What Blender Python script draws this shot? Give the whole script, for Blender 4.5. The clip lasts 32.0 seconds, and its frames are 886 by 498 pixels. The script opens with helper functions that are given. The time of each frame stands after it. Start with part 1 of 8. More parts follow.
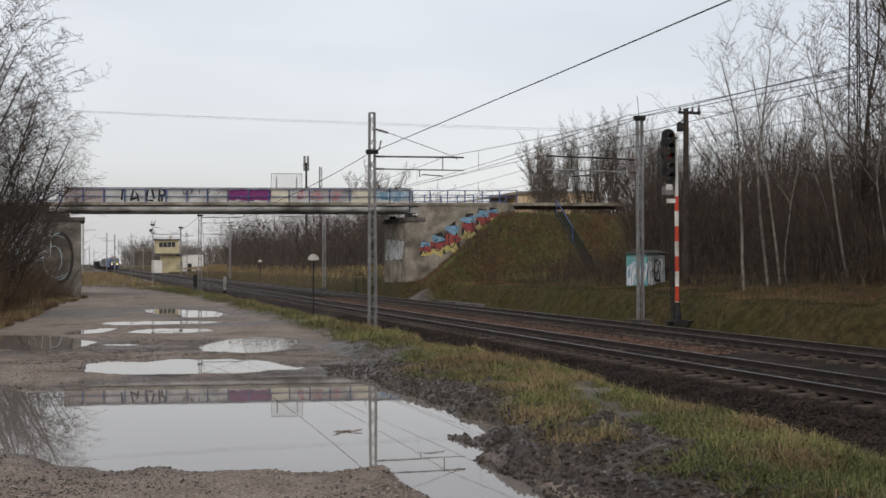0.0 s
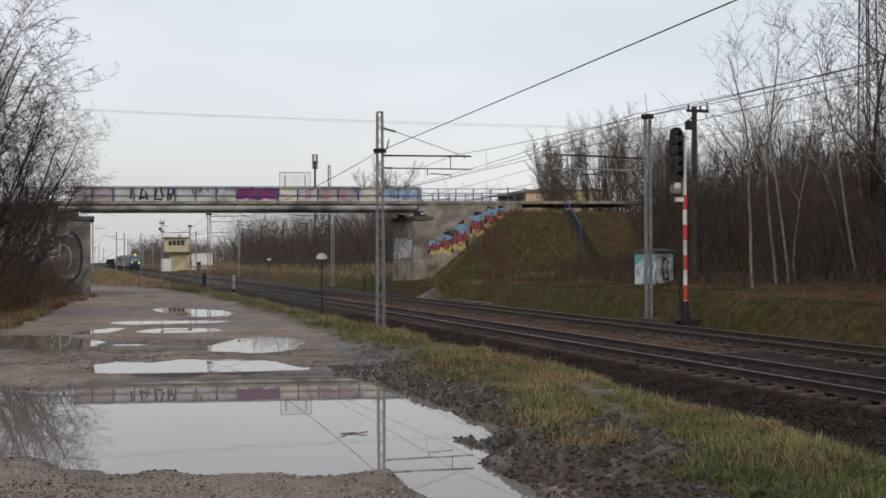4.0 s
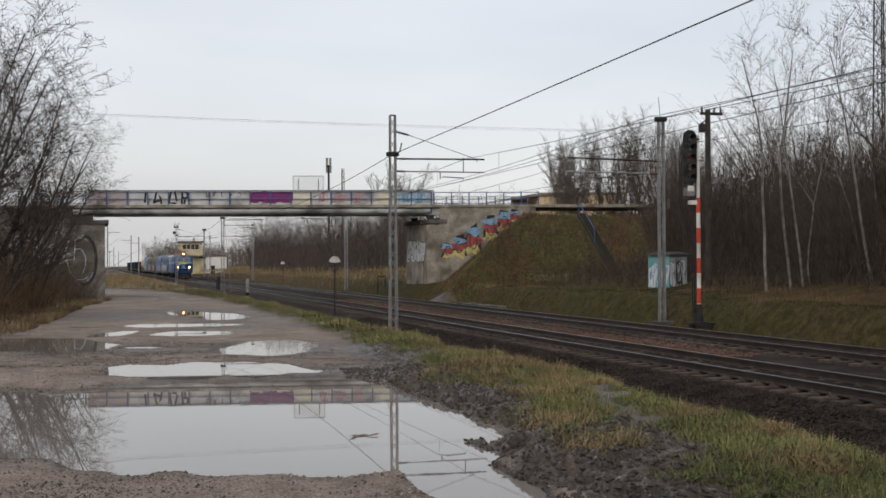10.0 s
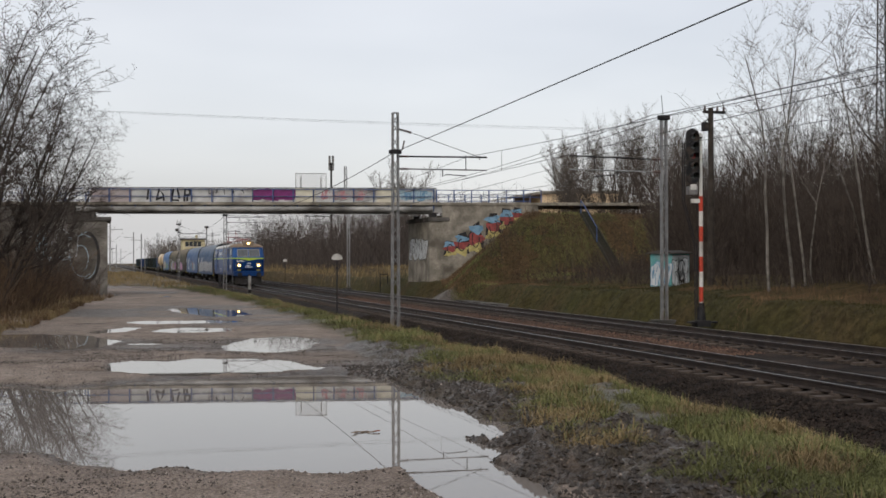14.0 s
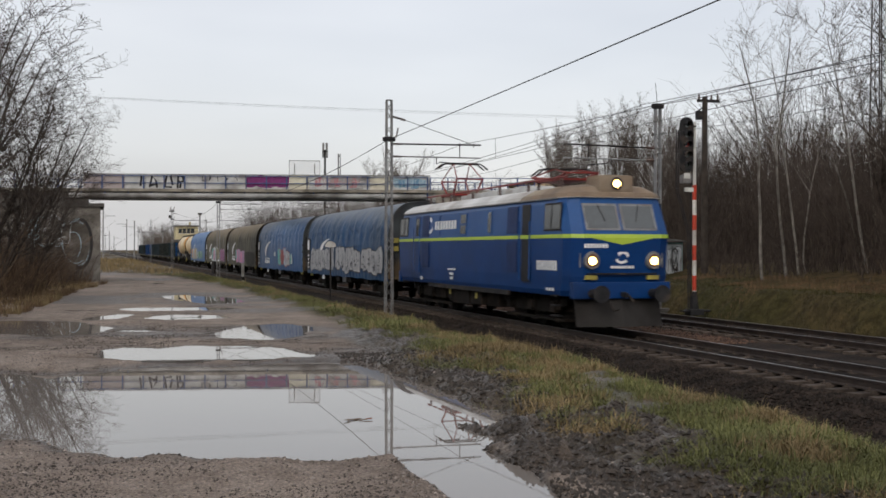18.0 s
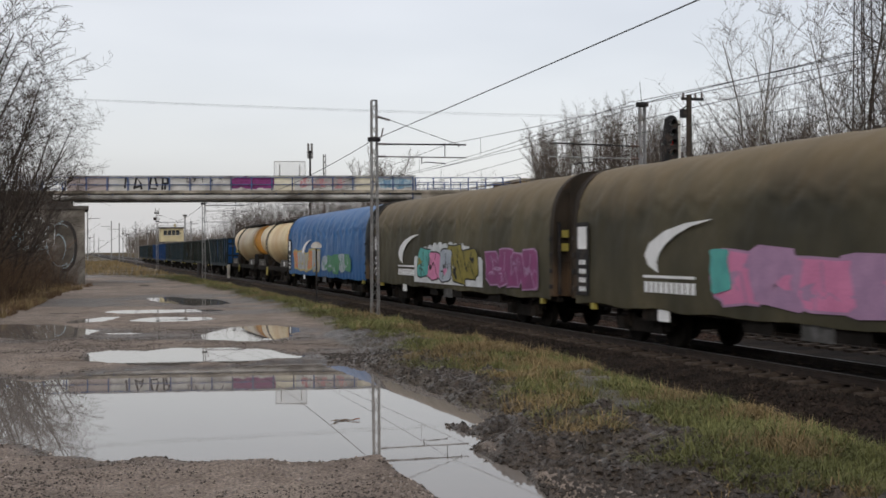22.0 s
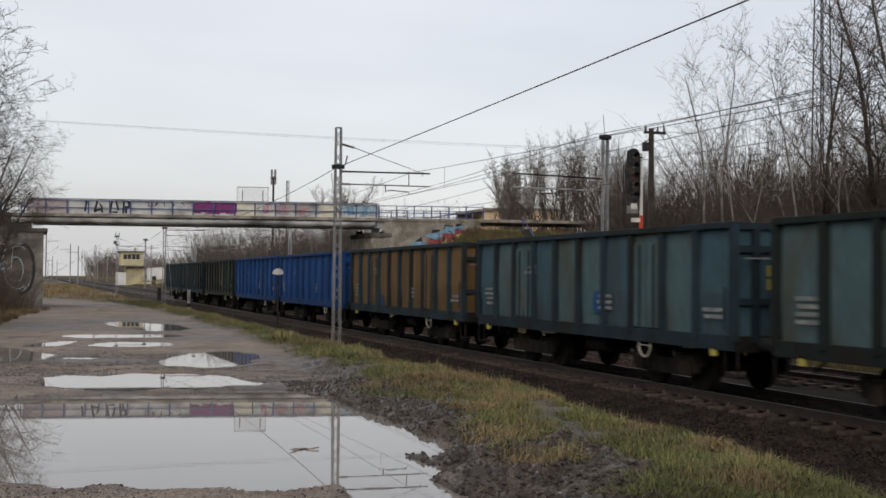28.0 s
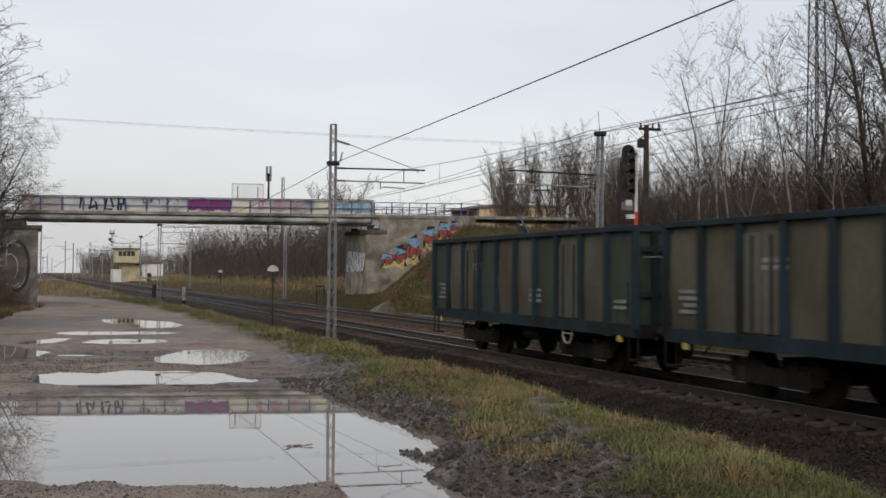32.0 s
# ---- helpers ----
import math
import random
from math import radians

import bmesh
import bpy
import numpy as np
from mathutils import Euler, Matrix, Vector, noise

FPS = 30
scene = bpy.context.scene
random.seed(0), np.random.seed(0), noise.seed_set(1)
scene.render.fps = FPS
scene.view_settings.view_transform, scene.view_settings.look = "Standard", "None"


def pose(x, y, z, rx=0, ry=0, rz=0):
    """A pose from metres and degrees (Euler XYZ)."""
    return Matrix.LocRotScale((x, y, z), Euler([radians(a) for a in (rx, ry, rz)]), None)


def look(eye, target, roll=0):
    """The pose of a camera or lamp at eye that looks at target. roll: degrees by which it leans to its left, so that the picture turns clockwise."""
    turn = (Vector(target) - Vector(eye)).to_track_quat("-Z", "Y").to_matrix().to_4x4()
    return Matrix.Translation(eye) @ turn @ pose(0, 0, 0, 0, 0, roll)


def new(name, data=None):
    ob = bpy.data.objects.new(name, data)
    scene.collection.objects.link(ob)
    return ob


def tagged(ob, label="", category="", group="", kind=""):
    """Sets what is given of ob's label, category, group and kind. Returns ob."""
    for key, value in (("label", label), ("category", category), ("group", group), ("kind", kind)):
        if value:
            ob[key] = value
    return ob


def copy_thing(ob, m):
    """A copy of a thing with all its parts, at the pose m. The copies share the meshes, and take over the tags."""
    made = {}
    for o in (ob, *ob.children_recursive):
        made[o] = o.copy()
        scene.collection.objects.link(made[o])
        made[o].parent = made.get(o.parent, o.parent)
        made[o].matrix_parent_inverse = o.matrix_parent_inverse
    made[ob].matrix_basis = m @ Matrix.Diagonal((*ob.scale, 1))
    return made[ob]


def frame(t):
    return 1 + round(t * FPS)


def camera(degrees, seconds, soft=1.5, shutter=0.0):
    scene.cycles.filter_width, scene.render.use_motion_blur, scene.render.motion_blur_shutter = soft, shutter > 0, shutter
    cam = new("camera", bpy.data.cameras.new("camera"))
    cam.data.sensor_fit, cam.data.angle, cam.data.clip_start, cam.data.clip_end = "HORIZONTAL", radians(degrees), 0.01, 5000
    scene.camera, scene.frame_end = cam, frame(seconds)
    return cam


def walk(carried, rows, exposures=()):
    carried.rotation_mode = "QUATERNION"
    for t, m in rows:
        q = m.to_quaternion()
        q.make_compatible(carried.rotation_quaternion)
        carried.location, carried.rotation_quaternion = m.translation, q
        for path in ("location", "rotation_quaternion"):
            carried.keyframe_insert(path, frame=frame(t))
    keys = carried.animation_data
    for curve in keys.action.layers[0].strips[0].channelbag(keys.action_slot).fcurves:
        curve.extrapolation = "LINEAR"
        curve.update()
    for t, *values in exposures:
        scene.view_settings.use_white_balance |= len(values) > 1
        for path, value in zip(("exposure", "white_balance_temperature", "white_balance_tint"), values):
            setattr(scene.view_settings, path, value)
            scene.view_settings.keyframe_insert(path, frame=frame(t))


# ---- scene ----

# ---------------------------------------------------------------- camera
cam = camera(43.0, 32.0, soft=1.6, shutter=0.22)
PATH = [
    (0, (-0.078, 0.004, 1.808), (15.792, 47.975, 2.406), -0.18),
    (0.5, (-0.091, -0.004, 1.810), (15.968, 47.338, 2.727), 0.14),
    (1, (-0.103, -0.026, 1.818), (16.325, 47.189, 2.703), -0.06),
    (1.5, (-0.109, -0.029, 1.813), (16.505, 47.117, 2.922), 0.01),
    (2, (-0.117, -0.017, 1.810), (16.704, 47.059, 2.760), -0.25),
    (2.5, (-0.113, -0.026, 1.811), (16.557, 47.096, 3.077), -0.78),
    (3, (-0.065, 0.076, 1.842), (18.461, 46.517, 1.955), -1.01),
    (3.5, (-0.051, -0.003, 1.857), (16.008, 47.346, 2.229), -0.17),
    (5.5, (-0.011, -0.014, 1.840), (14.781, 47.744, 2.432), -0.33),
    (6, (-0.020, -0.031, 1.838), (14.618, 47.777, 2.168), -0.42),
    (6.5, (-0.006, 0.003, 1.830), (13.430, 48.163, 2.204), -0.68),
    (7, (-0.007, -0.014, 1.832), (13.059, 48.246, 2.293), -0.51),
    (7.5, (0.001, -0.002, 1.835), (13.787, 48.057, 2.370), -0.51),
    (8, (-0.003, -0.012, 1.832), (14.124, 47.948, 2.320), -0.29),
    (8.5, (-0.002, -0.002, 1.830), (14.346, 47.893, 2.280), -0.26),
    (9, (-0.000, 0.000, 1.830), (14.454, 47.863, 2.356), -0.27),
    (9.5, (-0.005, -0.009, 1.834), (14.764, 47.756, 2.463), -0.97),
    (10, (-0.010, -0.014, 1.837), (14.737, 47.757, 2.495), -0.29),
    (10.5, (-0.005, -0.004, 1.830), (14.775, 47.757, 2.458), -0.43),
    (11, (-0.001, -0.011, 1.833), (14.743, 47.760, 2.579), -0.34),
    (11.5, (-0.012, -0.020, 1.832), (14.560, 47.803, 2.625), -0.32),
    (12, (-0.008, -0.016, 1.829), (14.482, 47.835, 2.429), -0.46),
    (12.5, (-0.004, -0.002, 1.828), (14.370, 47.881, 2.649), -0.38),
    (13, (-0.004, -0.006, 1.830), (14.414, 47.859, 2.874), -0.47),
    (13.5, (0.001, -0.015, 1.830), (14.534, 47.817, 2.720), -0.19),
    (14, (-0.007, -0.009, 1.823), (14.640, 47.794, 2.397), -0.10),
    (14.5, (-0.007, -0.007, 1.828), (14.650, 47.794, 2.380), -0.02),
    (16.5, (-0.010, -0.024, 1.829), (14.865, 47.711, 2.197), 0.04),
    (17, (0.003, 0.011, 1.824), (14.999, 47.709, 1.963), 0.05),
    (17.5, (-0.000, 0.010, 1.829), (14.926, 47.730, 1.815), 0.13),
    (18, (0.001, 0.004, 1.824), (14.920, 47.726, 1.855), 0.10),
    (18.5, (-0.000, 0.003, 1.824), (15.172, 47.645, 1.690), -0.05),
    (19, (0.008, 0.015, 1.824), (15.247, 47.636, 1.584), 0.05),
    (19.5, (0.001, 0.020, 1.826), (15.209, 47.651, 1.741), 0.24),
    (20, (-0.003, 0.012, 1.827), (15.447, 47.565, 1.901), 0.40),
    (20.5, (-0.004, 0.016, 1.824), (15.540, 47.538, 1.981), 0.26),
    (21, (-0.006, 0.016, 1.823), (15.516, 47.545, 1.908), 0.24),
    (21.5, (0.000, 0.025, 1.820), (15.428, 47.586, 1.947), 0.27),
    (22, (0.004, 0.007, 1.823), (15.515, 47.540, 1.844), -0.36),
    (22.5, (0.003, 0.006, 1.826), (15.630, 47.499, 2.218), -1.27),
    (23, (0.001, 0.017, 1.831), (15.735, 47.473, 2.496), -1.07),
    (23.5, (0.002, 0.015, 1.822), (16.064, 47.360, 2.476), -0.86),
    (24, (-0.005, 0.015, 1.824), (16.350, 47.260, 2.486), -0.71),
    (24.5, (-0.007, -0.001, 1.827), (16.540, 47.174, 2.695), -0.36),
    (25, (-0.001, 0.012, 1.829), (16.600, 47.165, 2.814), -0.14),
    (25.5, (-0.010, 0.002, 1.828), (16.658, 47.130, 2.864), -0.08),
    (27.5, (0.002, 0.004, 1.830), (17.111, 46.967, 3.138), 0.27),
    (28, (0.001, 0.015, 1.829), (17.081, 46.989, 3.122), 0.51),
    (28.5, (0.003, 0.007, 1.824), (16.971, 47.023, 3.100), 0.42),
    (29, (0.010, 0.032, 1.822), (17.047, 47.027, 2.918), 0.22),
    (29.5, (0.008, 0.019, 1.825), (16.937, 47.055, 2.880), 0.17),
    (30, (0.010, 0.004, 1.829), (16.856, 47.065, 3.046), 0.34),
    (30.5, (0.003, 0.001, 1.823), (16.922, 47.032, 3.147), 0.46),
    (31, (0.012, 0.020, 1.822), (17.052, 47.013, 2.965), 0.30),
    (31.5, (0.010, 0.018, 1.826), (17.076, 47.003, 2.877), 0.17),
    (32, (0.019, 0.014, 1.827), (17.289, 46.922, 2.976), 0.46),
]
walk(cam, [(t, look(eye, target, roll)) for t, eye, target, roll in PATH])

# ---------------------------------------------------------------- plan (metres)
NEAR_TRACK, FAR_TRACK, RAIL_TOP = 13.45, 18.38, -0.386
BRIDGE_A = Vector((-0.67, 81.1, 0.0))
BRIDGE_DIR = Vector((23.36, -5.5, 0.0)).normalized()
BRIDGE_BACK = Vector((-BRIDGE_DIR.y, BRIDGE_DIR.x, 0.0))
TRAIN_SPEED, TRAIN_START = 19.74, 381.5

# ---------------------------------------------------------------- sky and light
SUN_EL, SUN_AZ = radians(32), radians(215)


def build_world():
    w = bpy.data.worlds.new("overcast_sky")
    scene.world = w
    w.use_nodes = True
    nt = w.node_tree
    nt.nodes.clear()
    out = nt.nodes.new("ShaderNodeOutputWorld")
    sky = nt.nodes.new("ShaderNodeTexSky")
    sky.sky_type, sky.sun_disc = "NISHITA", False
    sky.sun_elevation, sky.sun_rotation = SUN_EL, SUN_AZ
    sky.dust_density = 4.0
    bg_sky = nt.nodes.new("ShaderNodeBackground")
    bg_sky.inputs["Strength"].default_value = 0.05
    nt.links.new(sky.outputs[0], bg_sky.inputs[0])
    # the closed cloud deck: long soft bands of light and darker grey
    tc = nt.nodes.new("ShaderNodeTexCoord")
    mp = nt.nodes.new("ShaderNodeMapping")
    mp.inputs["Scale"].default_value = (1.6, 1.6, 6.0)
    nz = nt.nodes.new("ShaderNodeTexNoise")
    nz.inputs["Scale"].default_value, nz.inputs["Detail"].default_value = 1.3, 4.0
    nz.inputs["Roughness"].default_value = 0.45
    cr = nt.nodes.new("ShaderNodeValToRGB")
    cr.color_ramp.elements[0].position, cr.color_ramp.elements[0].color = 0.36, (0.625, 0.618, 0.63, 1)
    cr.color_ramp.elements[1].position, cr.color_ramp.elements[1].color = 0.66, (0.75, 0.738, 0.742, 1)
    bg_cloud = nt.nodes.new("ShaderNodeBackground")
    bg_cloud.inputs["Strength"].default_value = 0.93
    add = nt.nodes.new("ShaderNodeAddShader")
    nt.links.new(tc.outputs["Generated"], mp.inputs[0])
    nt.links.new(mp.outputs[0], nz.inputs["Vector"])
    nt.links.new(nz.outputs["Fac"], cr.inputs[0])
    nt.links.new(cr.outputs[0], bg_cloud.inputs[0])
    nt.links.new(bg_sky.outputs[0], add.inputs[0])
    nt.links.new(bg_cloud.outputs[0], add.inputs[1])
    nt.links.new(add.outputs[0], out.inputs[0])
    sun = bpy.data.lights.new("sun", "SUN")
    sun.energy, sun.angle, sun.color = 0.6, radians(30), (1.0, 0.97, 0.93)
    ob = new("sun", sun)
    az = SUN_AZ
    d = Vector((math.sin(az) * math.cos(SUN_EL), math.cos(az) * math.cos(SUN_EL), math.sin(SUN_EL)))
    ob.matrix_world = look(d * 100, (0, 0, 0))


build_world()

# ---------------------------------------------------------------- materials
MATS = {}


def mat(name, col, col2=None, rough=0.7, metal=0.0, scale=4.0, fine=40.0, bump=0.15, dirt=None, dirt_amount=0.45, emit=0.0, stretch=None, islands=0.0, rnd=0.0):
    """A surface with two scales of colour change, worn patches of a second colour, stains and fine relief."""
    if name in MATS:
        return MATS[name]
    m = bpy.data.materials.new(name)
    m.use_nodes = True
    nt = m.node_tree
    b = nt.nodes["Principled BSDF"]
    N, L = nt.nodes.new, nt.links.new
    tc = N("ShaderNodeTexCoord")
    vec = tc.outputs["Object"]
    if stretch:
        mp = N("ShaderNodeMapping")
        mp.inputs["Scale"].default_value = stretch
        shift = N("ShaderNodeMath")
        shift.operation = "MULTIPLY"
        shift.inputs[1].default_value = 53.0
        L(N("ShaderNodeObjectInfo").outputs["Random"], shift.inputs[0])
        L(shift.outputs[0], mp.inputs["Location"])
        L(vec, mp.inputs[0])
        vec = mp.outputs[0]
    n1, n2 = N("ShaderNodeTexNoise"), N("ShaderNodeTexNoise")
    for n, s, d in ((n1, scale, 5.0), (n2, fine, 3.0)):
        n.inputs["Scale"].default_value, n.inputs["Detail"].default_value = s, d
        L(vec, n.inputs["Vector"])
    col2 = col2 or tuple(c * 0.72 for c in col)
    r1 = N("ShaderNodeValToRGB")
    r1.color_ramp.elements[0].position, r1.color_ramp.elements[1].position = 0.38, 0.64
    r1.color_ramp.elements[0].color, r1.color_ramp.elements[1].color = (*col2, 1), (*col, 1)
    L(n1.outputs["Fac"], r1.inputs[0])
    mx = N("ShaderNodeMix")
    mx.data_type, mx.blend_type = "RGBA", "OVERLAY"
    mx.inputs[0].default_value = 0.35
    L(r1.outputs[0], mx.inputs[6])
    L(n2.outputs["Fac"], mx.inputs[7])
    res = mx.outputs[2]
    if dirt:
        n3 = N("ShaderNodeTexNoise")
        n3.inputs["Scale"].default_value, n3.inputs["Detail"].default_value = scale * 0.6, 8.0
        mp3 = N("ShaderNodeMapping")
        mp3.inputs["Location"].default_value = (7.3, 2.1, 5.5)
        L(vec, mp3.inputs[0])
        L(mp3.outputs[0], n3.inputs["Vector"])
        r3 = N("ShaderNodeValToRGB")
        r3.color_ramp.elements[0].position, r3.color_ramp.elements[1].position = 0.62 - 0.25 * dirt_amount, 0.8 - 0.2 * dirt_amount
        L(n3.outputs["Fac"], r3.inputs[0])
        m3 = N("ShaderNodeMix")
        m3.data_type = "RGBA"
        L(r3.outputs[0], m3.inputs[0])
        L(res, m3.inputs[6])
        m3.inputs[7].default_value = (*dirt, 1)
        res = m3.outputs[2]
    if rnd or islands:
        src = N("ShaderNodeNewGeometry").outputs["Random Per Island"] if islands else N("ShaderNodeObjectInfo").outputs["Random"]
        hsv = N("ShaderNodeHueSaturation")
        mr = N("ShaderNodeMapRange")
        a = islands or rnd
        mr.inputs[3].default_value, mr.inputs[4].default_value = 1 - a, 1 + a
        L(src, mr.inputs[0])
        L(mr.outputs[0], hsv.inputs["Value"])
        L(res, hsv.inputs["Color"])
        res = hsv.outputs[0]
    L(res, b.inputs["Base Color"])
    rr = N("ShaderNodeMapRange")
    rr.inputs[3].default_value, rr.inputs[4].default_value = max(0.03, rough - 0.12), min(1.0, rough + 0.12)
    L(n2.outputs["Fac"], rr.inputs[0])
    L(rr.outputs[0], b.inputs["Roughness"])
    b.inputs["Metallic"].default_value = metal
    b.inputs["Specular IOR Level"].default_value = 0.16 if name.startswith("loco") else 0.10 if rough >= 0.6 else 0.28 if rough >= 0.5 else 0.5
    if bump:
        bp = N("ShaderNodeBump")
        bp.inputs["Strength"].default_value, bp.inputs["Distance"].default_value = bump, 0.03
        L(n2.outputs["Fac"], bp.inputs["Height"])
        L(bp.outputs[0], b.inputs["Normal"])
    if emit:
        b.inputs["Emission Color"].default_value = (*col, 1)
        b.inputs["Emission Strength"].default_value = emit
    MATS[name] = m
    return m


def pale_crown(m, crown_col, z0, z1, amount=0.8):
    """Pale sky light on a vehicle's crown put into its colour, in uneven dusty drifts."""
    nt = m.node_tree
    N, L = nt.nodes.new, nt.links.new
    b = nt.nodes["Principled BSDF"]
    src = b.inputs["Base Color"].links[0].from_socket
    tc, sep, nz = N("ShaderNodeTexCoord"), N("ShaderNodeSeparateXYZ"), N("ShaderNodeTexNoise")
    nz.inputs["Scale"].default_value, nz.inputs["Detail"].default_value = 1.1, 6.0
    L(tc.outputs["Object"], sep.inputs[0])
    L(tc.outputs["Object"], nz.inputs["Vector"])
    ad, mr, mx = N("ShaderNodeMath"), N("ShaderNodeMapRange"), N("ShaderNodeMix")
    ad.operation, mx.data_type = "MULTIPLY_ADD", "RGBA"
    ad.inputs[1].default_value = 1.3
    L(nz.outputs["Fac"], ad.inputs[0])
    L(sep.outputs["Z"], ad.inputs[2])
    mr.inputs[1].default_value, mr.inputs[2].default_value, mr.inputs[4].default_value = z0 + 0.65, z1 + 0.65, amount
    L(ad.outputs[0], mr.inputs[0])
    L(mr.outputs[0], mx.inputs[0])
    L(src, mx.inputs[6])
    mx.inputs[7].default_value = (*crown_col, 1)
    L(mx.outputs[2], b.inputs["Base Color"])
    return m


def glass_mat(name, col, rough=0.05):
    if name not in MATS:
        m = mat(name, col, tuple(c * 0.9 for c in col), rough=rough, bump=0.0)
        m.node_tree.nodes["Principled BSDF"].inputs["Specular IOR Level"].default_value = 0.9
    return MATS[name]


M_STEEL = mat("galvanised_steel", (0.25, 0.255, 0.26), (0.17, 0.172, 0.175), rough=0.55, metal=0.35, scale=3, dirt=(0.16, 0.12, 0.10), dirt_amount=0.3)
M_DARK = mat("dark_painted_iron", (0.03, 0.03, 0.032), (0.018, 0.018, 0.02), rough=0.6, dirt=(0.07, 0.055, 0.045))
M_GRIME = mat("brake_dust_iron", (0.016, 0.014, 0.013), (0.008, 0.007, 0.006), rough=0.8, scale=2.5, dirt=(0.03, 0.023, 0.018))
M_RAIL = mat("rusty_rail_steel", (0.055, 0.042, 0.036), (0.03, 0.024, 0.022), rough=0.55, metal=0.3, scale=3)
M_RAILTOP = mat("polished_rail_head", (0.30, 0.30, 0.31), (0.2, 0.19, 0.19), rough=0.34, metal=0.8, scale=2)
M_SLEEPER = mat("weathered_sleeper_wood", (0.095, 0.076, 0.064), (0.042, 0.034, 0.029), rough=0.85, scale=3, fine=30, rnd=0.3)
M_CONC = mat("aged_concrete", (0.30, 0.275, 0.235), (0.175, 0.16, 0.135), rough=0.88, scale=1.3, fine=9, dirt=(0.10, 0.09, 0.075), dirt_amount=0.6)
M_CONC_D = mat("dark_blotched_concrete", (0.16, 0.15, 0.14), (0.075, 0.07, 0.066), rough=0.88, scale=0.8, fine=14, dirt=(0.045, 0.043, 0.04), dirt_amount=0.8)
M_BLUEPAINT = mat("faded_blue_railing_paint", (0.05, 0.095, 0.24), (0.035, 0.06, 0.14), rough=0.55, scale=3, dirt=(0.13, 0.10, 0.09), dirt_amount=0.35)
M_WHITE = mat("dirty_white_paint", (0.62, 0.62, 0.60), (0.5, 0.5, 0.48), rough=0.6, scale=2, dirt=(0.3, 0.28, 0.26), dirt_amount=0.4)
M_RED = mat("signal_red_paint", (0.48, 0.05, 0.025), (0.36, 0.05, 0.03), rough=0.5, scale=4)
M_GLASSDARK = glass_mat("dark_window_glass", (0.03, 0.035, 0.04))


# ---------------------------------------------------------------- mesh helpers
def finish(name, bm, material, smooth=False):
    me = bpy.data.meshes.new(name)
    bm.to_mesh(me)
    bm.free()
    if material:
        me.materials.append(material)
    if smooth:
        for p in me.polygons:
            p.use_smooth = True
    return me


def part(name, bm, material, parent, label="", smooth=False):
    ob = new(name, finish(name, bm, material, smooth))
    ob.parent = parent
    return tagged(ob, label)


def single(name, bm, material, label, category, group="", kind="", smooth=False):
    return tagged(new(name, finish(name, bm, material, smooth)), label, category, group, kind)


def thing(name, label, category, group="", kind="", m=None):
    ob = new(name)
    ob.empty_display_size = 0.3
    if m is not None:
        ob.matrix_world = m
    return tagged(ob, label, category, group, kind)


def raw_mesh(name, verts, faces, material, smooth=False):
    """A mesh from numpy arrays: verts (n, 3), faces (m, k) with k = 3 or 4."""
    me = bpy.data.meshes.new(name)
    verts, faces = np.asarray(verts, np.float32), np.asarray(faces, np.int32)
    k = faces.shape[1]
    me.vertices.add(len(verts))
    me.vertices.foreach_set("co", verts.ravel())
    me.loops.add(faces.size)
    me.loops.foreach_set("vertex_index", faces.ravel())
    me.polygons.add(len(faces))
    me.polygons.foreach_set("loop_start", np.arange(0, faces.size, k, dtype=np.int32))
    me.polygons.foreach_set("loop_total", np.full(len(faces), k, np.int32))
    me.polygons.foreach_set("use_smooth", np.full(len(faces), smooth, bool))
    if material:
        me.materials.append(material)
    me.update(calc_edges=True)
    return me


def box(bm, x0, x1, y0, y1, z0, z1, bevel=0.0):
    geo = bmesh.ops.create_cube(bm, size=1.0)
    vs = geo["verts"]
    for v in vs:
        v.co = Vector(((x0 + x1) / 2 + v.co.x * (x1 - x0), (y0 + y1) / 2 + v.co.y * (y1 - y0), (z0 + z1) / 2 + v.co.z * (z1 - z0)))
    if bevel:
        es = list({e for v in vs for e in v.link_edges})
        bmesh.ops.bevel(bm, geom=es, offset=bevel, segments=2, profile=0.7, affect="EDGES")
    return bm


def B(*a, **k):
    return box(bmesh.new(), *a, **k)


def tube(bm, p0, p1, r0, r1=None, seg=8, cap=True):
    """A straight round bar, tapered from r0 to r1."""
    p0, p1 = Vector(p0), Vector(p1)
    r1 = r0 if r1 is None else r1
    d = (p1 - p0).normalized()
    a = d.orthogonal().normalized()
    c = d.cross(a)
    rings = []
    for p, r in ((p0, r0), (p1, r1)):
        rings.append([bm.verts.new(p + r * (math.cos(2 * math.pi * i / seg) * a + math.sin(2 * math.pi * i / seg) * c)) for i in range(seg)])
    for i in range(seg):
        j = (i + 1) % seg
        bm.faces.new((rings[0][i], rings[0][j], rings[1][j], rings[1][i]))
    if cap:
        bm.faces.new(rings[0][::-1])
        bm.faces.new(rings[1])
    return bm


def T(*a, **k):
    return tube(bmesh.new(), *a, **k)


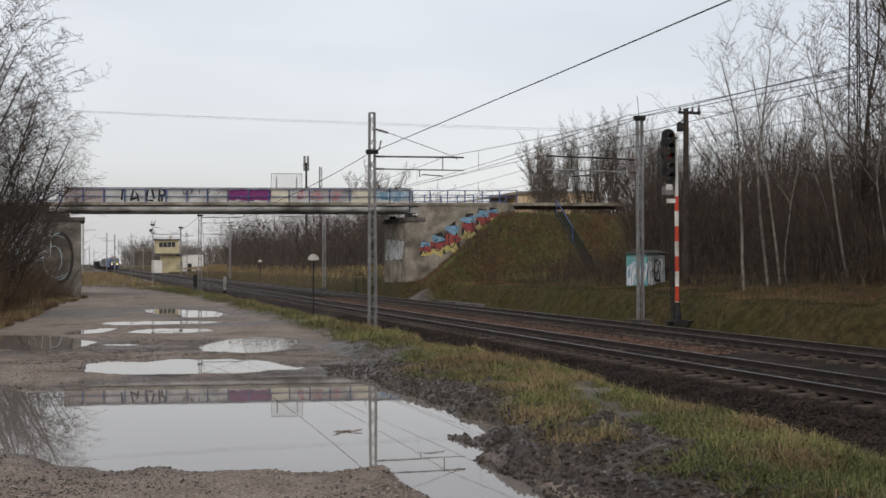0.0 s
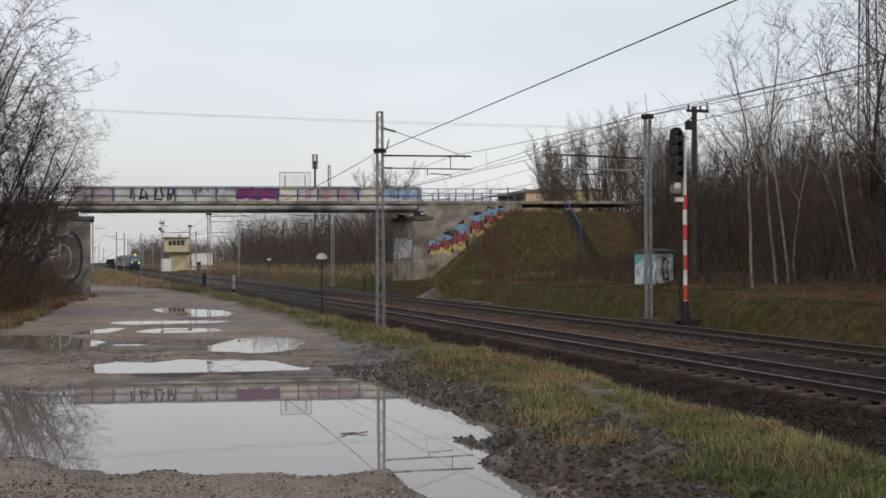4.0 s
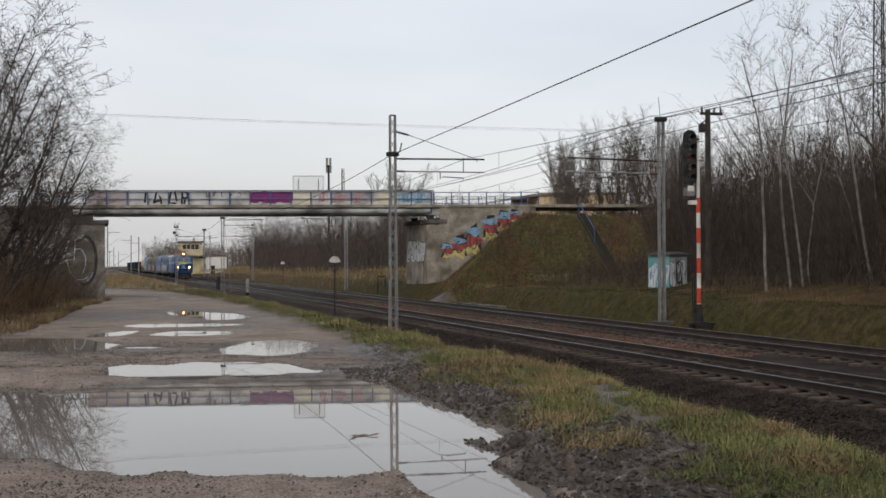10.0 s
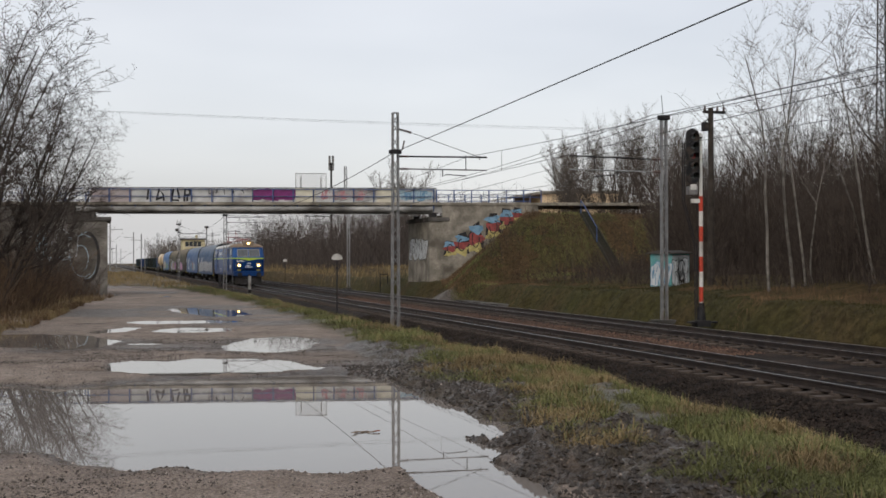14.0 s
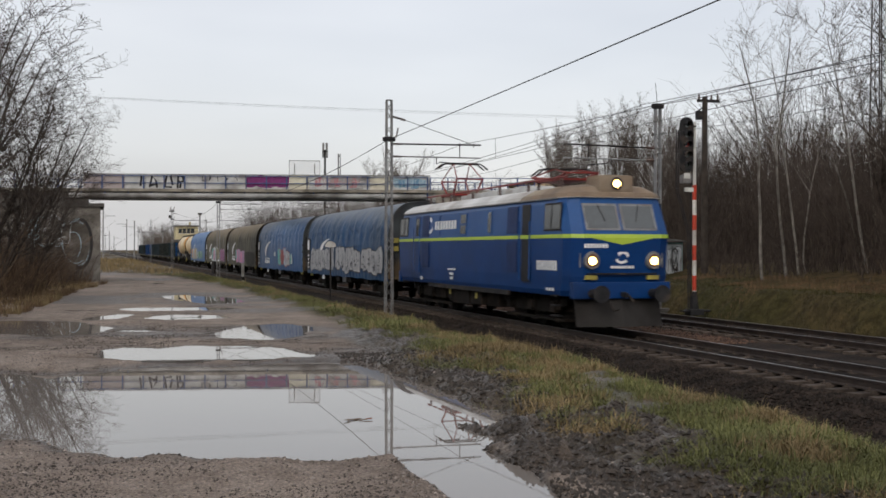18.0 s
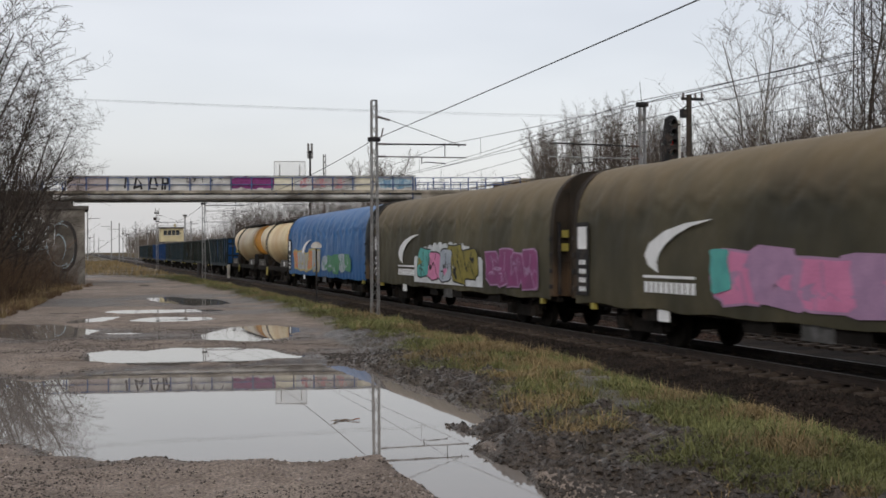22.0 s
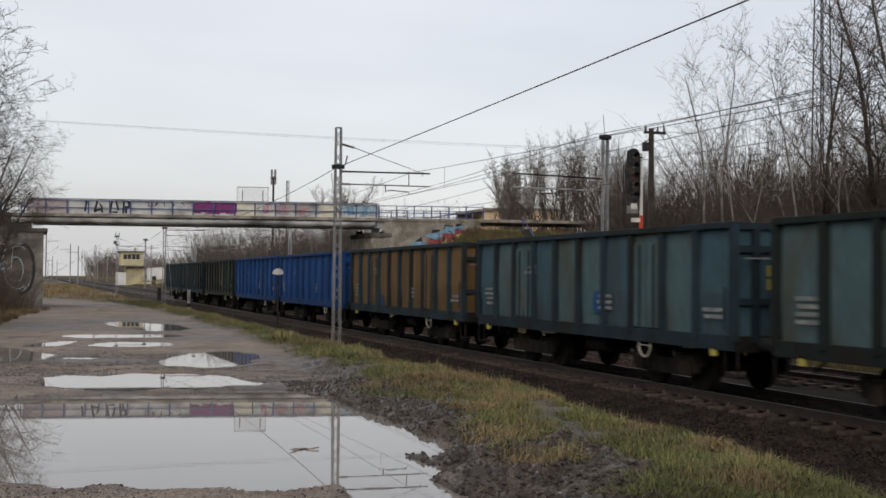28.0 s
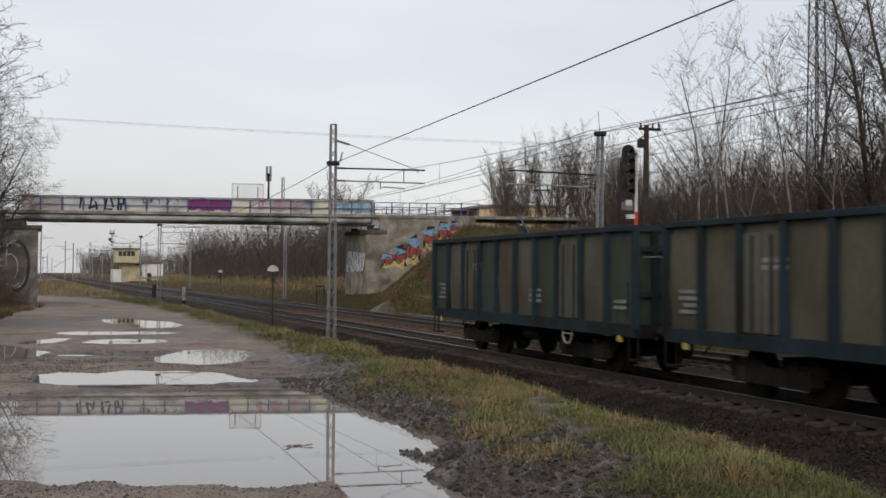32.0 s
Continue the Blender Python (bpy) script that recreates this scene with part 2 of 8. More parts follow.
def pipe(bm, pts, r, seg=6):
    """One bent round bar through the points."""
    pts = [Vector(p) for p in pts]
    rings = []
    for i, p in enumerate(pts):
        d = (pts[min(i + 1, len(pts) - 1)] - pts[max(i - 1, 0)]).normalized()
        ref = Vector((0, 0, 1)) if abs(d.z) < 0.9 else Vector((1, 0, 0))
        if i == 0:
            a = d.cross(ref).normalized()
        else:
            a = (a - d * a.dot(d)).normalized()
        c = d.cross(a)
        rings.append([bm.verts.new(p + r * (math.cos(2 * math.pi * k / seg) * a + math.sin(2 * math.pi * k / seg) * c)) for k in range(seg)])
    for u, v in zip(rings, rings[1:]):
        for k in range(seg):
            j = (k + 1) % seg
            bm.faces.new((u[k], u[j], v[j], v[k]))
    bm.faces.new(rings[0][::-1])
    bm.faces.new(rings[-1])
    return bm


def bar(bm, p0, p1, w, h, up=(0, 0, 1)):
    """A straight rectangular bar from p0 to p1, w across and h along up."""
    p0, p1, up = Vector(p0), Vector(p1), Vector(up)
    d = (p1 - p0).normalized()
    s = d.cross(up)
    s = s.normalized() if s.length > 1e-4 else d.orthogonal().normalized()
    u = s.cross(d).normalized()
    q = []
    for p in (p0, p1):
        q.append([bm.verts.new(p + s * a * w / 2 + u * b * h / 2) for a, b in ((-1, -1), (1, -1), (1, 1), (-1, 1))])
    for i in range(4):
        j = (i + 1) % 4
        bm.faces.new((q[0][i], q[0][j], q[1][j], q[1][i]))
    bm.faces.new(q[0][::-1])
    bm.faces.new(q[1])
    return bm


def extrude(bm, outline, axis, a, b):
    """A prism: outline points (u, v) in the plane across axis ('x', 'y', 'z'), from a to b along it."""
    def place(u, v, w):
        return {"x": (w, u, v), "y": (u, w, v), "z": (u, v, w)}[axis]
    r = [[bm.verts.new(place(u, v, w)) for u, v in outline] for w in (a, b)]
    n = len(outline)
    for i in range(n):
        j = (i + 1) % n
        bm.faces.new((r[0][i], r[0][j], r[1][j], r[1][i]))
    bm.faces.new(r[0][::-1])
    bm.faces.new(r[1])
    bmesh.ops.recalc_face_normals(bm, faces=bm.faces)
    return bm


def loft(bm, rings, close=True, caps=True):
    """Skin over rings of points, all of one count."""
    vs = [[bm.verts.new(p) for p in r] for r in rings]
    n = len(vs[0])
    for a, b in zip(vs, vs[1:]):
        for i in range(n if close else n - 1):
            j = (i + 1) % n
            bm.faces.new((a[i], a[j], b[j], b[i]))
    if caps:
        bm.faces.new(vs[0][::-1])
        bm.faces.new(vs[-1])
    bmesh.ops.recalc_face_normals(bm, faces=bm.faces)
    return bm


# ---------------------------------------------------------------- smooth noise on arrays
def lattice(ix, iy, seed):
    h = (ix * 374761393 + iy * 668265263 + seed * 974634777) & 0x7FFFFFFF
    h = ((h ^ (h >> 13)) * 1274126177) & 0x7FFFFFFF
    return ((h ^ (h >> 16)) & 0xFFFF) / 65535.0


def vnoise(x, y, scale, seed=0):
    x, y = np.asarray(x, float) / scale, np.asarray(y, float) / scale
    ix, iy = np.floor(x).astype(np.int64), np.floor(y).astype(np.int64)
    fx, fy = x - ix, y - iy
    fx, fy = fx * fx * (3 - 2 * fx), fy * fy * (3 - 2 * fy)
    a, b = lattice(ix, iy, seed), lattice(ix + 1, iy, seed)
    c, d = lattice(ix, iy + 1, seed), lattice(ix + 1, iy + 1, seed)
    return (a + (b - a) * fx + (c - a) * fy + (a - b - c + d) * fx * fy) * 2 - 1


def fbm(x, y, scale, seed=0, octaves=4):
    out, amp = 0.0, 1.0
    for o in range(octaves):
        out = out + amp * vnoise(x, y, scale / 2**o, seed + o)
        amp *= 0.5
    return out


def step(a, b, v):
    s = np.clip((np.asarray(v, float) - a) / (b - a), 0, 1)
    return s * s * (3 - 2 * s)

# ---------------------------------------------------------------- the ground: one sheet to the horizon
WATER = 0.0
# puddles of the track road: centre, half sizes, turn in degrees, depth
PUDDLES = [
    ((1.75, 14.0), (3.2, 4.2), 0, 0.32), ((-1.9, 14.9), (2.3, 3.0), 0, 0.26), ((3.1, 16.9), (1.35, 1.55), 0, 0.24), ((2.92, 8.7), (0.5, 2.6), -4, 0.28),
    ((4.05, 11.7), (0.55, 1.3), 0, 0.28), ((2.1, 9.75), (0.7, 0.7), 0, 0.24), ((2.8, 10.3), (1.0, 1.1), 0, 0.3), ((3.95, 9.0), (0.14, 0.5), 20, 0.17),
    ((1.85, 20.45), (1.75, 1.9), 0, 0.26), ((-0.1, 19.9), (0.55, 0.42), 0, 0.2),
    ((3.95, 26.3), (0.95, 2.75), -16, 0.26), ((-1.3, 29.5), (1.55, 2.9), 14, 0.24), ((0.5, 33.8), (0.5, 1.6), -16, 0.22),
    ((2.65, 33.2), (1.05, 1.6), 0, 0.24), ((2.8, 38.2), (1.75, 1.65), 0, 0.24), ((4.25, 47.4), (1.2, 4.9), 6, 0.24),
    ((0.9, 30.35), (0.5, 0.36), 0, 0.18), ((1.0, 27.3), (0.62, 0.5), 0, 0.19), ((4.2, 76.0), (0.42, 2.2), 0, 0.18),
]


def fitted_fall(y):
    """Road and puddle water slope away, tilted so the reflections fit the camera's view."""
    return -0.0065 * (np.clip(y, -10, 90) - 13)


def road_edge(y):
    return np.interp(y, [0, 9, 13.4, 17, 22, 29, 43, 58, 84, 97, 105, 113, 124, 145, 300], [3.9, 4.0, 4.2, 4.7, 5.3, 6.0, 6.6, 7.2, 7.0, 6.3, 4.4, 0.6, -9.0, -40.0, -60.0])


def road_left(y):
    return np.interp(y, [0, 20, 34, 44, 54, 75, 92, 100, 108, 118, 140, 300], [-9.0, -6.5, -3.0, -2.3, -1.8, 0.1, 0.7, -1.5, -7.0, -22.0, -70.0, -90.0])


def verge_crest(y):
    return np.interp(y, [0, 8, 9.5, 12.3, 14.5, 19, 26, 39, 60, 96, 300], [6.2, 6.2, 6.25, 6.75, 7.0, 7.3, 7.5, 7.9, 8.5, 9.3, 9.3])


def sod_cover(x, y):
    """How thickly turf covers the verge: thin by the ruts, one lone tuft in the mud, a trodden strip beside it."""
    e = road_edge(y)
    strip = x - (4.75 + 0.37 * (y - 9.0))
    near = step(14.4, 12.8, y) * step(7.6, 8.8, y)
    f = 1.3 * fbm(x, y, 0.8, 91, 3) + 1.1 * step(0.25, 1.15, x - e)
    f = f + 1.6 * np.exp(-(((x - 4.8 - 0.2 * (y - 11.2)) / 0.4) ** 2 + ((y - 11.2) / 1.4) ** 2))
    return f + near * (0.8 * step(0.35, 0.9, strip) - 2.1 * np.exp(-(((strip - 0.12) / 0.34) ** 2)))


def bridge_coords(x, y):
    dx, dy = x - BRIDGE_A.x, y - BRIDGE_A.y
    return dx * BRIDGE_DIR.x + dy * BRIDGE_DIR.y, dx * BRIDGE_BACK.x + dy * BRIDGE_BACK.y


def ground_parts(x, y):
    """Height and what the surface is made of: grass, dry grass, wet mud."""
    x, y = np.asarray(x, float), np.asarray(y, float)
    e, c, l = road_edge(y), verge_crest(y), road_left(y)
    wob = 0.35 * fbm(x, y, 2.2, 11)
    # the road of mud and gravel
    lo = step(15, 27, y)
    z = 0.075 - 0.05 * lo + (0.035 - 0.018 * lo) * fbm(x, y, 3.0, 3) + (0.024 - 0.012 * lo) * fbm(x, y, 0.6, 5, 4)
    ruts = step(1.0, 0.4, np.abs(x + 0.7 * wob - e - 0.2 - 0.5 * step(12, 18, y))) * step(30, 18, y)
    churn = np.clip(ruts + step(-0.4, 0.1, x - e) * step(1.9, 1.0, x - e) * step(26, 17, y), 0, 1)
    z = z + ruts * (0.08 * fbm(x * 2.0, y * 0.6, 0.5, 21, 3) + 0.03 * fbm(x, y, 0.22, 25, 2))
    clods = churn * (0.055 * np.abs(fbm(x, y, 0.42, 27, 3)) + 0.075 * np.abs(fbm(x, y, 0.16, 29, 2)) - 0.045)
    dig = np.zeros_like(z)
    for (cx, cy), (rx, ry), turn, depth in PUDDLES:
        a = radians(turn)
        u, v = (x - cx) * math.cos(a) + (y - cy) * math.sin(a), -(x - cx) * math.sin(a) + (y - cy) * math.cos(a)
        d = np.hypot(u / rx, v / ry) + 0.13 * fbm(x, y, 1.3, 31, 4)
        dig = np.maximum(dig, depth * step(1.22, 0.62, d))
    z = z - dig
    # verge, ditch and formation
    verge = step(-0.3, 0.6, x - e + wob)
    z = z * (1 - verge) + verge * (0.09 + 0.06 * fbm(x, y, 1.1, 7) + 0.03 * fbm(x, y, 0.3, 8, 2))
    z = z + fitted_fall(y) + clods * (1 - step(0.0, 0.1, dig - 0.13))
    fall = step(-0.1, 1.5, x - c + 0.5 * wob)
    z = z * (1 - fall) + fall * (-1.12 + 0.04 * fbm(x, y, 1.5, 9))
    bank = step(20.75, 22.5, x + 0.15 * fbm(x, y, 2.0, 41))
    z = z * (1 - bank) + bank * (0.48 + 0.12 * fbm(x, y, 3.0, 13) + 0.65 * step(23, 30, x))
    # the left side rises under the bushes
    left = step(0.2, 3.5, l - x + wob)
    z = z + left * (0.25 + 0.12 * np.clip(l - x, 0, 12)) * step(8, 22, y) + left * 0.10 * fbm(x, y, 1.4, 17)
    # the dams of the overbridge
    s, d = bridge_coords(x, y)
    front, back = 5.55 - np.clip(-d - 0.25, 0, 60) / 1.65, 5.12 - np.clip(d - 6.4, 0, 60) / 1.75
    slope = np.minimum(front, back) + 0.14 * fbm(x, y, 2.4, 19)
    right = np.minimum(np.where(d < 0.7, (s - 24.1) * 0.85, np.where((s > 24.2) & (d > 1.4), 9.0, -9.0)), slope)
    lft = np.minimum(np.where(d < 0.7, (-2.9 - s) * 0.6, np.where((s < -4.6) & (d > 1.4), 9.0, -9.0)), slope)
    dam = np.maximum(right, lft)
    on_dam = step(-0.2, 0.5, dam - z)
    z = np.maximum(z, np.minimum(dam, 5.6))
    # far land falls level
    grass = np.clip(verge + left + bank + on_dam + step(26, 40, np.abs(x - 8)), 0, 1)
    sod = step(-0.15, 0.3, sod_cover(x, y) - 0.45)
    bare = verge * (1 - sod) * (1 - bank) * step(34, 24, y) * step(1.3, 0.5, x - c)
    grass = grass * (1 - bare)
    grass = grass * (1 - step(0.5, 2.2, x - c) * step(21.2, 20.6, x))
    dry = np.clip(0.45 + 0.5 * fbm(x, y, 2.6, 23) + 0.35 * left + 0.2 * on_dam + 0.3 * step(24, 27, x) * (1 - on_dam) + 0.7 * step(98, 112, y), 0, 1)
    zr = z - fitted_fall(y)
    wet = np.clip(step(0.0, 1.0, (0.07 - 0.052 * lo - zr) / 0.07) * (1 - verge) + ruts * 0.95 + churn + bare + 0.75 * step(0.15, 0.75, fbm(x, y, 4.5, 55, 4)), 0, 1) * (1 - fall) * (1 - on_dam) * (1 - left)
    wet = np.maximum(wet, bare)
    wet = np.maximum(wet, step(0.5, 1.2, x - c) * step(21.4, 20.8, x))
    return z, grass, dry, wet


def ground_z(x, y):
    return ground_parts(x, y)[0]


def build_ground():
    xs = np.unique(np.concatenate([-np.geomspace(12, 1800, 26)[::-1], np.linspace(-12, -4, 34), np.linspace(-4, 3.2, 105), np.linspace(3.2, 7.6, 120), np.linspace(7.6, 12, 26),
                                   np.linspace(12, 20, 9), np.linspace(20, 24, 26), np.linspace(24, 60, 50), np.geomspace(60, 1800, 22)]).round(4))
    ys = np.unique(np.concatenate([-np.geomspace(2, 900, 16)[::-1], np.linspace(-2, 6, 22), np.linspace(6, 16, 250), np.linspace(16, 23, 100), np.linspace(23, 55, 220),
                                   np.linspace(55, 96, 90), np.geomspace(96, 3000, 60)]).round(4))
    X, Y = np.meshgrid(xs, ys)
    z, grass, dry, wet = ground_parts(X, Y)
    far = step(150, 400, np.hypot(X, Y))
    z = z * (1 - far) - 0.9 * far
    n, m = len(xs), len(ys)
    idx = np.arange(n * m).reshape(m, n)
    faces = np.stack([idx[:-1, :-1], idx[:-1, 1:], idx[1:, 1:], idx[1:, :-1]], -1).reshape(-1, 4)
    me = raw_mesh("ground", np.stack([X, Y, z], -1).reshape(-1, 3), faces, M_GROUND, smooth=True)
    for name, a in (("grass", grass), ("dry", dry), ("wet", wet)):
        att = me.attributes.new(name, "FLOAT", "POINT")
        att.data.foreach_set("value", a.astype(np.float32).ravel())
    tagged(new("ground", me), "muddy gravel track road with grass verges and rough banks", "ground", kind="structure")


def ground_material():
    m = bpy.data.materials.new("mud_gravel_and_turf")
    m.use_nodes = True
    nt = m.node_tree
    N, L = nt.nodes.new, nt.links.new
    b = nt.nodes["Principled BSDF"]
    tc = N("ShaderNodeTexCoord")

    def noise_tex(scale, detail=5.0, rough=0.6):
        n = N("ShaderNodeTexNoise")
        n.inputs["Scale"].default_value, n.inputs["Detail"].default_value, n.inputs["Roughness"].default_value = scale, detail, rough
        L(tc.outputs["Object"], n.inputs["Vector"])
        return n.outputs["Fac"]

    def ramp(fac, a, ca, c, cc):
        r = N("ShaderNodeValToRGB")
        r.color_ramp.elements[0].position, r.color_ramp.elements[1].position = a, c
        r.color_ramp.elements[0].color, r.color_ramp.elements[1].color = (*ca, 1), (*cc, 1)
        L(fac, r.inputs[0])
        return r.outputs[0]

    def mix(fac, a, c, blend="MIX"):
        x = N("ShaderNodeMix")
        x.data_type, x.blend_type = "RGBA", blend
        if isinstance(fac, float):
            x.inputs[0].default_value = fac
        else:
            L(fac, x.inputs[0])
        L(a, x.inputs[6])
        L(c, x.inputs[7])
        return x.outputs[2]

    def attr(name):
        a = N("ShaderNodeAttribute")
        a.attribute_name = name
        return a.outputs["Fac"]

    big, mid, fine = noise_tex(0.35), noise_tex(3.0, 6.0), noise_tex(38.0, 4.0, 0.7)
    vor = N("ShaderNodeTexVoronoi")
    vor.inputs["Scale"].default_value = 26.0
    L(tc.outputs["Object"], vor.inputs["Vector"])
    mud = mix(0.5, ramp(mid, 0.35, (0.215, 0.176, 0.148), 0.68, (0.46, 0.388, 0.335)), ramp(big, 0.35, (0.17, 0.138, 0.118), 0.65, (0.44, 0.37, 0.32)))
    mud = mix(0.55, mud, ramp(fine, 0.36, (0.06, 0.055, 0.05), 0.66, (0.85, 0.83, 0.8)), "OVERLAY")
    wet = mix(0.4, ramp(mid, 0.35, (0.042, 0.033, 0.026), 0.7, (0.118, 0.093, 0.074)), fine, "OVERLAY")
    turf = mix(0.5, ramp(mid, 0.35, (0.036, 0.036, 0.014), 0.7, (0.088, 0.083, 0.03)), ramp(fine, 0.3, (0.2, 0.2, 0.2), 0.7, (0.75, 0.75, 0.7)), "OVERLAY")
    straw = mix(0.5, ramp(mid, 0.35, (0.045, 0.033, 0.018), 0.7, (0.12, 0.086, 0.042)), ramp(fine, 0.3, (0.2, 0.2, 0.2), 0.7, (0.75, 0.75, 0.7)), "OVERLAY")
    col = mix(attr("wet"), mud, wet)
    col = mix(attr("grass"), col, mix(attr("dry"), turf, straw))
    L(col, b.inputs["Base Color"])
    mr = N("ShaderNodeMapRange")
    mr.inputs[3].default_value, mr.inputs[4].default_value = 0.75, 0.34
    L(attr("wet"), mr.inputs[0])
    L(mr.outputs[0], b.inputs["Roughness"])
    bp = N("ShaderNodeBump")
    bp.inputs["Strength"].default_value, bp.inputs["Distance"].default_value = 0.9, 0.05
    ad = N("ShaderNodeMath")
    ad.operation = "ADD"
    L(fine, ad.inputs[0])
    L(vor.outputs["Distance"], ad.inputs[1])
    L(ad.outputs[0], bp.inputs["Height"])
    L(bp.outputs[0], b.inputs["Normal"])
    gl = N("ShaderNodeMapRange")
    gl.inputs[3].default_value, gl.inputs[4].default_value = 0.06, 0.38
    L(attr("wet"), gl.inputs[0])
    L(gl.outputs[0], b.inputs["Specular IOR Level"])
    return m


M_GROUND = ground_material()
build_ground()


def water_material():
    m = bpy.data.materials.new("muddy_still_water")
    m.use_nodes = True
    b = m.node_tree.nodes["Principled BSDF"]
    b.inputs["Base Color"].default_value = (0.19, 0.168, 0.15, 1)
    b.inputs["Roughness"].default_value = 0.012
    b.inputs["IOR"].default_value = 1.33
    n = m.node_tree.nodes.new("ShaderNodeTexNoise")
    n.inputs["Scale"].default_value = 5.0
    tc = m.node_tree.nodes.new("ShaderNodeTexCoord")
    bp = m.node_tree.nodes.new("ShaderNodeBump")
    bp.inputs["Strength"].default_value, bp.inputs["Distance"].default_value = 0.008, 0.01
    m.node_tree.links.new(tc.outputs["Object"], n.inputs["Vector"])
    m.node_tree.links.new(n.outputs["Fac"], bp.inputs["Height"])
    m.node_tree.links.new(bp.outputs[0], b.inputs["Normal"])
    return m


M_WATER = water_material()


def build_puddles():
    bands = [(5.6, 18.2), (18.2, 23.2), (23.2, 29.0), (29.0, 34.2), (34.2, 41.0), (41.0, 80.0)]
    for y0, y1 in bands:
        bm = bmesh.new()
        for x0, x1 in ((-6.0, 0.0), (0.0, 5.7)):
            bmesh.ops.create_grid(bm, x_segments=1, y_segments=1, size=0.5, matrix=Matrix.Translation(((x0 + x1) / 2, (y0 + y1) / 2, 0)) @ Matrix.Diagonal((x1 - x0, y1 - y0, 1, 1)))
        bmesh.ops.remove_doubles(bm, verts=bm.verts, dist=1e-4)
        # the water tilts with the road, to fit its mirror images to the view
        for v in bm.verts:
            v.co.z = float(fitted_fall(v.co.y))
        single("water", bm, M_WATER, "still rain puddle on the muddy road mirroring the grey sky", "puddle", "puddles on the road", "structure")


build_puddles()

# ---------------------------------------------------------------- ballast and tracks
M_BALLAST = mat("brown_ballast", (0.023, 0.0172, 0.014), (0.0115, 0.009, 0.0077), rough=0.85, scale=0.8, fine=22, bump=0.9, dirt=(0.06, 0.04, 0.03), dirt_amount=0.4)
M_STONE = mat("ballast_stone", (0.031, 0.0235, 0.0192), (0.016, 0.0128, 0.011), rough=0.8, scale=2, fine=30, islands=0.55)
M_STONE_RED = mat("rust_tinted_ballast_stone", (0.12, 0.074, 0.055), (0.07, 0.046, 0.036), rough=0.85, scale=2, fine=30, islands=0.5)
M_PEBBLE_D = mat("wet_dark_pebble", (0.12, 0.10, 0.086), (0.055, 0.047, 0.041), rough=0.6, scale=2, fine=30, islands=0.6)
M_CLOD = mat("wet_mud_clod", (0.05, 0.039, 0.031), (0.026, 0.021, 0.017), rough=0.5, scale=4, fine=40, islands=0.2)
M_PEBBLE = mat("road_pebble", (0.27, 0.235, 0.21), (0.12, 0.10, 0.09), rough=0.75, scale=2, fine=30, islands=0.7)

SECTION = [(9.75, -1.2), (10.5, -0.93), (11.7, -0.62), (12.1, -0.63), (12.6, -0.63), (12.78, -0.566), (14.12, -0.566), (14.3, -0.63), (14.9, -0.63), (15.4, -0.64), (16.6, -0.66), (17.0, -0.63), (17.53, -0.63), (17.71, -0.566), (19.05, -0.566), (19.23, -0.63), (19.75, -0.63), (20.15, -0.62), (20.9, -0.95)]


def ballast_z(x):
    return np.interp(x, [p[0] for p in SECTION], [p[1] for p in SECTION])


def build_ballast():
    ys = np.unique(np.concatenate([np.linspace(-250, 0, 20), np.linspace(0, 70, 180), np.geomspace(70, 1400, 60)]))
    xs = np.unique(np.concatenate([np.linspace(9.75, 20.9, 90), [p[0] for p in SECTION]]))
    X, Y = np.meshgrid(xs, ys)
    z = ballast_z(X) + 0.022 * fbm(X, Y, 0.5, 51, 3)
    idx = np.arange(X.size).reshape(X.shape)
    faces = np.stack([idx[:-1, :-1], idx[:-1, 1:], idx[1:, 1:], idx[1:, :-1]], -1).reshape(-1, 4)
    me = raw_mesh("ballast", np.stack([X, Y, z], -1).reshape(-1, 3), faces, M_BALLAST, smooth=True)
    tagged(new("ballast_bed", me), "dark brown crushed stone ballast bed", "ballast", kind="structure")


build_ballast()


def scatter_stones(name, pts, size, material, label, seed):
    """Many small angular stones in one mesh."""
    rng = np.random.default_rng(seed)
    base = np.array([(1, 0, 0), (0, 1, 0), (-1, 0, 0), (0, -1, 0), (0, 0, 1), (0, 0, -1)], float)
    tri = np.array([(0, 1, 4), (1, 2, 4), (2, 3, 4), (3, 0, 4), (1, 0, 5), (2, 1, 5), (3, 2, 5), (0, 3, 5)])
    n = len(pts)
    v = base[None] * (0.6 + 0.8 * rng.random((n, 6, 1)))
    a = rng.random(n) * 6.283
    c, s = np.cos(a), np.sin(a)
    x, y = v[..., 0] * c[:, None] - v[..., 1] * s[:, None], v[..., 0] * s[:, None] + v[..., 1] * c[:, None]
    tilt = (rng.random((n, 1)) - 0.5) * 1.2
    zz = v[..., 2] * 0.8 + x * tilt * 0.5
    sz = (size * (0.6 + 0.9 * rng.random(n)))[:, None]
    vv = np.stack([x * sz, y * sz, zz * sz], -1) + pts[:, None]
    f = (tri[None] + (np.arange(n) * 6)[:, None, None]).reshape(-1, 3)
    tagged(new(name, raw_mesh(name, vv.reshape(-1, 3), f, material)), label, "stones", kind="stuff")


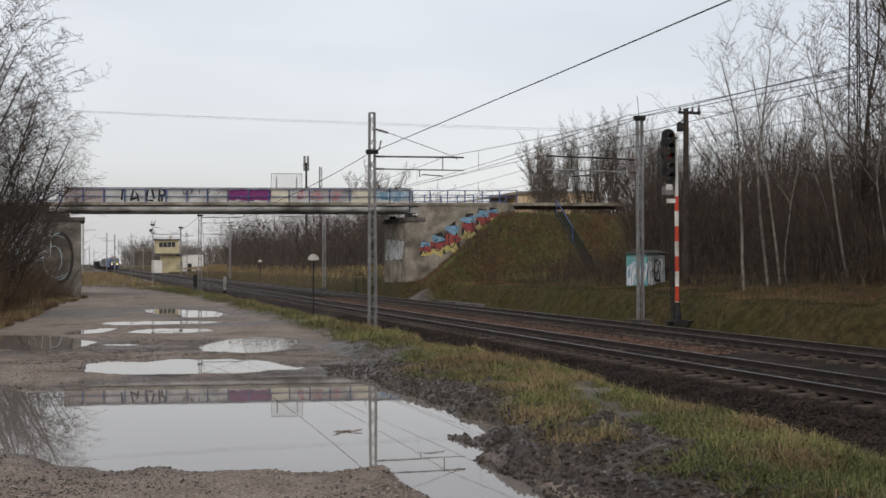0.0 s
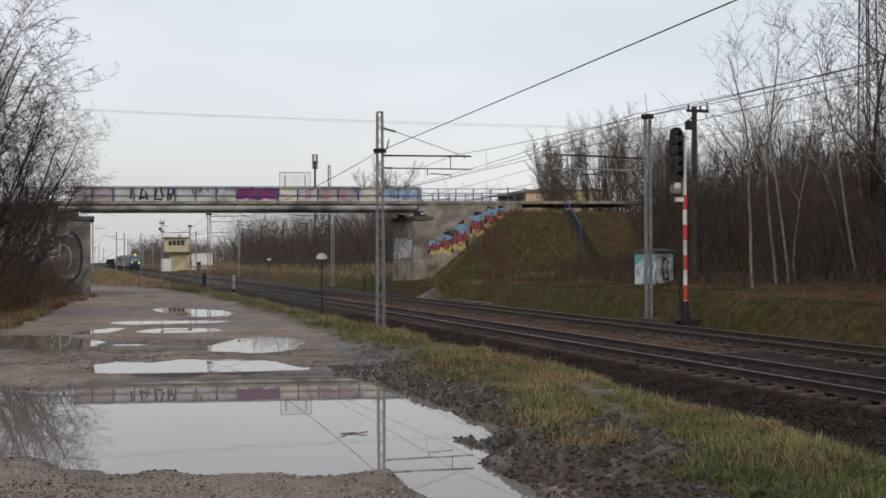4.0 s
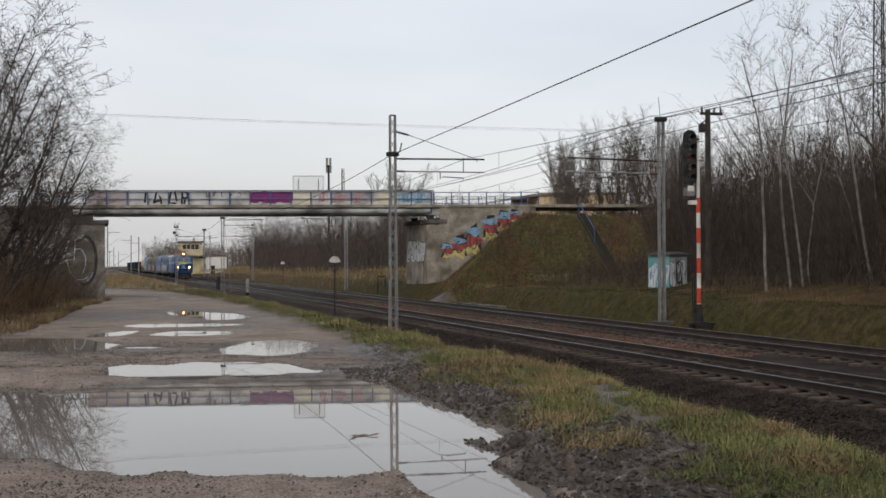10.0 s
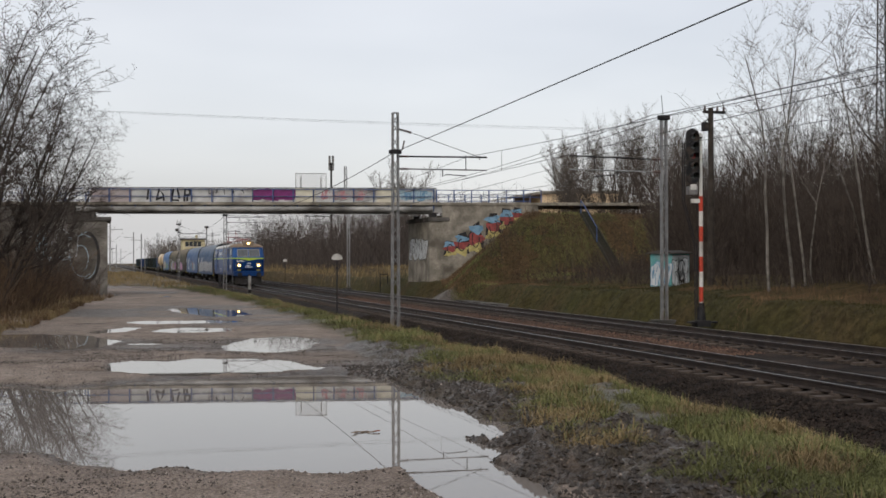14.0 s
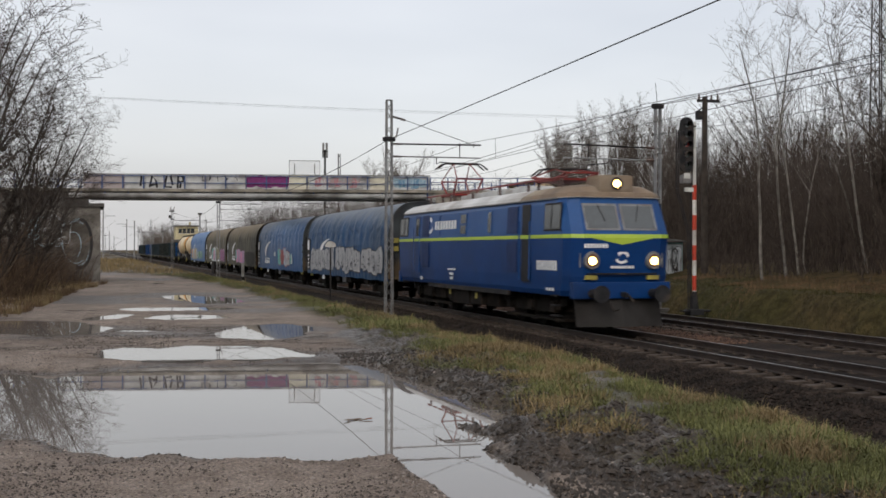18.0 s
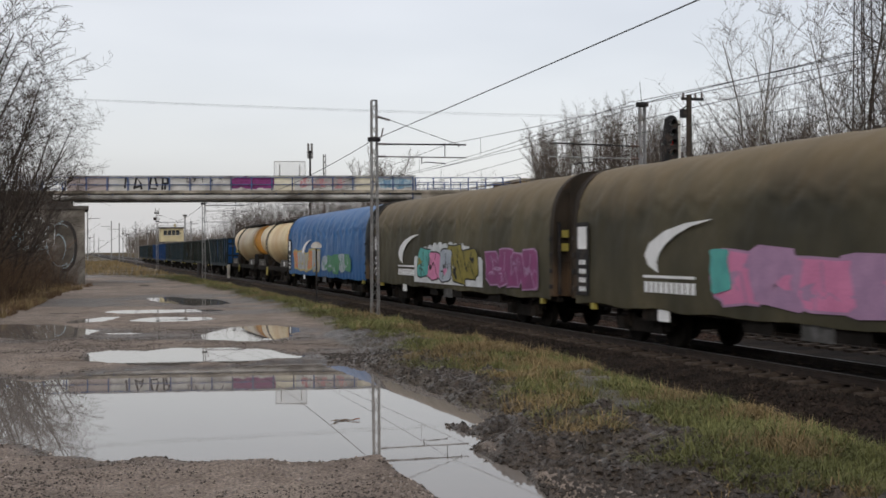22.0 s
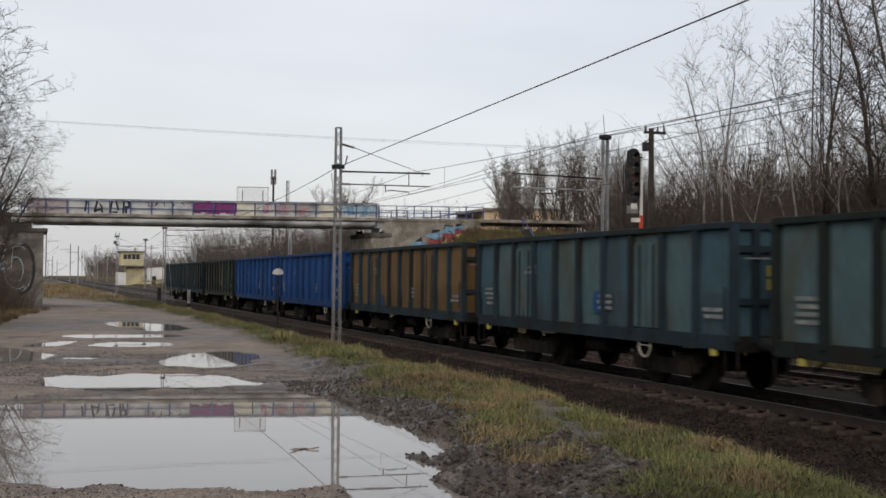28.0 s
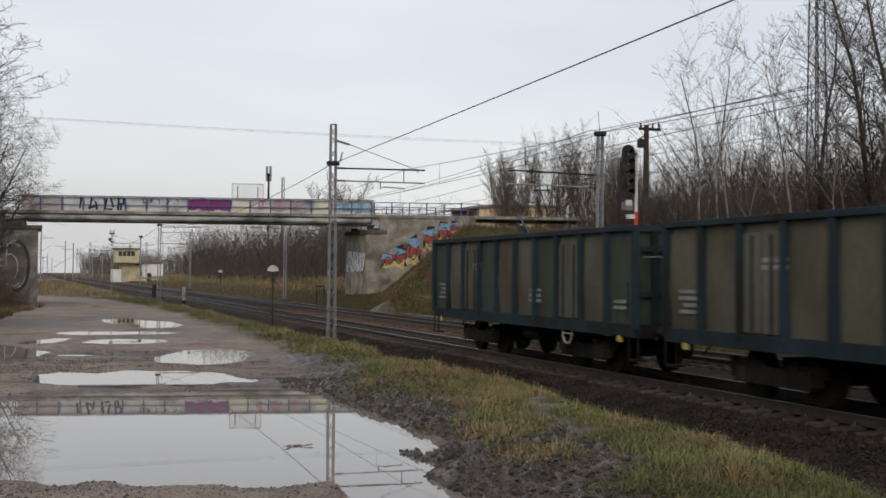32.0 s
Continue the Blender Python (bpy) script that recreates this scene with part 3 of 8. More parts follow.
def build_stones():
    rng = np.random.default_rng(5)
    n = 30000
    y = 5 + 45 * rng.random(n) ** 1.7
    x = 9.9 + 2.2 * rng.random(n)
    p = np.stack([x, y, ballast_z(x) + 0.012], -1)
    scatter_stones("ballast_stones", p, 0.032, M_STONE, "dark crushed stones on the ballast shoulder", 1)
    n = 9000
    y = 26 + 52 * rng.random(n) ** 1.2
    x = 14.95 + 2.0 * rng.random(n)
    p = np.stack([x, y, ballast_z(x) + 0.012], -1)
    scatter_stones("ballast_stones", p, 0.035, M_STONE_RED, "rust brown crushed stones between the tracks", 2)
    n = 16000
    y = 6 + 32 * rng.random(n) ** 1.6
    x = -6 + 10.8 * rng.random(n)
    keep = (fbm(x, y, 1.6, 77) > -0.15) & (x < road_edge(y) + 0.4)
    x, y = x[keep], y[keep]
    z = ground_z(x, y)
    zr = z - fitted_fall(y)
    keep = (zr > -0.02) & (zr < 0.4)
    p = np.stack([x, y, z + 0.003], -1)[keep]
    scatter_stones("road_gravel", p, 0.013, M_PEBBLE, "loose gravel on the muddy road", 3)
    # small mixed gravel on the bank before the big puddle
    for n, m_, sz, sd in ((18000, M_PEBBLE_D, 0.008, 31), (9000, M_PEBBLE, 0.009, 32)):
        y = 6.2 + 5.5 * rng.random(n) ** 1.1
        x = -4.5 + 7.2 * rng.random(n)
        keep = fbm(x, y, 0.7, sd, 3) > -0.2
        x, y = x[keep], y[keep]
        z = ground_z(x, y)
        keep = z - fitted_fall(y) > -0.005
        scatter_stones("road_gravel", np.stack([x, y, z + 0.002], -1)[keep], sz, m_, "fine mixed gravel pressed into the mud", sd)
    # darker stones along the rims of the puddles
    n = 60000
    y = 7 + 22 * rng.random(n) ** 1.4
    x = -5 + 10 * rng.random(n)
    zr = ground_z(x, y) - fitted_fall(y)
    keep = (zr > -0.01) & (zr < 0.05 + 0.03 * fbm(x, y, 1.2, 83)) & (x < road_edge(y)) & (fbm(x, y, 0.9, 79) > -0.15)
    p = np.stack([x, y, zr + fitted_fall(y) + 0.003], -1)[keep]
    scatter_stones("road_gravel", p, 0.011, M_PEBBLE_D, "dark wet gravel round the puddles", 4)
    n = 7000
    y = 6.5 + 13 * rng.random(n) ** 1.3
    x = road_edge(y) - 0.9 + 2.2 * rng.random(n)
    z = ground_z(x, y)
    keep = z - fitted_fall(y) > -0.02
    p = np.stack([x, y, z + 0.004], -1)[keep]
    scatter_stones("mud_clods", p, 0.022, M_CLOD, "clods of churned wet mud by the puddle", 5)


build_stones()


def rail_profile(cx):
    h = RAIL_TOP
    return [(cx - 0.07, h - 0.17), (cx + 0.07, h - 0.17), (cx + 0.07, h - 0.155), (cx + 0.01, h - 0.13), (cx + 0.01, h - 0.045), (cx + 0.036, h - 0.032),
            (cx + 0.034, h - 0.006), (cx + 0.03, h - 0.004), (cx - 0.03, h - 0.004), (cx - 0.034, h - 0.006), (cx - 0.036, h - 0.032), (cx - 0.01, h - 0.045), (cx - 0.01, h - 0.13), (cx - 0.07, h - 0.155)]


def build_track(cx, name):
    t = thing(name, "railway track with rusty rails on weathered sleepers", "railway track", "tracks", "structure")
    for side in (-0.754, 0.754):
        bm = bmesh.new()
        extrude(bm, rail_profile(cx + side), "y", -240, 1200)
        r = part("rail", bm, M_RAIL, t)
        bm = bmesh.new()
        box(bm, cx + side - 0.028, cx + side + 0.028, -240, 1200, RAIL_TOP - 0.004, RAIL_TOP)
        part("rail_head", bm, M_RAILTOP, r, "polished running surface")
    bm = bmesh.new()
    box(bm, -1.3, 1.3, -0.12, 0.12, -0.1, 0.0, bevel=0.015)
    for s in (-0.754, 0.754):
        box(bm, s - 0.17, s + 0.17, -0.08, 0.08, 0.0, 0.025)
        for q in (-0.12, 0.12):
            tube(bm, (s + q, 0.04, 0.02), (s + q, 0.04, 0.07), 0.02, seg=6)
    me = finish("sleeper", bm, M_SLEEPER)
    rng = random.Random(4)
    y = 4.0
    joined_v, joined_f = [], []
    co = np.array([v.co for v in me.vertices])
    while y < 320:
        jig = (rng.uniform(-0.03, 0.03), rng.uniform(-0.03, 0.03))
        if y < 76:
            ob = new("sleeper", me)
            ob.parent = t
            ob.location = (cx + jig[0], y + jig[1], RAIL_TOP - 0.185)
        else:
            b8 = np.array([(sx * 1.3, sy * 0.13, sz) for sx, sy, sz in ((-1, -1, -0.1), (1, -1, -0.1), (1, 1, -0.1), (-1, 1, -0.1), (-1, -1, 0), (1, -1, 0), (1, 1, 0), (-1, 1, 0))])
            k = 8 * len(joined_v)
            joined_v.append(b8 + (cx + jig[0], y + jig[1], RAIL_TOP - 0.195))
            joined_f.append(np.array([(4, 5, 6, 7), (0, 1, 5, 4), (1, 2, 6, 5), (2, 3, 7, 6), (3, 0, 4, 7)]) + k)
        y += 0.6
    ob = new("far_sleepers", raw_mesh("far_sleepers", np.concatenate(joined_v), np.concatenate(joined_f), M_SLEEPER))
    ob.parent = t
    tagged(ob, kind="stuff")


build_track(NEAR_TRACK, "track_near")
build_track(FAR_TRACK, "track_far")

# ---------------------------------------------------------------- overbridge
M_PANEL = mat("pale_grey_panel", (0.52, 0.53, 0.53), (0.38, 0.39, 0.39), rough=0.6, scale=1.2, dirt=(0.2, 0.19, 0.19), dirt_amount=0.5)
M_PANEL_W = mat("cream_panel", (0.60, 0.58, 0.47), (0.5, 0.48, 0.40), rough=0.6, scale=1.2, dirt=(0.3, 0.27, 0.22), dirt_amount=0.35)
M_PANEL_R = mat("tarnished_red_panel", (0.36, 0.31, 0.31), (0.27, 0.235, 0.235), rough=0.65, scale=1.5, dirt=(0.34, 0.31, 0.31), dirt_amount=0.7)
M_PURPLE = mat("spray_purple", (0.20, 0.025, 0.16), (0.13, 0.02, 0.11), rough=0.5, scale=3)
M_PINKRED = mat("spray_pink_red", (0.46, 0.22, 0.24), (0.36, 0.17, 0.19), rough=0.5, scale=3)
M_BLACK = mat("spray_and_shade_black", (0.012, 0.012, 0.014), rough=0.5)
M_SKYBLUE = mat("spray_light_blue", (0.17, 0.30, 0.42), (0.10, 0.2, 0.3), rough=0.5, scale=3)
M_SPRAYRED = mat("spray_red", (0.27, 0.055, 0.055), (0.18, 0.04, 0.04), rough=0.5, scale=3)
M_YELLOW = mat("spray_yellow", (0.44, 0.38, 0.15), (0.3, 0.26, 0.1), rough=0.5, scale=3)
M_SPRAYWHITE = mat("spray_white", (0.55, 0.58, 0.60), (0.42, 0.45, 0.48), rough=0.55, scale=3)
M_PALEBLUE = mat("spray_pale_blue", (0.34, 0.45, 0.52), (0.26, 0.36, 0.42), rough=0.55, scale=3)
M_STEELBEAM = mat("dirty_bridge_girder", (0.36, 0.36, 0.355), (0.23, 0.23, 0.225), rough=0.7, scale=0.7, dirt=(0.07, 0.065, 0.06), dirt_amount=0.7)

BX = Matrix(((BRIDGE_DIR.x, BRIDGE_BACK.x, 0, BRIDGE_A.x), (BRIDGE_DIR.y, BRIDGE_BACK.y, 0, BRIDGE_A.y), (0, 0, 1, 0), (0, 0, 0, 1)))


def blob(bm, cx, cz, w, h, rng, place, n=14, rough=0.18, thick=0.004):
    """A rounded, uneven patch of spray paint, a few millimetres thick. place(u, v, off) gives the point on the surface."""
    k = rng.uniform(2.2, 3.4)
    pts = []
    ph = rng.uniform(0, 6.28)
    for i in range(n):
        a = 2 * math.pi * i / n
        r = 1 + rough * math.sin(3 * a + ph) + rng.uniform(-rough, rough) * 0.6
        c, s = math.cos(a), math.sin(a)
        pts.append((cx + w / 2 * r * math.copysign(abs(c) ** (2 / k), c), cz + h / 2 * r * math.copysign(abs(s) ** (2 / k), s)))
    top = [bm.verts.new(place(u, v, thick)) for u, v in pts]
    low = [bm.verts.new(place(u, v, 0.0)) for u, v in pts]
    bm.faces.new(top)
    for i in range(n):
        j = (i + 1) % n
        bm.faces.new((low[i], low[j], top[j], top[i]))
    return bm


def stroke(bm, pts, w, place, thick=0.004):
    """A painted line of width w along points on the surface, one ribbon with mitred bends."""
    n = len(pts)
    rows = []
    for i, (u, v) in enumerate(pts):
        (ua, va), (ub, vb) = pts[max(i - 1, 0)], pts[min(i + 1, n - 1)]
        d = math.hypot(ub - ua, vb - va) or 1.0
        tu, tv = (ub - ua) / d, (vb - va) / d
        k = 1.0
        if 0 < i < n - 1:
            e = math.hypot(u - ua, v - va) or 1.0
            k = 1.0 / max(0.55, abs(((u - ua) * tu + (v - va) * tv) / e))
        cap = w * 0.3 * (-1 if i == 0 else 1 if i == n - 1 else 0)
        u, v = u + tu * cap, v + tv * cap
        rows.append([bm.verts.new(place(u - tv * s_ * k * w / 2, v + tu * s_ * k * w / 2, thick)) for s_ in (1, -1)])
    for a, b in zip(rows, rows[1:]):
        bm.faces.new((a[0], a[1], b[1], b[0]))
    return bm


def curve_points(cx, cz, rx, rz, a0, a1, n=10):
    return [(cx + rx * math.cos(radians(a0 + (a1 - a0) * i / n)), cz + rz * math.sin(radians(a0 + (a1 - a0) * i / n))) for i in range(n + 1)]


def letters(parent, u0, u1, v0, v1, count, fills, outline, place, seed, edge=0.05, lift=0.0, wob=0.24):
    """A row of sprayed glyph-like shapes: an edge patch, a fill, inner cuts and a line on each. All abstract."""
    rng = random.Random(seed)
    w = (u1 - u0) / count
    for i in range(count):
        k = lift + 0.0012 * (i % 3)
        cx, h = u0 + (i + 0.5) * w + rng.uniform(-0.06, 0.06) * w, (v1 - v0) * rng.uniform(0.82, 1.04)
        cz = (v0 + v1) / 2 + rng.uniform(-0.07, 0.07) * (v1 - v0)
        ww = w * rng.uniform(1.1, 1.4)
        lean = rng.uniform(-0.45, 0.45)
        n, ph = 13, rng.uniform(0, 6.28)
        sup = rng.uniform(2.6, 6.0)
        wave = [wob * (0.6 * math.sin(2 * a + ph) + 0.5 * math.sin(5 * a + 2 * ph)) + rng.uniform(-wob, wob) * 0.5 for a in (2 * math.pi * q / n for q in range(n))]

        def body(grow_by, off):
            pts = []
            for q in range(n):
                a = 2 * math.pi * q / n
                c, s_ = math.cos(a), math.sin(a)
                r = 1 + wave[q]
                x = (ww / 2 * r + grow_by) * math.copysign(abs(c) ** (2 / sup), c)
                y = (h / 2 * (1 + 0.5 * wave[q]) + grow_by) * math.copysign(abs(s_) ** (2 / sup), s_)
                pts.append((cx + x + lean * y * 0.6, cz + y))
            bm = bmesh.new()
            top = [bm.verts.new(place(u, v, k + off)) for u, v in pts]
            mid = bm.verts.new(place(cx, cz, k + off))
            for q in range(n):
                bm.faces.new((top[q], top[(q + 1) % n], mid))
            return bm
        if outline is not None:
            part("graffiti_outline", body(edge, 0.002), outline, parent)
        part("graffiti_letter", body(0.0, 0.007), fills[i % len(fills)], parent)
        line = outline if outline is not None else fills[(i + 1) % len(fills)]
        bm = bmesh.new()
        kind = rng.choice((0, 0, 2, 4, 4))
        pl = lambda u, v, o: place(u + lean * (v - cz) * 0.6, v, k + o + 0.010)
        e = edge * 0.75 + 0.012
        if kind == 0:
            stroke(bm, [(cx, cz + h * 0.42), (cx - 0.05 * ww, cz - h * 0.1)], e, pl)
            stroke(bm, [(cx + 0.12 * ww, cz - h * 0.45), (cx + 0.1 * ww, cz - h * 0.2), (cx + 0.3 * ww, cz - h * 0.2)], e, pl)
        elif kind == 4:
            stroke(bm, [(cx - 0.28 * ww, cz - h * 0.44), (cx - 0.05 * ww, cz + h * 0.1), (cx + 0.2 * ww, cz - h * 0.16), (cx + 0.3 * ww, cz + h * 0.45)], e, pl)
            stroke(bm, [(cx - 0.2 * ww, cz + h * 0.4), (cx - 0.12 * ww, cz + h * 0.18)], e, pl)
        else:
            stroke(bm, curve_points(cx + 0.2 * ww, cz + 0.1 * h, ww * 0.3, h * 0.34, 120, 250, 8), e, pl)
            stroke(bm, curve_points(cx + 0.05 * ww, cz - 0.25 * h, ww * 0.2, h * 0.12, 10, 160, 6), e, pl)
        part("graffiti_line", bm, line, parent)
        # smaller splashes and lines over the fill
        for q in range(3):
            bm = bmesh.new()
            bx, bz = cx + rng.uniform(-0.32, 0.32) * ww, cz + rng.uniform(-0.36, 0.36) * h
            bw, bh = rng.uniform(0.10, 0.3) * ww, rng.uniform(0.08, 0.3) * h
            pq = lambda u, v, o: place(u + lean * (v - cz) * 0.6, v, k + o + 0.009 + 0.0012 * q)
            if q < 2:
                blob(bm, bx, bz, bw, bh, rng, pq, n=8, rough=0.35, thick=0.0)
            else:
                stroke(bm, [(bx - bw, bz - bh * 0.6), (bx - bw * 0.2, bz + bh * 0.7), (bx + bw * 0.3, bz - bh * 0.5), (bx + bw, bz + bh)], e * 0.55, pq)
            part("graffiti_splash", bm, fills[(i + 1 + q) % len(fills)] if q == 0 else (outline or fills[(i + 2) % len(fills)]), parent)


def build_bridge():
    b = thing("overbridge", "road overbridge with graffiti-covered parapet panels and blue railings", "bridge", kind="structure", m=BX)
    L = 24.0
    W = 5.5
    SH = -0.235

    def sheared(bm):
        """Turns the flanks of an abutment parallel to the tracks."""
        for v in bm.verts:
            v.co.x += SH * v.co.y
        return bm
    # girders and deck
    for y0, zb in ((0.12, 5.33), (W - 0.42, 5.45)):
        bm = bmesh.new()
        box(bm, -0.6, L + 0.4, y0, y0 + 0.3, zb, 5.86)
        box(bm, -0.6, L + 0.4, y0 - 0.1, y0 + 0.4, zb - 0.04, zb + 0.01)
        part("girder", bm, M_STEELBEAM, b)
    bm = bmesh.new()
    tube(bm, (-0.8, -0.06, 5.52), (L - 0.3, -0.06, 5.52), 0.17, seg=14)
    part("pipe", bm, M_STEELBEAM, b, "large grey service pipe along the girder")
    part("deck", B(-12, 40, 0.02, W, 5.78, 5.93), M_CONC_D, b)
    part("pavement_edge", B(-12, 40, -0.12, 0.25, 5.80, 6.0), M_CONC, b)
    # panels between posts
    n, p = 17, 1.43
    cols = ["r", "r", "g", "g", "g", "g", "g", "g", "p", "p", "w", "k", "k", "k", "w", "g", "g"]
    mats = {"g": M_PANEL, "r": M_PANEL_R, "p": M_PANEL, "w": M_PANEL_W, "k": M_PANEL}
    u0 = 0.1
    for i in range(n):
        a = u0 + i * (L - 0.1) / n
        c = a + (L - 0.1) / n
        part("parapet_panel", B(a + 0.003, c - 0.003, 0.10, 0.13, 6.0, 6.99, bevel=0.004), mats[cols[i]], b)
        part("panel_rail", B(a, c, 0.08, 0.15, 6.99, 7.03), M_DARK, b)

    def on(u, v, o):
        return (u, 0.098 - o, v)
    rng = random.Random(8)
    letters(b, 11.3, 14.1, 6.16, 6.92, 5, [M_PURPLE], M_PURPLE, on, 3, 0.05)
    letters(b, 16.0, 19.3, 6.15, 6.85, 8, [M_PINKRED, M_PANEL, M_PANEL_R], None, on, 5, 0.03)
    letters(b, 21.4, 23.7, 6.15, 6.85, 5, [M_PALEBLUE, M_SKYBLUE], None, on, 6, 0.03)
    bm = bmesh.new()
    for q in ([(4.05, 6.85), (3.98, 6.2)], [(4.6, 6.15), (4.78, 6.9), (5.05, 6.5), (5.1, 6.12)], [(4.62, 6.2), (4.95, 6.3)], [(5.75, 6.86), (5.62, 6.15), (6.1, 6.12)],
              [(6.02, 6.9), (6.16, 6.3)], [(6.5, 6.1), (6.55, 6.9), (6.86, 6.86), (6.9, 6.52), (6.6, 6.48)], [(6.72, 6.5), (6.68, 6.1)]):
        stroke(bm, q, 0.14, on)
    part("graffiti_tag", bm, M_BLACK, b, "black spray tag")
    bm = bmesh.new()
    for u in (8.3, 8.8, 9.3, 9.8, 10.5):
        q = [(u + rng.uniform(-0.15, 0.15), 6.5 + rng.uniform(0, 0.4)) for _ in range(5)]
        stroke(bm, q, 0.04, on)
    part("graffiti_tag", bm, M_BLACK, b, "black spray tag")
    # railings: on the span in front of the panels, and past both ends
    def railing(a, c, step_m, y, z0, z1, bars):
        k = max(1, round((c - a) / step_m))
        for i in range(k + 1):
            u = a + (c - a) * i / k
            part("railing_post", B(u - 0.04, u + 0.04, y - 0.04, y + 0.04, z0, z1), M_BLUEPAINT, b)
        for z in bars:
            part("railing_bar", B(a - 0.03, c + 0.03, y - 0.025, y + 0.025, z - 0.025, z + 0.025), M_BLUEPAINT, b)
    railing(0.0, L - 0.2, p, 0.0, 5.78, 6.92, (6.40, 6.90))
    railing(L, 31.4, 1.25, 0.0, 5.78, 6.88, (6.86, 6.38))
    railing(L, 31.4, 1.25, W - 0.1, 5.78, 6.88, (6.86, 6.38))
    railing(-12, 0.0, 1.5, 0.0, 5.78, 6.95, (6.93, 6.42))
    railing(-12, L, 1.5, W - 0.1, 5.78, 6.95, (6.93, 6.42))
    # brackets under the posts
    for i in range(16):
        u = i * (L - 0.2) / 15
        bm = bmesh.new()
        bar(bm, (u, -0.02, 5.80), (u, 0.14, 5.32), 0.07, 0.05, up=(0, 1, 0))
        part("bracket", bm, M_BLUEPAINT, b)
    # right abutment: pier towards the tracks, bearing shelf, wing wall
    bm = bmesh.new()
    box(bm, 23.5, 25.4, 0.02, W, -1.2, 4.95, bevel=0.04)
    pier = part("abutment_pier", sheared(bm), M_CONC, b, "stained concrete abutment pier")
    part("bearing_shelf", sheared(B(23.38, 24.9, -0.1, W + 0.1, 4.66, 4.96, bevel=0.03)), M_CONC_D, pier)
    part("bearing", B(23.5, 24.0, 0.1, 0.6, 4.96, 5.25, bevel=0.02), M_DARK, pier)
    part("bearing", B(22.6, 23.1, W - 0.6, W - 0.1, 4.96, 5.25, bevel=0.02), M_DARK, pier)
    bm = bmesh.new()
    extrude(bm, [(24.4, -1.0), (31.2, 4.4), (31.2, 5.80), (24.4, 5.80)], "y", -0.05, 0.55)
    wing = part("wing_wall", bm, M_CONC, b, "concrete wing wall with bright graffiti")

    def on_wing(u, v, o):
        return (u, -0.052 - o, v)
    for k, (u, v, w, h) in enumerate(((24.95, 2.75, 0.8, 1.0), (25.75, 3.0, 0.95, 1.35), (26.75, 3.45, 1.0, 2.0), (28.0, 4.3, 1.05, 1.6), (28.95, 4.75, 0.9, 1.35), (29.7, 5.1, 0.75, 0.9))):
        rng2 = random.Random(70 + k)
        for dz, m_, hh, off in ((0, M_BLACK, h + 0.04, 0.0), (-0.3 * h, M_YELLOW, 0.46 * h, 0.006), (0.0, M_SPRAYRED, 0.4 * h, 0.009), (0.32 * h, M_SKYBLUE, 0.36 * h, 0.006)):
            bm = bmesh.new()
            blob(bm, u, v + dz, w + (0.1 if m_ is M_BLACK else 0), hh, rng2, lambda a, c, o, off=off: on_wing(a, c, o + off), n=10, rough=0.3)
            part("graffiti_letter", bm, m_, wing)
        bm = bmesh.new()
        stroke(bm, curve_points(u, v, w * 0.25, h * 0.3, 30 + 50 * k, 270 + 50 * k, 9), 0.06, lambda a, c, o: on_wing(a, c, o + 0.014))
        part("graffiti_line", bm, M_BLACK, wing)
    # white tag on the inner face of the pier
    def on_inner(u, v, o):
        return (23.498 + SH * u - o, u, v)
    letters(pier, 0.7, 5.0, 2.0, 3.5, 6, [M_SPRAYWHITE], M_CONC_D, on_inner, 9, 0.05)
    # left abutment
    bm = bmesh.new()
    box(bm, -6.2, 1.3, 0.0, W, -0.9, 4.95, bevel=0.04)
    M_ABUT = mat("weathered_abutment_concrete", (0.25, 0.235, 0.215), (0.13, 0.12, 0.108), rough=0.88, scale=0.8, fine=10, dirt=(0.07, 0.064, 0.056), dirt_amount=0.75)
    ab = part("abutment", sheared(bm), M_ABUT, b, "soot-grey concrete abutment with faded graffiti")
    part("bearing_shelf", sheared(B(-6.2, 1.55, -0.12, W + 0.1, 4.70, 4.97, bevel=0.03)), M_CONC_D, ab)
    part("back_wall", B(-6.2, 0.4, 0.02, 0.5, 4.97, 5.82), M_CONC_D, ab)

    def on_left(u, v, o):
        return (u, -0.002 - o, v)
    bm = bmesh.new()
    for cx, cz, rx, rz, a0, a1 in ((-0.2, 2.3, 0.85, 1.6, -100, 110), (-0.35, 2.3, 0.9, 1.45, 60, 300), (-1.6, 2.2, 0.8, 1.2, 20, 200), (-0.5, 2.1, 0.5, 0.9, -60, 160), (-2.6, 3.1, 0.6, 0.9, 0, 300), (-1.6, 2.9, 0.5, 0.9, 200, 420)):
        stroke(bm, curve_points(cx, cz, rx, rz, a0, a1, 18), 0.06, on_left)
    part("graffiti_line", bm, M_PALEBLUE, ab, "pale spray outline")
    bm = bmesh.new()
    for cx, cz, rx, rz, a0, a1 in ((-0.05, 2.2, 0.75, 1.65, -110, 90), (-2.4, 2.6, 0.7, 0.8, 100, 330)):
        stroke(bm, curve_points(cx, cz, rx, rz, a0, a1, 18), 0.2, lambda u, v, o: on_left(u, v, o + 0.004))
    part("graffiti_line", bm, M_BLACK, ab, "black spray outline")
    letters(ab, -4.4, -0.9, 2.0, 4.0, 4, [M_ABUT, M_PALEBLUE, M_ABUT], M_SPRAYWHITE, on_left, 13, 0.05)


build_bridge()


M_CLEAR = mat("scratched_clear_sheet", (0.62, 0.64, 0.66), (0.55, 0.57, 0.58), rough=0.3, scale=1, bump=0)
M_CLEAR.node_tree.nodes["Principled BSDF"].inputs["Alpha"].default_value = 0.22


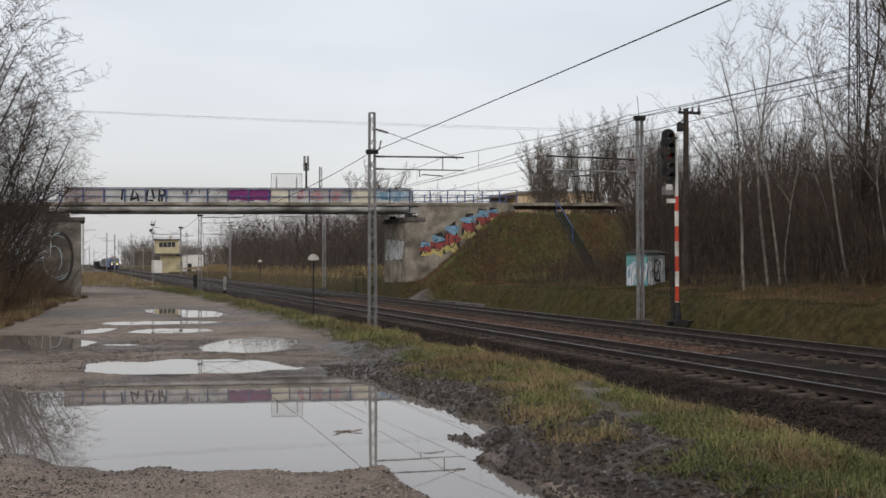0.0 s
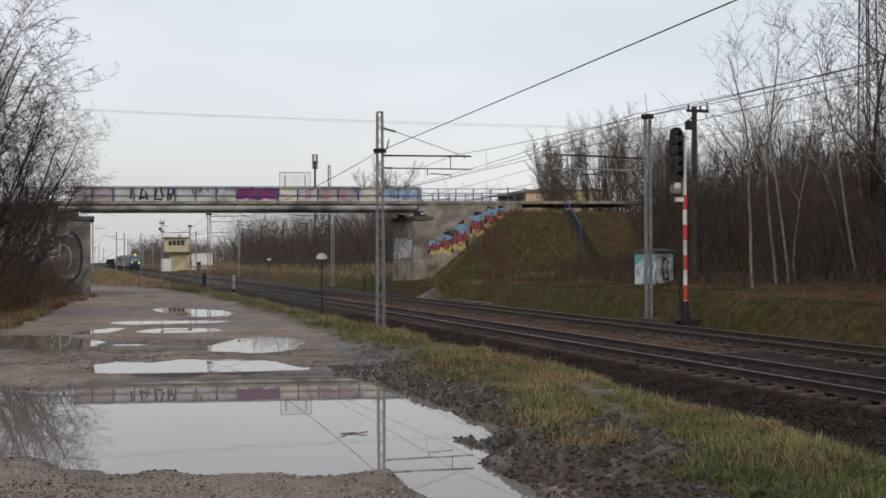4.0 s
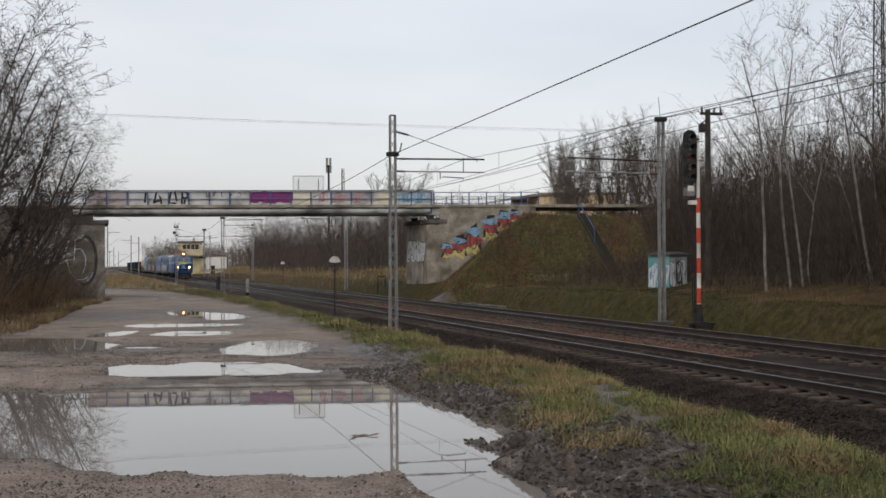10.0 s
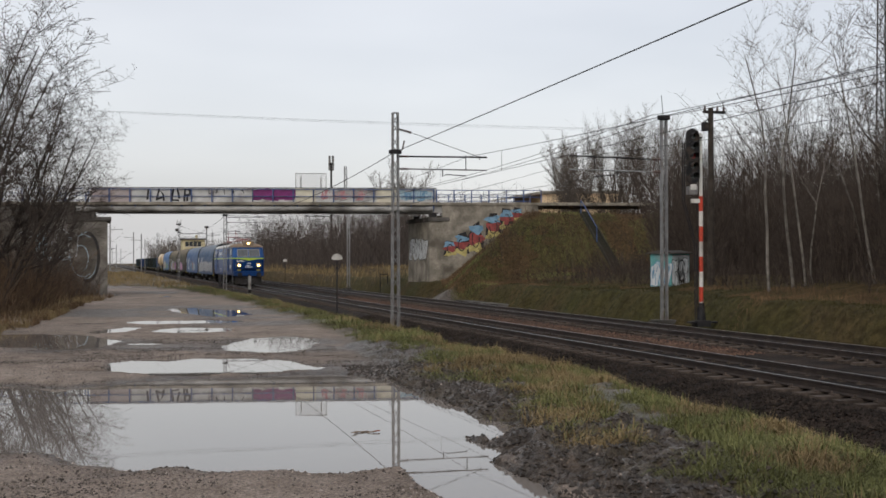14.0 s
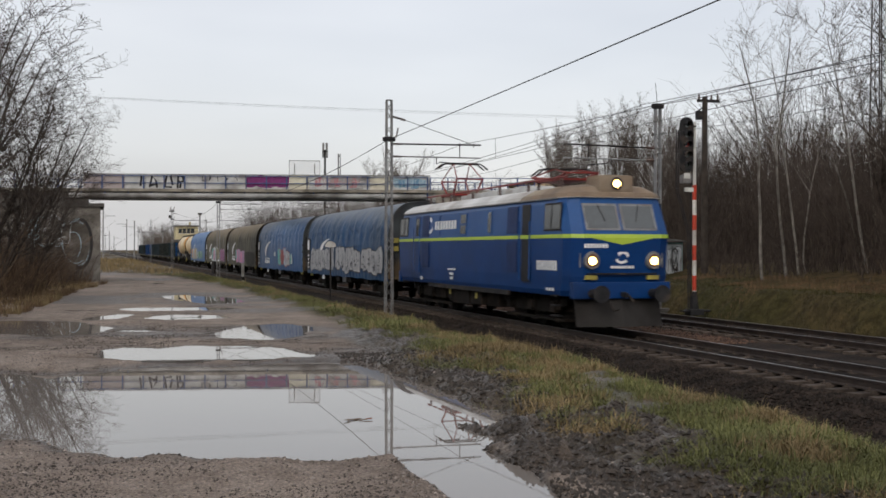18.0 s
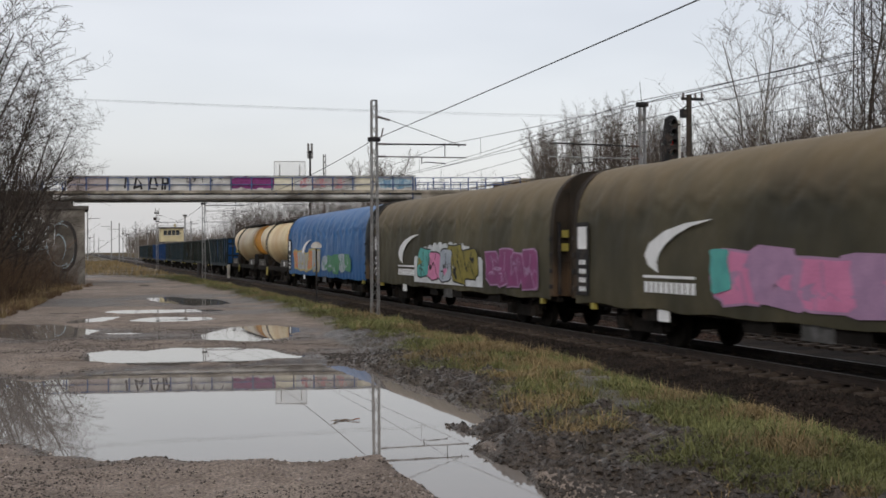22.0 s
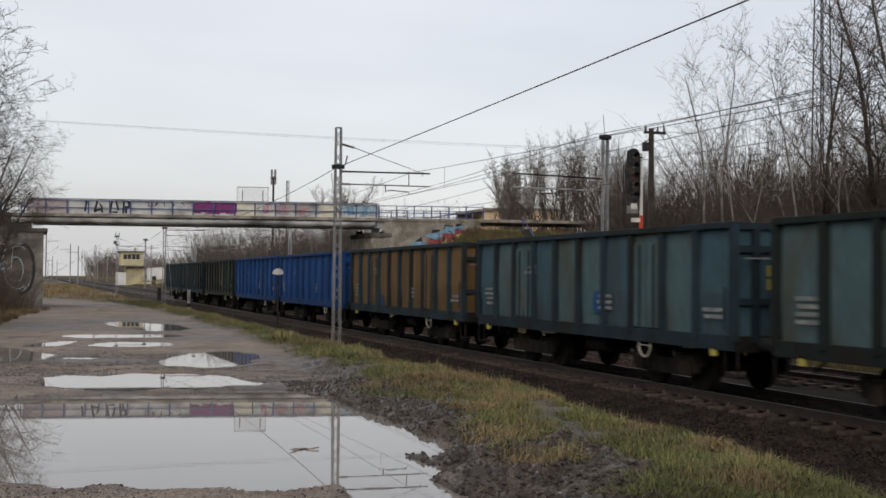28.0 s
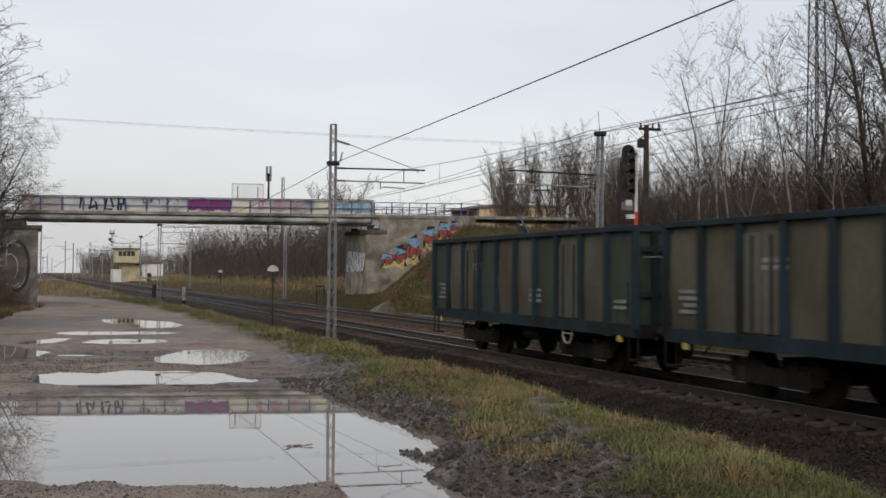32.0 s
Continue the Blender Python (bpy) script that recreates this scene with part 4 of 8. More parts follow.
def build_bridge_top():
    # tall blank board behind the parapet
    s = thing("clear_screen", "clear plastic screen in a thin frame standing on the bridge", "screen", m=BX @ Matrix.Translation((15.2, 0.6, 5.93)))
    part("board", B(-1.06, 1.06, -0.02, 0.02, 1.0, 2.1), M_CLEAR, s)
    for x0, x1, z0, z1 in ((-1.09, 1.09, 2.1, 2.14), (-1.09, -1.06, 1.0, 2.1), (1.06, 1.09, 1.0, 2.1)):
        part("board_frame", B(x0, x1, -0.03, 0.03, z0, z1), M_STEEL, s)
    for x in (-0.7, 0.7):
        part("post", B(x - 0.04, x + 0.04, 0.02, 0.08, 0.0, 1.9), M_STEEL, s)


build_bridge_top()


# steps coloured dark to hold the shade of their groove in the slope
M_STEP = mat("groove_shade_step", (0.05, 0.048, 0.038), (0.028, 0.028, 0.022), rough=0.9, scale=3)


def build_stairs():
    st = thing("embankment_stairs", "concrete steps with a blue handrail up the embankment", "stairs", kind="structure")
    top, low = Vector((30.5, 68.0, 5.25)), Vector((29.6, 59.7, 0.42))
    n = 26
    d = (low - top) / n
    side = Vector((d.y, -d.x, 0)).normalized()
    ang = math.atan2(d.x, -d.y)
    for i in range(n):
        p = top + d * (i + 0.5)
        ob = part("step", B(-0.22, 0.22, -0.22, 0.22, -0.3, -0.06), M_STEP, st)
        ob.matrix_local = Matrix.Translation(p) @ Matrix.Rotation(ang, 4, "Z")
    for sgn in (-0.26, 0.26):
        bm = bmesh.new()
        bar(bm, top + side * sgn + Vector((0, 0, -0.08)), low + side * sgn + Vector((0, 0, -0.16)), 0.07, 0.2)
        part("stringer", bm, M_STEP, st)
    bm = bmesh.new()
    a, c = top + d * 2 + side * 0.38, top + d * 12 + side * 0.38
    pipe(bm, [a + Vector((0, 0, 0.1)), a + Vector((0, 0, 0.95)), c + Vector((0, 0, 0.95)), c + Vector((0, 0, 0.05))], 0.035)
    part("handrail", bm, M_BLUEPAINT, st, "blue tube handrail")


build_stairs()

# ---------------------------------------------------------------- overhead line
M_INSUL = mat("brown_insulator", (0.07, 0.035, 0.025), (0.05, 0.025, 0.02), rough=0.3, scale=4)
M_WIRE = mat("weathered_copper_wire", (0.045, 0.045, 0.045), (0.03, 0.03, 0.03), rough=0.6)


def insulator(bm, p, q, r=0.06, n=6):
    """A ribbed insulator turned in one piece."""
    p, q = Vector(p), Vector(q)
    d = (q - p).normalized()
    a = d.orthogonal().normalized()
    c = d.cross(a)
    rings = []
    for i in range(n):
        for k, rr in ((0.12, 0.45), (0.2, 1.0), (0.75, 0.6), (0.88, 0.45)):
            o = p.lerp(q, (i + k) / n)
            rings.append([o + r * rr * (math.cos(math.pi * j / 4) * a + math.sin(math.pi * j / 4) * c) for j in range(8)])
    return loft(bm, rings)


def lattice_mast(x, y, z0, z1, w=0.27, group="lattice masts"):
    """A four-legged lattice mast with zigzag braces."""
    t = thing("catenary_mast", "grey galvanised lattice mast carrying the overhead line", "mast", group, m=pose(x, y, 0))
    taper = 0.72
    h = z1 - z0
    corners = [(-1, -1), (1, -1), (1, 1), (-1, 1)]

    def at(c, z):
        k = (1 - (1 - taper) * (z - z0) / h) * w / 2
        return Vector((c[0] * k, c[1] * k, z))
    for c in corners:
        bm = bmesh.new()
        bar(bm, at(c, z0), at(c, z1), 0.042, 0.042, up=(1, 0, 0))
        part("leg", bm, M_STEEL, t)
    n = int(h / 0.42)
    for k in range(4):
        bm = bmesh.new()
        a, b = corners[k], corners[(k + 1) % 4]
        zig = []
        for i in range(n):
            za, zb = z0 + h * i / n, z0 + h * (i + 1) / n
            p, q = (a, b) if i % 2 else (b, a)
            zig.append(at(p, za))
        pipe(bm, zig + [at(q, zb)], 0.014, seg=4)
        part("lacing", bm, M_STEEL, t)
    part("cap", B(-w * 0.4, w * 0.4, -w * 0.4, w * 0.4, z1, z1 + 0.03), M_STEEL, t)
    part("footing", B(-0.35, 0.35, -0.35, 0.35, z0 - 0.4, z0 + 0.12, bevel=0.03), M_CONC, t)
    return t


def cantilever(t, sgn, reach, z_top=5.88, z_low=5.40, wire_x=2.6, z_wire=5.12):
    """Two tubes from the mast across the track, with hangers, insulators and a steady arm."""
    part("cantilever_tube", T((0.42 * sgn, 0, z_top), (reach * sgn, 0, z_top + 0.05), 0.032), M_DARK, t)
    part("cantilever_tube", T((0.42 * sgn, 0, z_low), (reach * sgn, 0, z_low + 0.02), 0.026), M_STEEL, t)
    for z in (z_top, z_low):
        bm = bmesh.new()
        insulator(bm, (0.15 * sgn, 0, z), (0.5 * sgn, 0, z), 0.055)
        part("insulator", bm, M_INSUL, t)
    bm = bmesh.new()
    pipe(bm, [((wire_x - 0.85) * sgn, 0, z_low), ((wire_x - 0.85) * sgn, 0, z_low - 0.26), ((wire_x - 0.7) * sgn, 0, z_low - 0.18), ((wire_x + 0.1) * sgn, 0, z_low - 0.22), ((wire_x + 0.1) * sgn, 0, z_wire)], 0.022)
    part("steady_arm", bm, M_DARK, t)
    for u in ((wire_x + 0.1), reach - 0.3):
        part("hanger", T((u * sgn, 0, z_top + 0.1), (u * sgn, 0, z_low - 0.02 if u < reach - 0.35 else z_top - 0.05), 0.018, seg=6), M_DARK, t)


MAST_Y = [-18.8, 41.72, 102.3, 162.8, 223.0, 284.0]
NEAR_MAST_X, FAR_MAST_X = 10.87, 21.17


def build_masts():
    for i, y in enumerate(MAST_Y):
        t = lattice_mast(NEAR_MAST_X, y, -0.92, 7.53)
        cantilever(t, 1, 3.72, wire_x=2.75)
        part("clamp_collar", T((0, 0, 5.98), (0, 0, 6.12), 0.25, seg=14), M_DARK, t)
        bm = bmesh.new()
        insulator(bm, (0.15, 0, 6.92), (0.65, 0, 6.80), 0.06)
        bar(bm, (0.1, 0, 6.9), (0.2, 0, 6.93), 0.05, 0.05)
        part("insulator", bm, M_INSUL, t)
        part("stay_wire", T((0.65, 0, 6.80), (3.35, 0, 5.95), 0.012, seg=5), M_WIRE, t)
        bm = bmesh.new()
        insulator(bm, (0.28, 0.0, 6.12), (0.36, 0, 6.5), 0.04)
        part("insulator", bm, M_INSUL, t)
        if i == 2:
            part("tension_weight", T((-0.42, 0, -0.35), (-0.42, 0, 0.75), 0.17, seg=12), M_DARK, t, "stack of dark tension weights")
            part("stay_wire", T((0.05, 0, 6.9), (0.85, 0.5, -0.9), 0.02, seg=5), M_STEEL, t)
        if i == 3:
            part("switch_gear", B(-0.4, 0.3, -0.12, 0.12, 7.1, 7.28, bevel=0.03), M_DARK, t, "dark line switch on the mast top")
            for x in (-0.3, 0.2):
                part("switch_post", T((x, 0, 7.28), (x + 0.12, 0, 7.85), 0.05, 0.03, seg=6), M_INSUL, t)
            part("switch_box", B(-0.5, -0.08, -0.2, 0.1, 6.2, 6.6, bevel=0.03), M_DARK, t)
    for i, y in enumerate([-18.0, 39.55, 97.7, 159.7, 222.0]):
        t = thing("catenary_mast", "grey steel channel mast carrying the overhead line", "mast", "channel masts", m=pose(FAR_MAST_X, y, 0))
        for x in (-0.10, 0.10):
            bm = bmesh.new()
            extrude(bm, [(x - 0.035, -0.08), (x + 0.035, -0.08), (x + 0.035, 0.08), (x + 0.02, 0.08), (x + 0.02, -0.05), (x - 0.02, -0.05), (x - 0.02, 0.08), (x - 0.035, 0.08)], "z", -0.6, 7.35)
            part("channel_leg", bm, M_STEEL, t)
        bm = bmesh.new()
        pipe(bm, [(-0.09 if k % 2 else 0.09, -0.06, -0.4 + k * 0.5) for k in range(16)], 0.014, seg=4)
        part("lacing", bm, M_STEEL, t)
        part("footing", B(-0.45, 0.45, -0.3, 0.3, -1.0, -0.45, bevel=0.03), M_CONC_D, t)
        part("cap", T((0, 0, 7.38), (0, 0, 7.54), 0.25, seg=14), M_DARK, t)
        cantilever(t, -1, 4.0, z_top=5.82, z_low=5.33, wire_x=2.85)
        part("antenna_rod", T((-0.02, 0, 7.5), (-0.1, 0, 8.35), 0.012, seg=5), M_DARK, t)


build_masts()


def sagging(name, a, b, sag, r, label, n=16, group="overhead wires"):
    a, b = Vector(a), Vector(b)
    bm = bmesh.new()
    pts = [a.lerp(b, i / n) - Vector((0, 0, 4 * sag * (i / n) * (1 - i / n))) for i in range(n + 1)]
    pipe(bm, pts, r, seg=5)
    return single(name, bm, M_WIRE, label, "wire", group)


def build_wires():
    for cx, ys in ((NEAR_TRACK + 0.2, MAST_Y), (FAR_TRACK - 0.1, [-18.0, 39.55, 97.7, 159.7, 222.0])):
        for k, (a, b) in enumerate(zip(ys, ys[1:])):
            t = thing("catenary_span", "contact wire and carrier cable with droppers", "overhead wire", "catenary spans")
            sg = 0.2 if k % 2 else -0.2
            p, q = Vector((cx + sg, a, 5.1)), Vector((cx - sg, b, 5.1))
            part("contact_wire", T(p, q, 0.008, seg=5), M_WIRE, t)
            u, v = p + Vector((0, 0, 0.85)), q + Vector((0, 0, 0.85))
            pts = [u.lerp(v, i / 16) - Vector((0, 0, 4 * 0.55 * (i / 16) * (1 - i / 16))) for i in range(17)]
            part("carrier_cable", pipe(bmesh.new(), pts, 0.009, seg=5), M_WIRE, t)
            for i in range(1, 16, 2):
                part("dropper", T(pts[i], p.lerp(q, i / 16), 0.006, seg=4), M_WIRE, t)
    sagging("feeder_cable", (8.85, -18.8, 6.1), (10.95, 41.72, 6.08), 0.05, 0.014, "thick feeder cable running to the lattice mast")
    for a, b in zip(MAST_Y[1:], MAST_Y[2:]):
        sagging("feeder_cable", (10.95, a, 6.1), (10.95, b, 6.1), 0.9, 0.014, "feeder cable between the lattice masts")
    for k, dz in enumerate((0.0, 0.32)):
        sagging("line_wire", (20.95 - 0.2 * k, 39.55, 7.45 + dz * 0.3), (21.1, -18.0, 7.4 + dz), 0.5, 0.012, "thin line wire along the far masts")
        sagging("line_wire", (21.0 - 0.2 * k, 39.55, 7.4 + 0.2 * k), (21.0, 97.7, 7.4), 0.6, 0.012, "thin line wire along the far masts")
    for x, y in ((-60, 156), (170, 135)):
        p = thing("power_pole", "tall grey power line pole", "pole", "power poles", m=pose(x, y, -1.0))
        part("pole", T((0, 0, 0), (0, 0, 25.5), 0.3, 0.2), M_STEEL, p)
        part("crossarm", B(-0.1, 0.1, -8, 14, 23.0, 23.3), M_STEEL, p)
    # the long-distance wires that cross high behind the bridge
    for dz in (0.0, 1.2, 3.0):
        sagging("power_line", (-60, 150 + 4 * dz, 22.6 + dz * 0.5), (170, 135, 22.6 - dz * 0.2), 2.4, 0.010, "distant power line across the sky", n=30)


build_wires()


# ---------------------------------------------------------------- lineside things
def build_signal():
    s = thing("railway_signal", "five-lamp railway signal on a red and white striped post", "signal", m=pose(20.98, 36.4, 0))
    z0, z1, n = -0.2, 4.2, 8
    for i in range(n):
        a, c = z0 + (z1 - z0) * i / n, z0 + (z1 - z0) * (i + 1) / n
        part("post_band", T((0, 0, a), (0, 0, c), 0.075, seg=14), M_RED if i % 2 else M_WHITE, s)
    part("upper_post", T((0.02, 0.03, z1), (0.02, 0.03, 6.5), 0.06, seg=12), M_WHITE, s, "bare grey upper post")
    part("base", B(-0.28, 0.28, -0.22, 0.22, -0.55, -0.32, bevel=0.03), M_DARK, s)
    part("base_socket", T((0, 0, -0.35), (0, 0, 0.32), 0.17, 0.1, seg=12), M_DARK, s)
    part("base_plate", B(-0.5, 0.75, -0.16, 0.16, -0.42, -0.36, bevel=0.01), M_DARK, s)
    out = []
    for i in range(13):
        a = math.pi * i / 12
        out.append((-0.38 + 0.27 * math.cos(a), 6.38 + 0.27 * math.sin(a)))
    for i in range(13):
        a = math.pi + math.pi * i / 12
        out.append((-0.38 + 0.27 * math.cos(a), 4.92 + 0.27 * math.sin(a)))
    bm = bmesh.new()
    extrude(bm, out, "y", -0.12, -0.06)
    head = part("backplate", bm, M_DARK, s, "black rounded signal backplate")
    part("lamp_case", B(-0.52, -0.24, -0.06, 0.16, 4.72, 6.56, bevel=0.04), M_DARK, s)
    lens = [glass_mat("dark_lens", (0.02, 0.03, 0.03)), glass_mat("dull_red_lens", (0.16, 0.012, 0.01))]
    for i in range(5):
        z = 6.37 - 0.362 * i
        part("lens", T((-0.38, -0.12, z), (-0.38, -0.135, z), 0.1, seg=16), lens[1] if i == 2 else lens[0], head)
        bm = bmesh.new()
        arc = [radians(-20 + 220 * k / 14) for k in range(15)]
        rings = [[(-0.38 + r * math.cos(a), y, z + r * math.sin(a)) for a in arc] for r, y in ((0.125, -0.12), (0.125, -0.36), (0.118, -0.36), (0.118, -0.12))]
        loft(bm, rings, close=False, caps=False)
        part("hood", bm, M_DARK, head)
    part("junction_box", B(-0.56, -0.2, -0.14, 0.1, 4.25, 4.55, bevel=0.03), M_STEEL, s, "grey junction box with a pale plate")
    part("number_plate", B(-0.5, -0.26, -0.15, -0.142, 4.42, 4.62), M_WHITE, s)
    part("bracket", B(-0.4, 0.05, -0.04, 0.04, 3.95, 4.1), M_WHITE, s)
    part("bracket", B(-0.4, 0.05, -0.04, 0.04, 6.3, 6.36), M_DARK, s)
    for k in (0.0, 0.08):
        bm = bmesh.new()
        pipe(bm, [(-0.62 - k, 0.05, 6.2), (-0.64 - k, 0.05, 4.0), (-0.16 - k, 0.05, 2.4), (-0.14 - k, 0.05, -0.4)], 0.022)
        part("conduit", bm, M_DARK, s)
    part("climbing_rod", T((-0.1, 0.1, -0.3), (-0.1, 0.1, 4.0), 0.018, seg=6), M_DARK, s)


build_signal()


def build_pole():
    p = thing("wooden_pole", "dark wooden telegraph pole with a crossarm", "pole", m=pose(26.38, 44.9, 0))
    part("pole", T((0, 0, 0.2), (0.02, 0, 8.75), 0.17, 0.12, seg=12), mat("tarred_wood", (0.06, 0.05, 0.043), (0.035, 0.03, 0.026), rough=0.85, scale=3), p)
    part("crossarm", B(-0.35, 0.75, -0.06, 0.06, 8.5, 8.62), M_DARK, p)
    for x in (-0.28, 0.35, 0.68):
        bm = bmesh.new()
        insulator(bm, (x, 0, 8.62), (x, 0, 8.85), 0.07, 3)
        part("insulator", bm, M_INSUL, p)
    part("transformer_can", B(-0.4, -0.14, -0.12, 0.12, 7.7, 8.1, bevel=0.03), M_DARK, p)
    part("lamp_arm", T((0, 0, 8.3), (-0.4, 0, 8.05), 0.03), M_DARK, p)


build_pole()


def build_hut():
    gz = 0.5
    h = thing("relay_cabinet", "turquoise relay cabinet covered in pale graffiti", "cabinet", m=pose(25.75, 47.54, gz, 0, 0, 30))
    teal = mat("turquoise_paint", (0.13, 0.36, 0.36), (0.1, 0.28, 0.29), rough=0.6, scale=2, dirt=(0.25, 0.3, 0.3), dirt_amount=0.5)
    part("body", B(-0.8, 0.8, -0.57, 0.57, 0, 1.68, bevel=0.03), teal, h)
    part("plinth", B(-0.84, 0.84, -0.61, 0.61, -0.4, 0.02), M_CONC_D, h)
    bm = bmesh.new()
    extrude(bm, [(-0.7, 1.68), (0.7, 1.68), (0.7, 1.73), (0.0, 1.86), (-0.7, 1.73)], "x", -0.95, 0.95)
    part("roof", bm, M_CONC_D, h, "low grey roof")
    part("door", B(-0.72, 0.72, -0.6, -0.572, 0.08, 1.62, bevel=0.01), mat("whitewashed_grey", (0.36, 0.39, 0.40), (0.25, 0.28, 0.29), rough=0.7, scale=2, dirt=(0.12, 0.13, 0.13), dirt_amount=0.6), h)
    letters(h, -0.5, 0.5, 0.12, 1.35, 3, [M_SPRAYWHITE, M_PALEBLUE], M_SKYBLUE, lambda u, v, o: (-0.802 - o, u, v), 4, 0.03)
    letters(h, -0.68, 0.5, 0.1, 1.4, 3, [M_SPRAYWHITE], M_BLACK, lambda u, v, o: (u, -0.603 - o, v), 14, 0.03)
    bm = bmesh.new()
    stroke(bm, curve_points(0.0, 0.9, 0.3, 0.5, 30, 330, 14), 0.07, lambda u, v, o: (u, -0.625 - o, v))
    stroke(bm, [(-0.2, 0.3), (-0.25, 1.5), (0.1, 1.1), (0.25, 0.4)], 0.06, lambda u, v, o: (u, -0.625 - o, v))
    part("graffiti_tag", bm, M_BLACK, h)


build_hut()


def build_small_lineside():
    # white half-round boards on dark posts
    for x, y, zf, zt in ((10.7, 51.9, -0.5, 2.22), (21.5, 135.1, -0.6, 2.2)):
        t = thing("lineside_board", "white half-round board on a thin dark post", "sign", "lineside boards", m=pose(x, y, 0, 0, 0, -12))
        part("post", T((0, 0, zf - 0.4), (0, 0, zt - 0.3), 0.035), M_DARK, t)
        out = [(0.26 * math.cos(math.pi * i / 14), zt - 0.26 + 0.26 * math.sin(math.pi * i / 14)) for i in range(15)]
        out += [(-0.12, zt - 0.3), (0.12, zt - 0.3)]
        bm = bmesh.new()
        extrude(bm, out, "y", -0.05, -0.035)
        part("board", bm, M_WHITE, t, "white half-round board")
    # kilometre stone
    t = thing("marker_post", "small white marker post beside the track", "marker", m=pose(11.3, 88.5, 0))
    part("post", B(-0.11, 0.11, -0.08, 0.08, -1.0, 0.75, bevel=0.03), M_WHITE, t)
    part("band", B(-0.115, 0.115, -0.085, 0.085, -0.6, -0.3), M_DARK, t)
    # platform-like slab edge by the far track
    single("slab", B(20.9, 23.4, 58, 70, -0.72, -0.5, bevel=0.03), M_CONC_D, "low dark concrete slab beside the far track", "slab")
    # switch frame
    t = thing("cable_stand", "low dark metal stand beside the far track", "stand", m=pose(21.6, 86.5, -0.6))
    for x in (-0.3, 0.3):
        part("upright", B(x - 0.03, x + 0.03, -0.03, 0.03, -0.3, 1.45), M_DARK, t)
    part("crossbar", B(-0.33, 0.33, -0.03, 0.03, 1.40, 1.47), M_DARK, t)


build_small_lineside()


# ---------------------------------------------------------------- the station end, far off
def build_far_buildings():
    cream = mat("cream_render", (0.52, 0.46, 0.29), (0.43, 0.38, 0.25), rough=0.85, scale=0.6, dirt=(0.3, 0.27, 0.2), dirt_amount=0.4)
    roofm = mat("grey_roof_felt", (0.13, 0.12, 0.12), (0.08, 0.08, 0.08), rough=0.9, scale=0.8)
    h = thing("signal_box", "cream two-storey signal box with a band of windows", "building", m=pose(21.6, 275, -0.5))
    part("lower_wall", B(-1.3, 2.2, -2.4, 3, 0, 4.4), cream, h)
    part("balcony", B(-3.1, 3.0, -4.0, 3.0, 4.35, 4.6), roofm, h)
    part("porch_wall", B(-3.4, -1.3, -2.6, 2.0, 0, 3.0), mat("whitewash", (0.68, 0.68, 0.66), (0.58, 0.58, 0.56), rough=0.8, scale=0.5), h, "white lean-to wall")
    part("upper_wall", B(-2.6, 2.6, -3.2, 3.2, 4.6, 7.7), cream, h)
    part("roof", B(-3.0, 3.0, -3.6, 3.6, 7.7, 8.0), roofm, h)
    for i in range(4):
        x = -2.0 + i * 0.95
        w = part("window", B(x, x + 0.8, -3.26, -3.2, 6.1, 7.2), M_GLASSDARK, h)
        part("window_frame", B(x - 0.06, x + 0.86, -3.24, -3.2, 6.02, 6.1), M_WHITE, w)
    part("annex_wall", B(2.2, 4.3, -2.6, 3, 0, 4.0), cream, h)
    part("annex_window", B(2.9, 3.7, -2.66, -2.6, 1.4, 2.6), M_GLASSDARK, h)
    part("annex_roof", B(1.9, 4.5, -2.8, 3.2, 4.0, 4.25), roofm, h)
    part("chimney", B(0.6, 1.1, -0.3, 0.3, 8.0, 8.9), cream, h)
    w = thing("white_shed", "long white lineside shed with a dark roof", "building", m=pose(26.3, 262, -0.5))
    part("wall", B(-2.0, 2.1, -3, 3, 0, 4.2), mat("whitewash", (0.68, 0.68, 0.66), (0.58, 0.58, 0.56), rough=0.8, scale=0.5), w)
    bm = bmesh.new()
    extrude(bm, [(-2.2, 4.2), (2.4, 4.9), (2.4, 5.1), (-2.2, 4.4)], "y", -3.4, 3.4)
    part("roof", bm, roofm, w)
    part("door", B(-1.4, -0.5, -3.05, -3.0, 0, 2.2), M_GLASSDARK, w)
    # far beige hall behind the bridge road
    f = thing("beige_hall", "low beige building beyond the bridge", "building", m=pose(50.5, 116, 2.3))
    part("wall", B(-5.2, 4.2, -4, 4, 0, 7.0), mat("beige_render", (0.66, 0.50, 0.32), (0.58, 0.44, 0.29), rough=0.85, scale=0.4), f)
    bm = bmesh.new()
    extrude(bm, [(-10.5, 6.0), (-5.0, 7.1), (4.4, 7.3), (4.4, 7.0), (-5.0, 6.8)], "y", -4.3, 4.3)
    part("roof", bm, M_CONC, f)
    # telecom mast and stubs on the skyline
    t = thing("telecom_mast", "tall dark telecom mast with grey panel antennas", "mast", m=pose(51.4, 255.8, 0))
    part("pole", T((0, 0, -1), (0, 0, 24.8), 0.36, 0.22, seg=10), M_DARK, t)
    for a in range(4):
        x, y = 0.55 * math.cos(a * 1.57 + 0.5), 0.55 * math.sin(a * 1.57 + 0.5)
        part("antenna", B(x - 0.2, x + 0.2, y - 0.15, y + 0.15, 23.0, 26.4), M_STEEL, t)
    part("antenna_ring", T((0, 0, 24.2), (0, 0, 24.6), 0.7, seg=12), M_DARK, t)
    t = thing("lattice_tower", "tall dark lattice tower standing behind the wood", "mast", m=pose(72.1, 90.3, 0))
